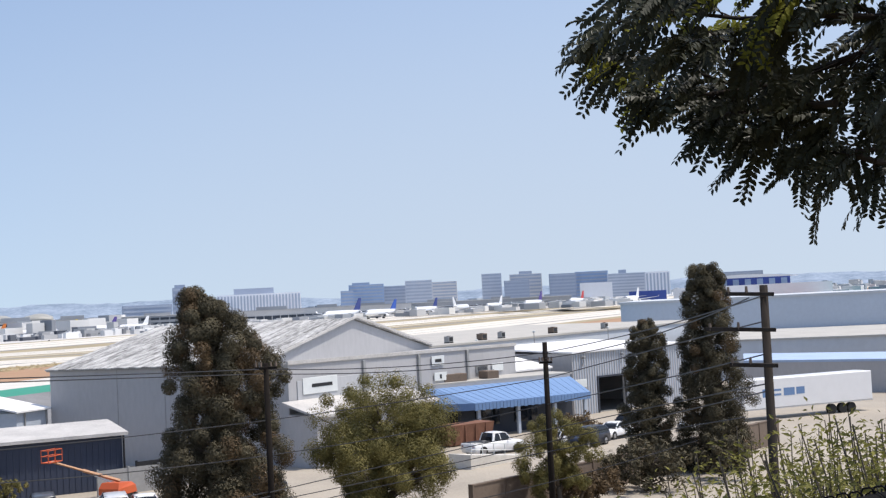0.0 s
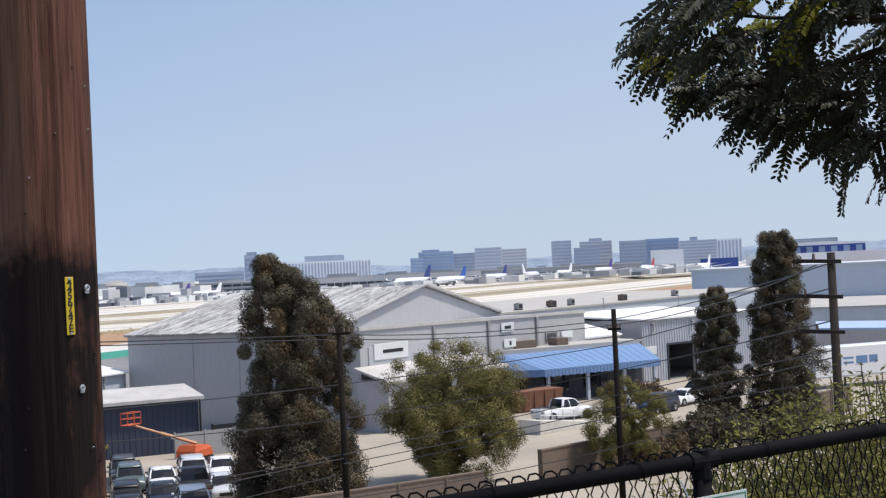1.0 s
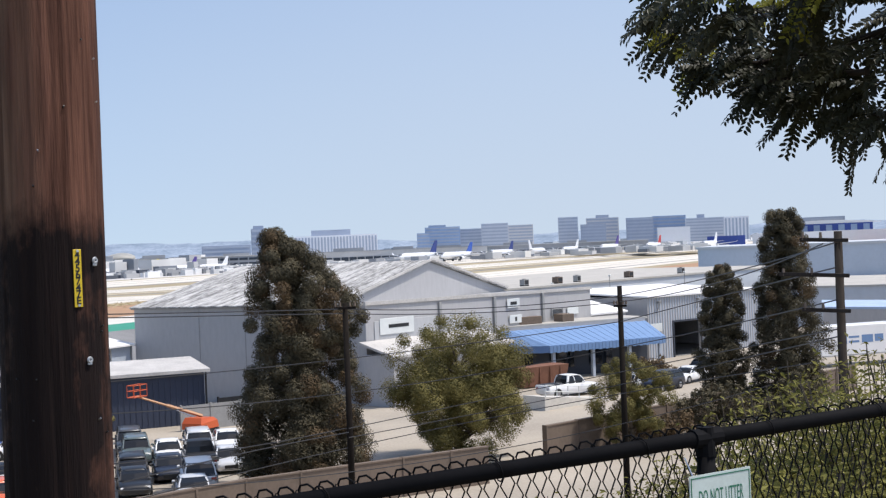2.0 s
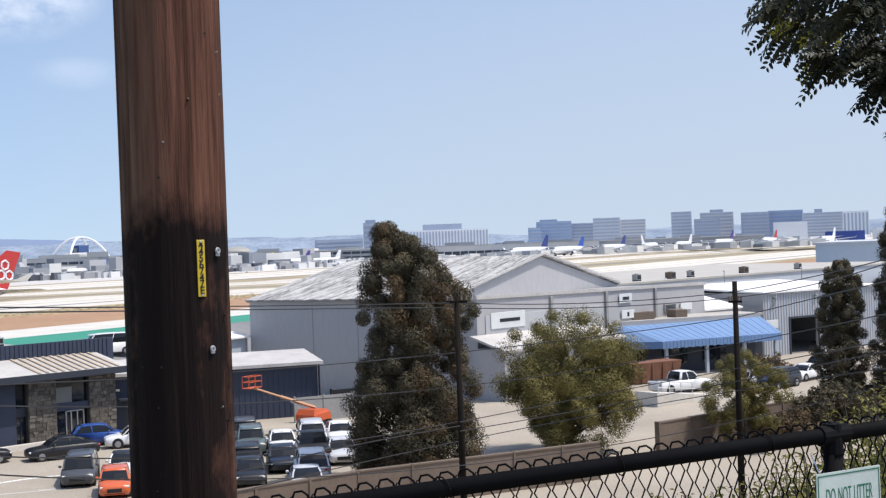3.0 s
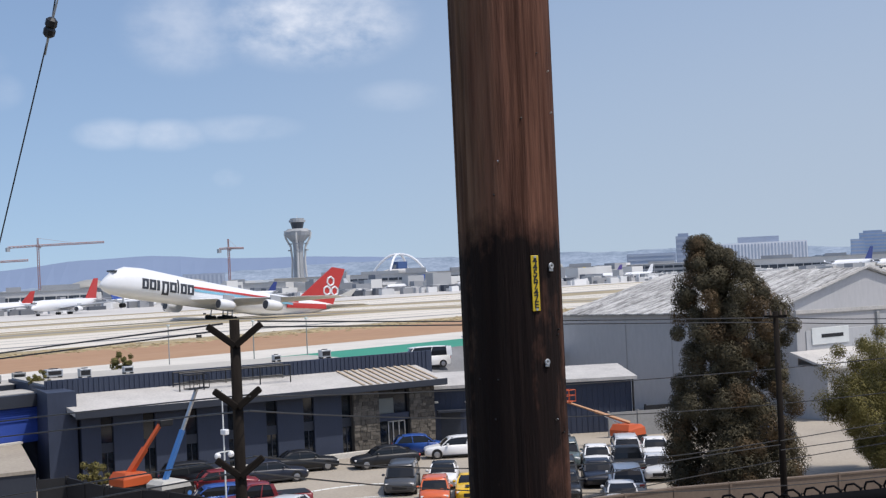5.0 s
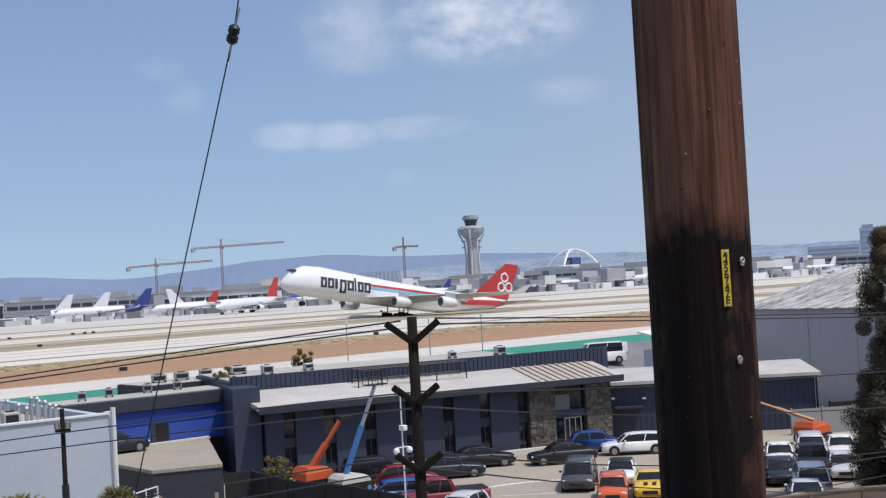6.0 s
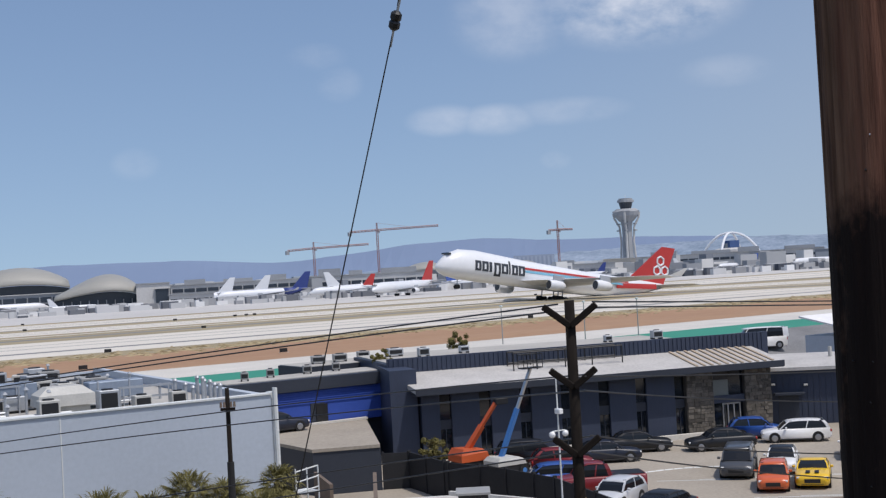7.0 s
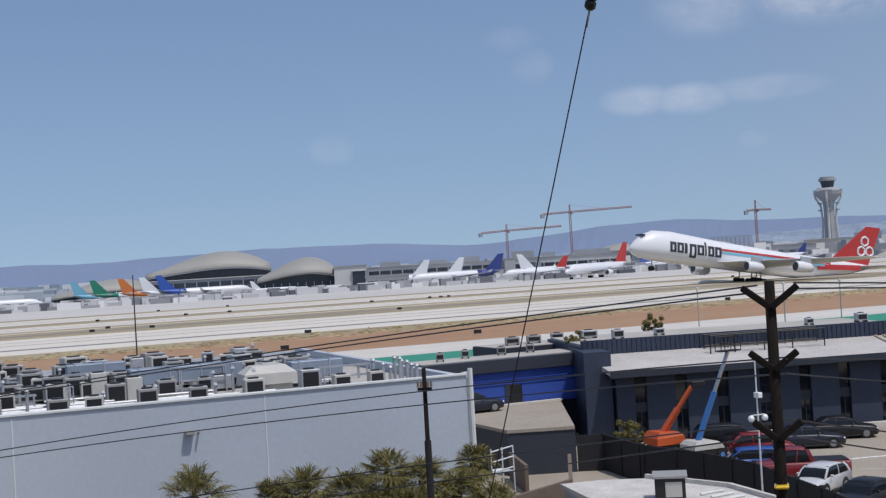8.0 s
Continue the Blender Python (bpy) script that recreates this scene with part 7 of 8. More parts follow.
def slab(bm, root, tip, rc, tc, rt, tt):
    """A wing-like slab from root to tip: leading edge points, chords (backwards), thicknesses."""
    rings = []
    for p, c, th in ((root, rc, rt), (tip, tc, tt)):
        x, y, z = p
        rings.append([(x, y, z), (x - c * 0.3, y, z + th * 0.5), (x - c * 0.7, y, z + th * 0.35), (x - c, y, z), (x - c * 0.7, y, z - th * 0.25), (x - c * 0.3, y, z - th * 0.45)])
    return loft(bm, rings)


def airliner(label, L, m, tail="white", hump=False, engines=2, rear=None, group="parked airliners", name="airliner", titles=False, belly=None):
    """Nose towards +x, resting on its wheels at z = 0, x = 0 at the main wheels."""
    o = thing(name, label, "aircraft", m, group=group)
    r = L * (0.0425 if L > 45 else 0.055)
    zc = r * 1.75
    nose = L * 0.455
    prof = [(0.0, 0.02, -0.34), (0.008, 0.2, -0.32), (0.03, 0.45, -0.22), (0.06, 0.70, -0.11), (0.10, 0.92, -0.02), (0.15, 1.0, 0), (0.35, 1.0, 0), (0.62, 1.0, 0), (0.72, 0.93, 0.05), (0.82, 0.74, 0.2), (0.91, 0.48, 0.42), (0.97, 0.25, 0.6), (1.0, 0.08, 0.72)]
    if hump:
        prof[:5] = [(0.0, 0.03, -0.22), (0.004, 0.22, -0.21), (0.016, 0.48, -0.17), (0.04, 0.76, -0.09), (0.08, 0.95, -0.02)]
    n = 20
    rings = []
    for t, s, up in prof:
        ring = []
        for k in range(n):
            a = 2 * math.pi * k / n
            y, z = math.cos(a) * r * s, math.sin(a) * r * s
            if hump and 0.01 < t < 0.42 and z > 0:
                k2 = np.interp(t, (0.01, 0.04, 0.08, 0.14, 0.26, 0.34, 0.42), (1.12, 1.4, 1.5, 1.5, 1.47, 1.25, 1.0))
                z *= float(k2)
                y *= 1 - 0.12 * (float(k2) - 1) * math.sin(a)
            ring.append((nose - t * L, y, zc + up * r + z))
        rings.append(ring)
    part("fuselage", loft(bmesh.new(), rings), M_PLANE, o, smooth=True)
    if rear:
        grown = []
        for ring in rings[8:]:
            cy, cz = 0.0, sum(p[2] for p in ring) / n
            grown.append([(x, y * 1.012, cz + (z - cz) * 1.012) for x, y, z in ring])
        part("tail_cone", loft(bmesh.new(), grown), TAILS[rear], o, smooth=True)
    # cockpit and window line
    part("cockpit_window", boxed(nose - L * 0.045, nose - L * 0.032, -r * 0.5, r * 0.5, zc + r * (0.45 if not hump else 0.86), zc + r * (0.60 if not hump else 1.0), 0.05), M_GLASS, o)
    # wings
    span2 = L * 0.46
    for s in (-1, 1):
        bm = slab(bmesh.new(), (L * 0.14, s * r * 0.6, zc - r * 0.55), (-L * 0.16, s * span2, zc - r * 0.05 + L * 0.02), L * 0.21, L * 0.05, r * 0.5, r * 0.12)
        part("wing", bm, M_PLANEGREY if not hump else M_PLANE, o, "pale grey wing" if not hump else "white wing")
        part("wingtip", slab(bmesh.new(), (-L * 0.17, s * span2, zc + L * 0.02), (-L * 0.205, s * (span2 + L * 0.025), zc + L * 0.045), L * 0.045, L * 0.012, 0.2, 0.05), M_PLANE, o)
        for e in range(engines // 2):
            f = 0.34 + 0.30 * e if engines == 4 else 0.36
            ex, ey, ez = L * (0.14 - 0.30 * f) + L * 0.035, s * span2 * f, zc - r * 0.98 + f * L * 0.02
            er = r * (0.42 if engines == 4 else 0.5)
            g = part("engine", loft(bmesh.new(), [[(ex + x, ey + math.cos(2 * math.pi * k / 14) * er * q, ez + math.sin(2 * math.pi * k / 14) * er * q) for k in range(14)] for x, q in ((er * 1.5, 0.86), (er * 1.3, 1.0), (0, 1.02), (-er * 1.6, 0.86), (-er * 2.2, 0.6))]), M_PLANE, o, "white engine pod", smooth=True)
            part("intake", tube(bmesh.new(), (ex + er * 1.5, ey, ez), (ex + er * 1.54, ey, ez), er * 0.82, er * 0.78, 14), M_TITLE, g, "dark intake")
            part("pylon", boxed(ex - er * 2.0, ex + er * 0.5, ey - 0.18, ey + 0.18, ez + er * 0.7, ez + er * 1.9, 0.04), M_PLANEGREY, o)
        part("tailplane", slab(bmesh.new(), (-L * 0.45, s * r * 0.3, zc + r * 0.55), (-L * 0.545, s * L * 0.155, zc + r * 0.85), L * 0.095, L * 0.035, r * 0.25, 0.1), M_PLANEGREY if not hump else M_PLANE, o)
    # fin
    bm = bmesh.new()
    fx = -L * 0.365
    fh = L * (0.135 if hump else 0.155)
    pts0 = [(fx, zc + r * 0.9), (-L * 0.53, zc + r * 0.75), (-L * 0.575, zc + r * 0.9 + fh), (-L * 0.515, zc + r * 0.9 + fh)]
    loft(bm, [[(x, -0.28, z) for x, z in pts0], [(x, 0.28, z) for x, z in pts0]])
    fin = part("tail_fin", bm, TAILS[tail], o, "%s tail fin" % tail)
    # wheels
    for x, ys in ((nose - L * 0.09, (0,)), (-0.02 * L, (-1, 1))) + (((-0.055 * L, (-0.55, 0.55)),) if hump else ()):
        for y in ys:
            yy = y * r * 1.15
            g = part("gear_leg", tube(bmesh.new(), (x, yy, 0.6), (x, yy, zc - r * 0.6), 0.16, n=8), M_PLANEGREY, o)
            for dx in ((-0.8, 0.8) if L > 45 and x < L * 0.2 else (0,)):
                for dy in (-0.5, 0.5):
                    part("wheel", tube(bmesh.new(), (x + dx, yy + dy - 0.2, 0.6), (x + dx, yy + dy + 0.2, 0.6), 0.6, n=12), M_RUBBER, g)
    return o, r, zc, nose


def park(label, L, az, d, heading, tail="white", rear=None, **k):
    x, y = polar(az, d)
    return airliner(label, L, pose(x, y, base_z(y), 0, 0, heading), tail, rear=rear, **k)


def jumbo():
    m = pose(203.0, 284.0, base_z(284), 0, 0, 180) @ pose(0, 0, 0, 0, -9.0, 0)
    o, r, zc, nose = airliner("white cargo jumbo with red tail, nose raised on the runway", 76.0, m, "red", True, 4, name="jumbo_jet", group="")
    # lower red sweep, striped flank, plain bars for the title, emblem on the fin
    for s in (1, -1):
        y = s * (r * 0.985)

        def flank(name, x0, x1, z0, z1, ma, la, slant=0.0):

            def yy(z):
                return math.sqrt(max(0.05, 1 - min(0.98, abs(z) * (0.72 if z > 0 else 1.0) / r) ** 2)) * r
            rows = []
            for i in range(6):
                za = z0 + (z1 - z0) * i / 5
                zb = za + slant
                rows.append([(nose - x0, s * (yy(za) + 0.07), zc + za), (nose - x1, s * (yy(zb) + 0.07), zc + zb), (nose - x1, s * (yy(zb) - 0.15), zc + zb), (nose - x0, s * (yy(za) - 0.15), zc + za)])
            part(name, loft(bmesh.new(), rows), ma, o, la)
        x = 10.0
        # plain outlined blocks in place of the title
        for w, low, high, hollow in ((1.8, -0.5, 2.1, 1), (1.9, -0.5, 2.1, 1), (1.2, -0.5, 2.1, 0), (2.0, -1.4, 2.1, 1), (2.0, -0.5, 2.1, 1), (0.65, -0.5, 2.95, 0), (1.8, -0.5, 2.1, 1), (1.9, -0.5, 2.1, 1)):
            if hollow:
                for x0, x1, z0, z1 in ((x, x + 0.62, low, high), (x + w - 0.62, x + w, low, high), (x + 0.62, x + w - 0.62, low, low + 0.55), (x + 0.62, x + w - 0.62, high - 0.6, high)):
                    flank("title_bar", x0, x1, z0, z1, M_TITLE, "dark grey title bar")
            else:
                flank("title_bar", x, x + w * 0.65, low, high, M_TITLE, "dark grey title bar")
            x += w + 0.3
        flank("stripe", 25.5, 60, 1.35, 1.85, TAILS["red"], "red flank stripe")
        flank("stripe", 25.5, 58, 0.55, 1.1, TAILS["cyan"], "pale blue flank stripe")
        flank("stripe", 56, 70, -0.4, 1.0, TAILS["red"], "red sweep on the rear flank", 1.1)
        for cx, cz in ((-38.6, 7.0), (-40.4, 4.4), (-37.6, 4.2)):
            b2 = bmesh.new()
            for i in range(6):
                a, b = i * math.pi / 3 + 0.5, (i + 1) * math.pi / 3 + 0.5
                tube(b2, (cx + math.cos(a) * 1.3, s * 0.3, zc + r + cz - 1.2 + math.sin(a) * 1.3), (cx + math.cos(b) * 1.3, s * 0.3, zc + r + cz - 1.2 + math.sin(b) * 1.3), 0.28, n=6)
            part("emblem", b2, M_PLANE, o, "white ring emblem")


jumbo()
park("white wide-body airliner with a red tail taxiing", 62, -29.3, 640, -148, "red")
park("white airliner with a dark blue rear body at the gate", 64, -23.1, 830, 180, "navy", "navy")
park("white airliner at the gate", 62, -21.5, 865, 180)
park("white airliner at the gate", 62, -20.0, 885, 180)
park("white and red striped airliner at the gate", 42, -26.6, 760, 180, "red")
park("long white airliner beside the concourse", 60, -28.0, 870, 0)
park("white airliner beside the concourse", 40, -32.6, 820, 0, "blue")
park("white airliner with a blue tail at the gate", 64, -12.6, 900, 0, "blue", "blue")
park("white airliner with an orange and red tail at the gate", 62, -10.9, 925, 0, "orange", "orange")
park("white airliner with a pale tail at the gate", 62, -11.8, 915, 0, "white")
park("white airliner with a green tail at the gate", 62, -9.7, 945, 0, "green", "green")
park("white airliner with a light blue tail at the gate", 60, -8.8, 965, 0, "cyan", "cyan")
park("small white regional jet on the apron", 30, -15.5, 790, 0)
park("white airliner near the west apron", 60, -3.9, 890, 0)
park("white airliner at the far concourse", 40, -34.2, 900, 0, "blue")
park("white airliner at the far concourse", 40, -42.2, 980, 0, "white")
park("white airliner at the far concourse", 40, -43.8, 960, 180, "blue")
park("yellow-tailed airliner on the apron", 38, -51.0, 980, 180, "yellow")
park("purple-tailed airliner on the apron", 40, -52.6, 1000, 180, "purple")
park("white airliner on the apron", 40, -49.6, 990, 180, "navy")
park("white airliner on the apron", 38, -54.0, 1010, 180, "white")
park("white airliner on the apron", 38, -48.1, 1000, 180, "orange")
park("white airliner with a blue tail taxiing", 42, -64.6, 900, 175, "blue")
park("white airliner taxiing far off", 42, -66.6, 980, 180, "navy")
park("white airliner taxiing far off with a dark tail", 60, -62.9, 1020, 178, "navy")
park("white airliner on the cargo apron", 42, -68.2, 1060, 5, "white")
park("white airliner with a purple tail on the cargo apron", 44, -71.3, 1040, 180, "purple")
park("white airliner on the cargo apron", 40, -73.2, 1080, 180, "red")
park("white airliner beside the arched landmark", 42, -45.9, 985, 0, "white")
park("white airliner beside the concourse", 44, -47.0, 950, 180, "white")
park("white airliner at the far concourse", 40, -37.2, 930, 180, "navy")
park("white airliner far off", 40, -69.6, 1150, 180, "white")
park("white airliner far off", 40, -75.6, 1000, 180, "white")

# ---- terminals ----
M_TERMINAL = mat("terminal_concrete", (0.54, 0.53, 0.51), 0.8, 0, 0.2, 0.05, 20)
M_TERMINALGREY = mat("terminal_grey", (0.33, 0.34, 0.35), 0.8, 0, 0.2, 0.05, 20)
M_TERMINALTAN = mat("terminal_tan", (0.55, 0.50, 0.42), 0.8, 0, 0.1, 0.05, 20)
M_BANDGLASS = mat("hazy_glass", (0.035, 0.045, 0.06), 0.25, 0, 0.15, 0.1)
M_SHELL = mat("grey_shell_roof", (0.33, 0.32, 0.285), 0.55, 0, 0.1, 0.03, 30)


def terminal(az0, az1, d, h, material, bands=(), label="long low airport concourse", depth=45, roofs=(), name="terminal"):
    a, b = polar(az0, d), polar(az1, d)
    if a[0] > b[0]:
        a, b = b, a
    n = span(a, b)
    z = base_z(a[1])
    o = thing(name, label, "terminal", along(a, b, z), group="")
    part("wall", boxed(0, n, 0, depth, 0, h), material, o)
    part("roof_edge", boxed(-0.6, n + 0.6, -0.8, depth, h, h + 0.5), M_TERMINAL if material is not M_TERMINAL else M_TERMINALGREY, o)
    for z0, z1 in bands:
        k = 1.0
        while k < n - 1:
            w = min(7.2, n - 1 - k)
            part("window_band", boxed(k, k + w, -0.35, -0.05, z0, z1), M_BANDGLASS, o)
            k += 8.0
    for f, w, hh in roofs:
        part("rooftop_block", boxed(n * f, n * f + w, 5, 25, h + 0.5, h + 0.5 + hh), M_TERMINALGREY, o)
    return o


terminal(-19.4, -25.0, 915, 13.5, M_TERMINAL, ((3, 6), (8.5, 11)), "pale concourse behind parked airliners", 50, ((0.1, 14, 3), (0.4, 20, 2.2), (0.75, 12, 3.5)))
terminal(-25.2, -30.5, 960, 14.0, M_TERMINAL, ((2.5, 5), (7, 10)), "stepped pale concourse building", 60, ((0.1, 16, 5), (0.35, 10, 3), (0.62, 26, 3.5)))
terminal(-30.7, -35.2, 1010, 14.5, M_TERMINALGREY, ((3, 6), (9, 12)), "grey concourse building along the apron", 60, ((0.05, 20, 3.5), (0.5, 25, 3)))
terminal(-35.2, -38.7, 990, 12.0, M_TERMINAL, ((3, 6),), "pale concourse building along the apron", 50, ((0.3, 12, 3),))
terminal(-38.2, -39.6, 1150, 15.5, M_TERMINALTAN, (), "plain tan block beside the control tower", 40)
terminal(-39.6, -47.5, 1040, 14.5, M_TERMINAL, ((3, 7), (9.5, 11.5)), "long pale concourse with dark window bands", 60, ((0.08, 20, 3), (0.3, 30, 2.2), (0.55, 16, 3.5), (0.8, 22, 2.5)))
terminal(-47.5, -53.5, 1080, 12.5, M_TERMINAL, ((3, 7), (9, 11)), "pale concourse with dark windows", 60, ((0.2, 22, 3), (0.6, 18, 2.5)))
terminal(-53.5, -58.5, 1120, 11.5, M_TERMINALGREY, ((3, 6), (8, 10)), "grey cargo building along the apron", 60, ((0.2, 22, 2), (0.7, 12, 3)))
terminal(-58.5, -66.0, 1300, 11.5, M_TERMINAL, ((2, 6),), "long pale cargo building", 60, ((0.1, 30, 3), (0.45, 20, 2.5), (0.7, 25, 2)))
terminal(-66.0, -73.0, 1350, 10.0, M_TERMINALGREY, ((2, 5),), "long grey cargo building", 60, ((0.1, 30, 2.5), (0.5, 20, 2)))
terminal(-17.95, -19.35, 835, 15.0, M_TERMINAL, (), "tall white gate block with a glazed front", 35)
x, y = polar(-18.95, 834)
terminal(-18.75, -19.3, 833.5, 11.5, M_BANDGLASS, (), "dark glazed gate lounge", 3)
terminal(-19.3, -21.2, 825, 7.0, M_TERMINAL, ((2, 4.5),), "raised white passenger bridge", 6)
terminal(-10.0, -16.0, 925, 13.0, M_TERMINALGREY, ((2, 6), (7.5, 11)), "long glazed international concourse", 40)


def hump(az0, az1, d, top, base, depth, label):
    """A curved shell roof, like a low wave."""
    a, b = polar(az0, d), polar(az1, d)
    if a[0] > b[0]:
        a, b = b, a
    n = span(a, b)
    o = thing("shell_roof", label, "roof", along(a, b, base_z(a[1])))
    rings = []
    for i in range(17):
        t = i / 16
        zz = base + (top - base) * math.sin(math.pi * min(1, t ** 1.35 * 0.86 + 0.03)) ** 0.8
        yy = -3 * math.sin(math.pi * t)
        low = base * 0.9 + (zz - base) * 0.35
        rings.append([(n * t, yy - 14, low), (n * t, yy + 4, low * 0.3 + zz * 0.7), (n * t, depth * 0.5, zz), (n * t, depth, zz * 0.9), (n * t, depth, zz * 0.9 - 1.2), (n * t, yy + 3.0, low * 0.3 + zz * 0.7 - 1.5), (n * t, yy - 13, low - 1.2)])
    part("shell", loft(bmesh.new(), rings), M_SHELL, o, "grey curved metal shell", smooth=True)
    wallr = []
    for i in range(17):
        t = i / 16
        zz = base + (top - base) * math.sin(math.pi * min(1, t ** 1.35 * 0.86 + 0.03)) ** 0.8 - 1.3
        zz = base * 0.9 + (zz + 1.3 - base) * 0.35 - 1.4
        wallr.append([(n * t, -9, zz), (n * t, depth - 2, zz), (n * t, depth - 2, 0), (n * t, -9, 0)])
    part("glazed_end", loft(bmesh.new(), wallr), M_BANDGLASS, o)
    for k in range(1, 10):
        part("mullion", boxed(n * k / 10 - 0.3, n * k / 10 + 0.3, -9.7, -9.1, 0, base * 0.75), M_TERMINALGREY, o)


hump(-9.9, -15.2, 960, 33.0, 17.0, 90, "huge grey wave-shaped terminal roof")
hump(-14.6, -18.1, 870, 23.5, 9.0, 60, "grey wave-shaped concourse roof")
hump(-6.0, -10.2, 990, 17.0, 5.0, 45, "long low white arched concourse roof")
hump(-29.2, -31.2, 1100, 22.0, 15.0, 40, "pale arched hangar roof")
hump(-33.6, -35.4, 1060, 18.5, 12.0, 40, "small arched concourse roof")
hump(-47.8, -49.2, 1150, 19.0, 14.0, 30, "small arched concourse roof")
hump(-49.3, -50.8, 1150, 19.0, 14.0, 30, "small arched concourse roof")


def control_tower():
    x, y = polar(-39.3, 1515)
    o = thing("control_tower", "tall pale airport control tower with a flared cab", "tower", pose(x, y, -1.5, 0, 0, 20))
    rings = []
    for z, r in ((0, 7.5), (20, 6.4), (40, 5.8), (52, 6.0), (58, 7.2)):
        rings.append([(math.cos(k * math.pi / 4) * r, math.sin(k * math.pi / 4) * r, z) for k in range(8)])
    part("shaft", loft(bmesh.new(), rings), M_TERMINALGREY, o)
    for k in range(4):
        a = k * math.pi / 2 + 0.4
        c, s = math.cos(a), math.sin(a)
        bm = bmesh.new()
        for (z0, r0), (z1, r1) in zip(((0, 9.5), (35, 7.2), (52, 8.5), (62, 14.0)), ((35, 7.2), (52, 8.5), (62, 14.0), (68, 15.0))):
            tube(bm, (c * r0, s * r0, z0), (c * r1, s * r1, z1), 1.3, n=6)
        part("leg", bm, M_TERMINAL, o, "pale curved leg")
    for z in (47, 54.5):
        for k in range(4):
            a = k * math.pi / 2 + 0.4
            part("balcony", boxed(-2.2, 2.2, -1.5, 1.5, z, z + 1.4, m=Matrix.Translation((math.cos(a) * 9.5, math.sin(a) * 9.5, 0))), M_TERMINALGREY, o)
    rings = []
    for z, r in ((58, 8), (65, 14.5), (69, 15.5), (72.5, 11.5)):
        rings.append([(math.cos(k * math.pi / 8) * r, math.sin(k * math.pi / 8) * r, z) for k in range(16)])
    part("cab_base", loft(bmesh.new(), rings), M_TERMINALGREY, o)
    rings = [[(math.cos(k * math.pi / 8) * r, math.sin(k * math.pi / 8) * r, z) for k in range(16)] for z, r in ((72.5, 6.2), (80, 8.2))]
    part("cab_glass", loft(bmesh.new(), rings), M_BANDGLASS, o)
    rings = [[(math.cos(k * math.pi / 8) * r, math.sin(k * math.pi / 8) * r, z) for k in range(16)] for z, r in ((80, 9.6), (82.6, 9.6), (82.9, 8.0), (84.5, 8.0))]
    part("cab_roof", loft(bmesh.new(), rings), M_TERMINALGREY, o)
    for a in (0.4, 2.0, 3.54, 5.1):
        p = part("roof_plate", boxed(-6, 6, 6, 15.6, 0, 0.7), M_TERMINALGREY, o, "grey roof plate")
        p.matrix_basis = pose(0, 0, 73.4, 0, 0, math.degrees(a)) @ pose(0, 0, 0, -16)
    part("mast", tube(bmesh.new(), (0, 0, 85), (0, 0, 89), 0.3), M_PLANE, o)


control_tower()


def theme_arches():
    x, y = polar(-43.66, 1480)
    o = thing("arched_building", "white building under crossing parabolic arches", "landmark", pose(x, y, -1.5, 0, 0, -12))
    for yaw in (38, -38):
        for side in (0,):
            bm = bmesh.new()
            ca, sa = math.cos(radians(yaw)), math.sin(radians(yaw))
            pts = []
            for i in range(33):
                t = -1 + i / 16
                pts.append(Vector((ca * t * 39, sa * t * 39, 37.5 * (1 - abs(t) ** 2.3))))
            sweep(bm, pts, 1.35, 8)
            part("arch", bm, M_PLANE, o, "white arch")
    rings = [[(math.cos(k * math.pi / 12) * r, math.sin(k * math.pi / 12) * r, z) for k in range(24)] for z, r in ((14, 16), (17, 20), (19, 20), (21, 12))]
    part("saucer", loft(bmesh.new(), rings), M_TERMINAL, o)
    part("core", tube(bmesh.new(), (0, 0, 0), (0, 0, 26), 7, n=16), M_TERMINALGREY, o)
    part("blue_screen", boxed(-6, 6, -8, 6, 20, 29), M_NAVYSCREEN, o)


M_NAVYSCREEN = mat("blue_screen", (0.05, 0.10, 0.24), 0.8, 0, 0.1, 0.1)
theme_arches()
M_CRANE = mat("crane_red", (0.36, 0.20, 0.18), 0.7, 0, 0.15, 0.1)


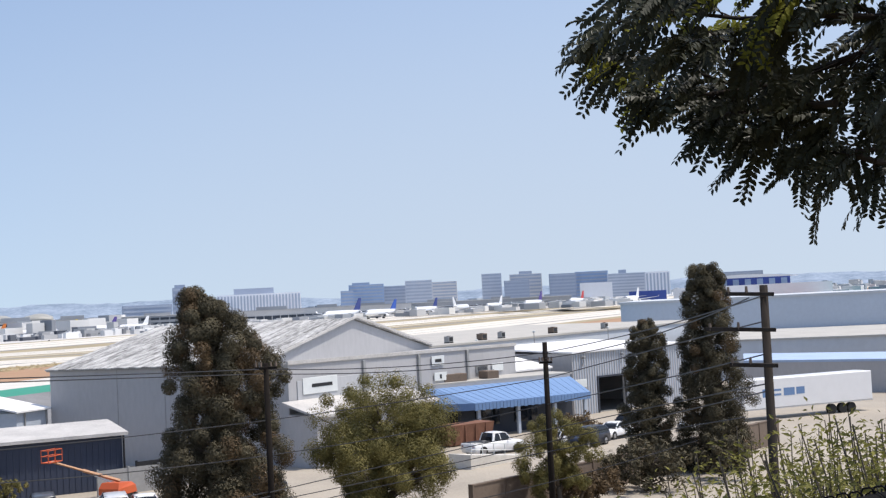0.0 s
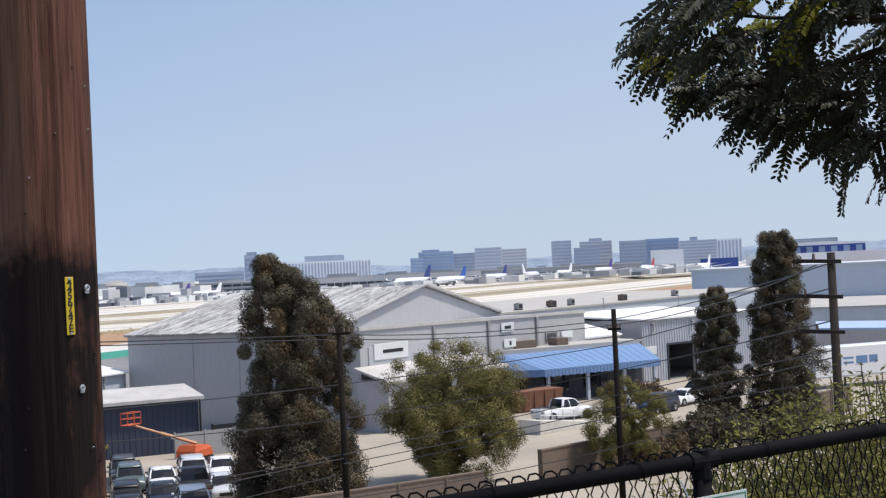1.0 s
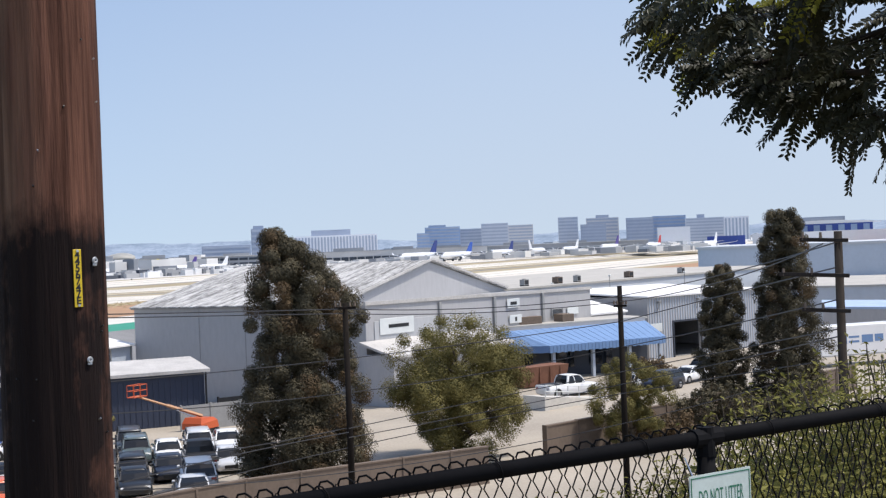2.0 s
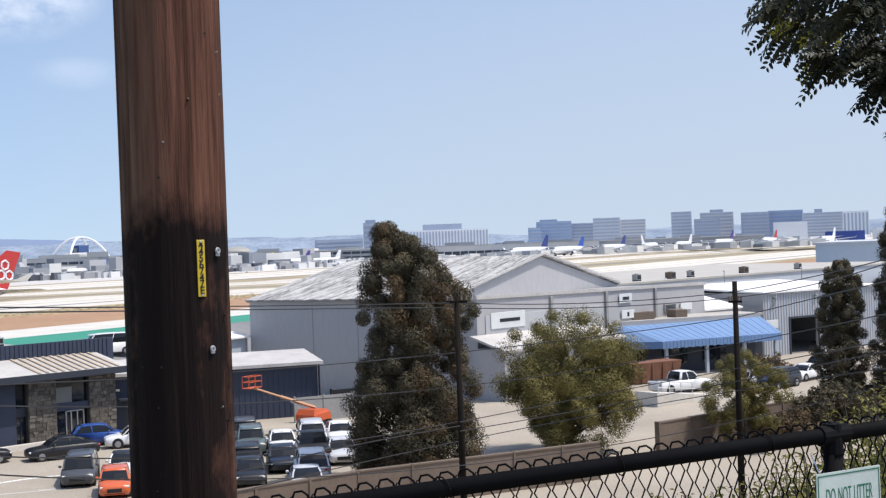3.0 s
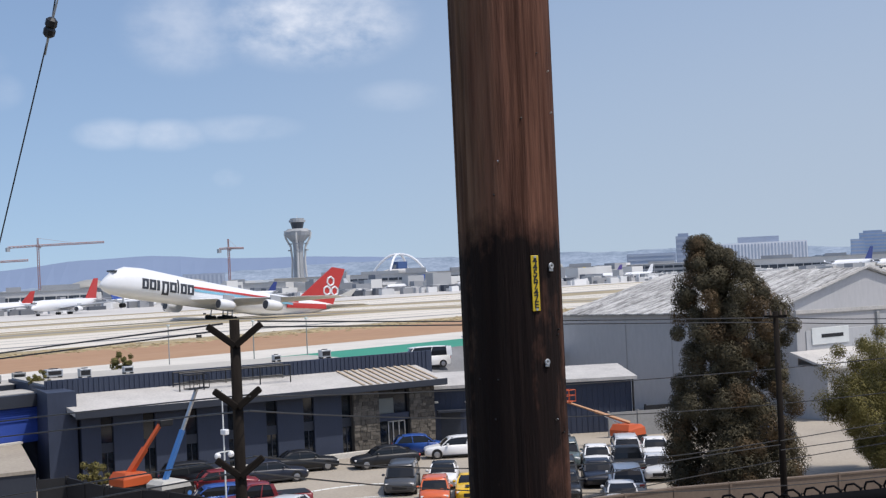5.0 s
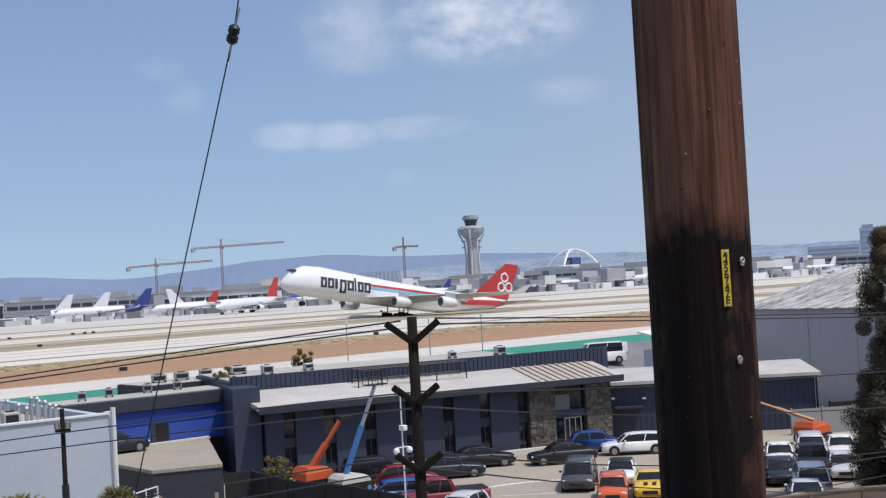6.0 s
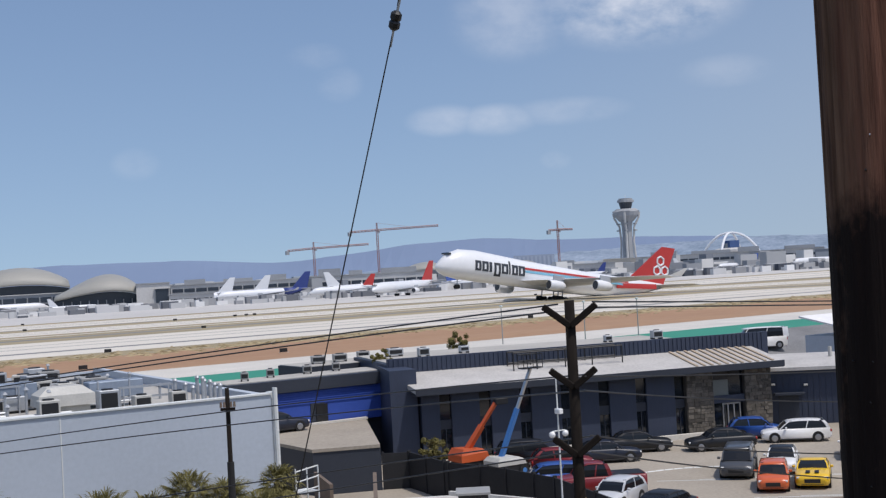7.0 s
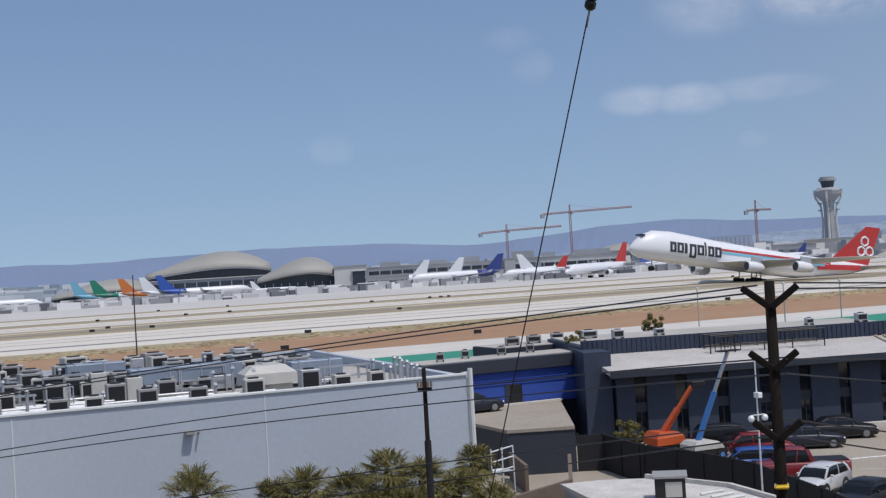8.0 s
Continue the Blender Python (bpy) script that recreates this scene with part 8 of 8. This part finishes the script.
def crane(az, d, top, mast_z, j0, j1, z0, z1, label):
    x, y = polar(az, d)
    o = thing("tower_crane", label, "crane", pose(x, y, -1.5, 0, 0, 0), group="tower cranes")

    def truss(a, b, w, n):
        bm = bmesh.new()
        a, b = Vector(a), Vector(b)
        d2 = (b - a).normalized()
        s = d2.cross(Vector((0.3, 0.9, 0.2))).normalized() * w
        u = d2.cross(s).normalized() * w
        cs = [s + u, s - u, -s - u, -s + u]
        for c in cs:
            tube(bm, a + c, b + c, 0.28, n=4)
        for i in range(n):
            p, q = a.lerp(b, i / n), a.lerp(b, (i + 1) / n)
            for k in range(4):
                tube(bm, p + cs[k], q + cs[(k + 1) % 4], 0.16, n=3, caps=False)
        return bm
    part("mast", truss((0, 0, 0), (0, 0, mast_z), 1.0, 22), M_CRANE, o)
    e0, e1 = polar(j0, d), polar(j1, d)
    l, r = Vector((e0[0] - x, e0[1] - y, z0 + 1.5)), Vector((e1[0] - x, e1[1] - y, z1 + 1.5))
    piv = Vector((0, 0, mast_z))
    part("jib", truss(piv, r, 0.8, 24), M_CRANE, o)
    part("counter_jib", truss(piv, l, 0.8, 8), M_CRANE, o)
    part("counterweight", boxed(l.x - 2, l.x + 2, l.y - 1.5, l.y + 1.5, l.z - 4.5, l.z, 0.1), M_TERMINALGREY, o)
    part("apex", truss(piv, (0, 0, top + 1.5), 0.6, 6), M_CRANE, o)
    part("tie", tube(bmesh.new(), (0, 0, top + 1.5), piv.lerp(r, 0.6), 0.12, n=4), M_CRANE, o)
    part("operator_cab", boxed(0.8, 3.2, -1.2, 1.2, mast_z - 3, mast_z, 0.1), M_TERMINALGREY, o)


crane(-28.4, 1500, 70.8, 64, -27.2, -31.1, 61.5, 64, "red lattice tower crane over the terminals")
crane(-25.6, 1500, 52.5, 47, -24.45, -28.0, 44, 47, "red lattice tower crane over the terminals")
crane(-36.3, 1500, 62, 53, -35.9, -36.95, 51, 51, "slim tower crane beside the control tower")

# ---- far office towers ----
# distance haze is painted into these wall and pane colours, except strong_blue
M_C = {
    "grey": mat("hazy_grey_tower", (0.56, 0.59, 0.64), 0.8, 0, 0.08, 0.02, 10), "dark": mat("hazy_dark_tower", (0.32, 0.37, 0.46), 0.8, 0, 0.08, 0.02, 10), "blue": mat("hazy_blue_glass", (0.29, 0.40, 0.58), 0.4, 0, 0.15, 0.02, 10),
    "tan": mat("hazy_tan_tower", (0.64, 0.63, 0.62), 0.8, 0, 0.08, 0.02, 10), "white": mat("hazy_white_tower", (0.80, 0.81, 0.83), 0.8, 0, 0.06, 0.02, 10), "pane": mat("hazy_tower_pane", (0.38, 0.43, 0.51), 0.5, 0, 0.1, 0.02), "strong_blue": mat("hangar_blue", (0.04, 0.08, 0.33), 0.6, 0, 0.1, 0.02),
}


def tower_block(az0, az1, el, d, wall, floors, label, vertical=False, cap=None, pane="pane", z0=-1.5, panes=True):
    a, b = polar(az0, d), polar(az1, d)
    n = span(a, b)
    top = 13.2 + math.tan(radians(el)) * d
    o = thing("office_tower", label, "building", along(a, b, z0), group="far office towers")
    H = top - z0
    dep = max(20.0, n * 0.6)
    part("wall", boxed(0, n, -dep, 0, 0, H) if a[0] > b[0] else boxed(0, n, 0, dep, 0, H), M_C[wall], o)
    front = 0.0
    s = 1 if a[0] > b[0] else -1
    y0, y1 = (0.05, 0.6) if s > 0 else (-0.6, -0.05)
    if panes:
        if vertical:
            k = n / floors
            for i in range(floors):
                part("window_strip", boxed(i * k + k * 0.25, i * k + k * 0.75, y0, y1, H * 0.06, H * 0.94), M_C[pane], o)
        else:
            k = H / floors
            for i in range(floors):
                part("window_strip", boxed(n * 0.03, n * 0.97, y0, y1, i * k + k * 0.35, i * k + k * 0.8), M_C[pane], o)
    if cap:
        f0, f1, e = cap
        h2 = 13.2 + math.tan(radians(e)) * d - z0
        part("penthouse", boxed(n * f0, n * f1, -dep * 0.7, -dep * 0.2, H, h2) if s > 0 else boxed(n * f0, n * f1, dep * 0.2, dep * 0.7, H, h2), M_C["dark"], o)
    return o


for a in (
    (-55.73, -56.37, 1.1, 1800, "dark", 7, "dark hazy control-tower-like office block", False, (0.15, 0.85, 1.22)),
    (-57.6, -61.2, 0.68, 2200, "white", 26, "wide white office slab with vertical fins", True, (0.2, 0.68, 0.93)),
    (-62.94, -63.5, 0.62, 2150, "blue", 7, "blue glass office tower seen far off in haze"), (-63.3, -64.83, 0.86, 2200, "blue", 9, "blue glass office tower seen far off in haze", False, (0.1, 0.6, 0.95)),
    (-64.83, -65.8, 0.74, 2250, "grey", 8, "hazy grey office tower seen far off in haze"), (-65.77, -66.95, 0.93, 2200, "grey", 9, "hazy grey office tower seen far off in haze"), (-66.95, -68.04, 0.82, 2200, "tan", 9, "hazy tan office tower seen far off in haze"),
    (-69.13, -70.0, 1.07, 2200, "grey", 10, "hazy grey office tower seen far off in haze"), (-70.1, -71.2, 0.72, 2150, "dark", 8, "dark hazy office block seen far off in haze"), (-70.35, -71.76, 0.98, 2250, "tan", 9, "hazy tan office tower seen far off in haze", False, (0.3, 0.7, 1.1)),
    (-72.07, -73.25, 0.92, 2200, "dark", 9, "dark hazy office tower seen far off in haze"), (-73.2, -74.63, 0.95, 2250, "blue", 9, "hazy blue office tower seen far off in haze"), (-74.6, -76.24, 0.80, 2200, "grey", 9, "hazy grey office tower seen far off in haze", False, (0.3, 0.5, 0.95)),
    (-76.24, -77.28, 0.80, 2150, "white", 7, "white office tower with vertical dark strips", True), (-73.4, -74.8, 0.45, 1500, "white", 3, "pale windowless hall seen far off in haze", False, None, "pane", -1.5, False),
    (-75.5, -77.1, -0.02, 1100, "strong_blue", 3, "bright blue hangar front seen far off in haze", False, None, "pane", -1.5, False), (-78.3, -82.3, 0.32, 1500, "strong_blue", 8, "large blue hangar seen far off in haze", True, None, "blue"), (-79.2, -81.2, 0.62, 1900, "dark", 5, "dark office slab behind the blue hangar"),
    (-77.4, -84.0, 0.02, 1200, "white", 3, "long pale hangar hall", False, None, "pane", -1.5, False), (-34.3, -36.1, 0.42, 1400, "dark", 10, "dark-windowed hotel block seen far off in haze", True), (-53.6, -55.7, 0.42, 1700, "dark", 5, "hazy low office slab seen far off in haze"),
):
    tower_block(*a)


def white_roof_hall():
    a = polar(-78.1, 1480)
    b = polar(-82.6, 1480)
    o = thing("hangar_roof", "white arched roof over the large blue hangar", "roof", along(a, b, 0))
    n = span(a, b)
    z = 13.2 + math.tan(radians(0.32)) * 1500
    loft_pts = [[(n * t, 0, z + 0.3 + 3.2 * math.sin(math.pi * t)), (n * t, -40, z + 0.3 + 3.2 * math.sin(math.pi * t)), (n * t, -40, z), (n * t, 0, z)] for t in [i / 10 for i in range(11)]]
    part("arch_roof", loft(bmesh.new(), loft_pts), M_PLANE, o)


white_roof_hall()

# distant rooftops and trees: uncounted speckle between the terminals and the hills
rnd = random.Random(4)
verts, faces = [], []
for i in range(1500):
    az, d = rnd.uniform(-90, 4), rnd.uniform(1250, 3600)
    x, y = polar(az, d)
    w, h = rnd.uniform(5, 22), rnd.uniform(3, 11) * (1 if d < 2500 else 1.6)
    b = len(verts)
    for zz in (-2, h - 1.5):
        for sx, sy in ((-1, -1), (1, -1), (1, 1), (-1, 1)):
            verts.append((x + sx * w, y + sy * w * 0.5, zz))
    faces += [(b, b + 1, b + 5, b + 4), (b + 1, b + 2, b + 6, b + 5), (b + 2, b + 3, b + 7, b + 6), (b + 3, b, b + 4, b + 7), (b + 4, b + 5, b + 6, b + 7)]
me = bpy.data.meshes.new("far_rooftops")
me.from_pydata(verts, [], faces)


def island_tint(name, lo, hi):
    m = mat(name, (0.4, 0.42, 0.45), 0.9, 0, 0.1, 0.02)
    t = m.node_tree
    g = t.nodes.new("ShaderNodeNewGeometry")
    mx = t.nodes.new("ShaderNodeMix")
    mx.data_type = "RGBA"
    t.links.new(g.outputs["Random Per Island"], mx.inputs["Factor"])
    mx.inputs["A"].default_value, mx.inputs["B"].default_value = (*lo, 1), (*hi, 1)
    t.links.new(mx.outputs["Result"], t.nodes["Principled BSDF"].inputs["Base Color"])
    return m


# haze over the rooftops is mixed into both ends of this colour range
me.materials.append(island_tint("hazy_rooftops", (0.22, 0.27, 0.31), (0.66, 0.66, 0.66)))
tagged(new("far_rooftops", me), "hazy far rooftops and tree blocks of the city", "city", kind="stuff")


# low annexes, bridges and sheds in front of and between the concourses
vs2, fs2 = [], []
for i in range(900):
    az, d = rnd.uniform(-76, -17.5), rnd.uniform(930, 1240)
    x, y = polar(az, d)
    w, l, h = rnd.uniform(2, 8), rnd.uniform(2, 11), rnd.choice((4, 5, 7, 9, 11, 13)) * rnd.uniform(0.8, 1.15) * (1 if az > -54 else 0.32)
    z = base_z(y)
    b = len(vs2)
    for zz in (z, z + h):
        for sx, sy in ((-1, -1), (1, -1), (1, 1), (-1, 1)):
            vs2.append((x + sx * l, y + sy * w, zz))
    fs2 += [(b, b + 1, b + 5, b + 4), (b + 1, b + 2, b + 6, b + 5), (b + 2, b + 3, b + 7, b + 6), (b + 3, b, b + 4, b + 7), (b + 4, b + 5, b + 6, b + 7)]
me = bpy.data.meshes.new("apron_sheds")
me.from_pydata(vs2, [], fs2)
me.materials.append(island_tint("apron_shed_walls", (0.16, 0.18, 0.21), (0.70, 0.69, 0.66)))
tagged(new("apron_sheds", me), "jumble of pale sheds, annexes and passenger bridges", "sheds", kind="stuff")


# ---- airfield small things ----
def ground_vehicles():
    r = random.Random(12)
    vs, fs = [], []
    for i in range(1500):
        az = r.uniform(-56, -3)
        d = r.uniform(700, 1000) if az > -30 else r.uniform(780, 1020)
        x, y = polar(az, d)
        if y < 470:
            continue
        z = base_z(y)
        w, l, h = r.uniform(0.9, 1.6), r.uniform(1.2, 6), r.uniform(1.0, 4.4)
        b = len(vs)
        for zz in (z, z + h):
            for sx, sy in ((-1, -1), (1, -1), (1, 1), (-1, 1)):
                vs.append((x + sx * l, y + sy * w, zz))
        fs.extend([(b, b + 1, b + 5, b + 4), (b + 1, b + 2, b + 6, b + 5), (b + 2, b + 3, b + 7, b + 6), (b + 3, b, b + 4, b + 7), (b + 4, b + 5, b + 6, b + 7)])
    m2 = bpy.data.meshes.new("ramp_vehicles")
    m2.from_pydata(vs, [], fs)
    m2.materials.append(island_tint("ramp_vehicle_paint", (0.05, 0.06, 0.08), (0.75, 0.75, 0.74)))
    tagged(new("ramp_vehicles", m2), "baggage carts and service vehicles crowding the apron", "vehicles", kind="stuff")
    for i in range(26):
        az = r.uniform(-72, -6)
        y = r.choice((150, 186, 258, 272, 335, 432))
        x = -math.tan(radians(az)) * y
        if x > 900:
            continue
        o = thing("airfield_sign", "small dark airfield guidance sign", "sign", pose(x, y, base_z(y, x)), group="airfield signs")
        part("board", boxed(-0.5, 0.5, -0.1, 0.1, 0.12, 0.6, 0.02), M_BLACK, o)
        for s in (-0.6, 0.6):
            part("leg", boxed(s - 0.04, s + 0.04, -0.04, 0.04, 0, 0.15), M_ALU, o)
    for az, d, h in ((-12.9, 78, 7.5), (-33.6, 155, 4.4), (-37.2, 156, 4.4), (-39.5, 158, 4.4), (-71.3, 170, 8.5), (-74.5, 175, 8.5), (-68.8, 178, 7.5), (-54.5, 165, 6)):
        x, y = polar(az, d)
        o = thing("light_pole", "thin grey airfield light pole", "light pole", pose(x, y, base_z(y, x)), group="airfield light poles")
        part("pole", tube(bmesh.new(), (0, 0, 0), (0, 0, h), 0.07, 0.05, 8), M_HVAC, o)
        part("lamp", boxed(-0.15, 0.15, -0.15, 0.15, h, h + 0.2, 0.03), M_SIGNWHITE, o)
    car("van", "white", (104.6, 106.0), 150, "white van parked behind the office", 2.5)


ground_vehicles()

# scrub tufts along the dirt's far edge
r = random.Random(3)
vs, fs = [], []
for i in range(5200):
    x, y = r.uniform(-60, 520), 178 + r.gauss(0, 4.2)
    if not 165 < y < 190:
        continue
    z = base_z(y, x)
    s, h = r.uniform(0.25, 0.9), r.uniform(0.05, 0.2)
    b = len(vs)
    vs += [(x - s, y, z), (x + s, y - s * 0.4, z), (x + s * 0.2, y + s * 0.4, z), (x, y, z + h)]
    fs += [(b, b + 1, b + 3), (b + 1, b + 2, b + 3), (b + 2, b, b + 3)]
me = bpy.data.meshes.new("scrub")
me.from_pydata(vs, [], fs)
me.materials.append(island_tint("scrub_tufts", (0.16, 0.12, 0.06), (0.42, 0.34, 0.2)))
tagged(new("scrub", me), "low dry scrub tufts along the dirt strip", "scrub", kind="stuff")

# shrubs on the flat roofs and along the airfield edge
broad_tree("hedge_bush", "small green bush behind the office roof", (57.6, 93.5), 8.0, 2.4, 81, 6.2, 24, 50, 0.2)
broad_tree("hedge_bush", "small green bush on the workshop roof", (46.6, 86.8), 7.4, 1.6, 82, 6.1, 20, 50, 0.2)

# ---- stones of the entrance piers ----
r = random.Random(21)
for h, w, x0, x1, top in PIERS:
    z = 0.02
    while z < top - 0.1:
        hh = r.uniform(0.16, 0.34)
        x = x0 + r.uniform(0, 0.1)
        while x < x1 - 0.08:
            ww = r.uniform(0.22, 0.6)
            xe = min(x + ww, x1)
            if xe - x > 0.08:
                out = r.uniform(0.03, 0.10)
                st = part("stone", boxed(x + 0.012, xe - 0.012, -0.15 - out, -0.151, z + 0.012, min(top, z + hh) - 0.012), M_STONE, w)
            x = xe
        z += hh
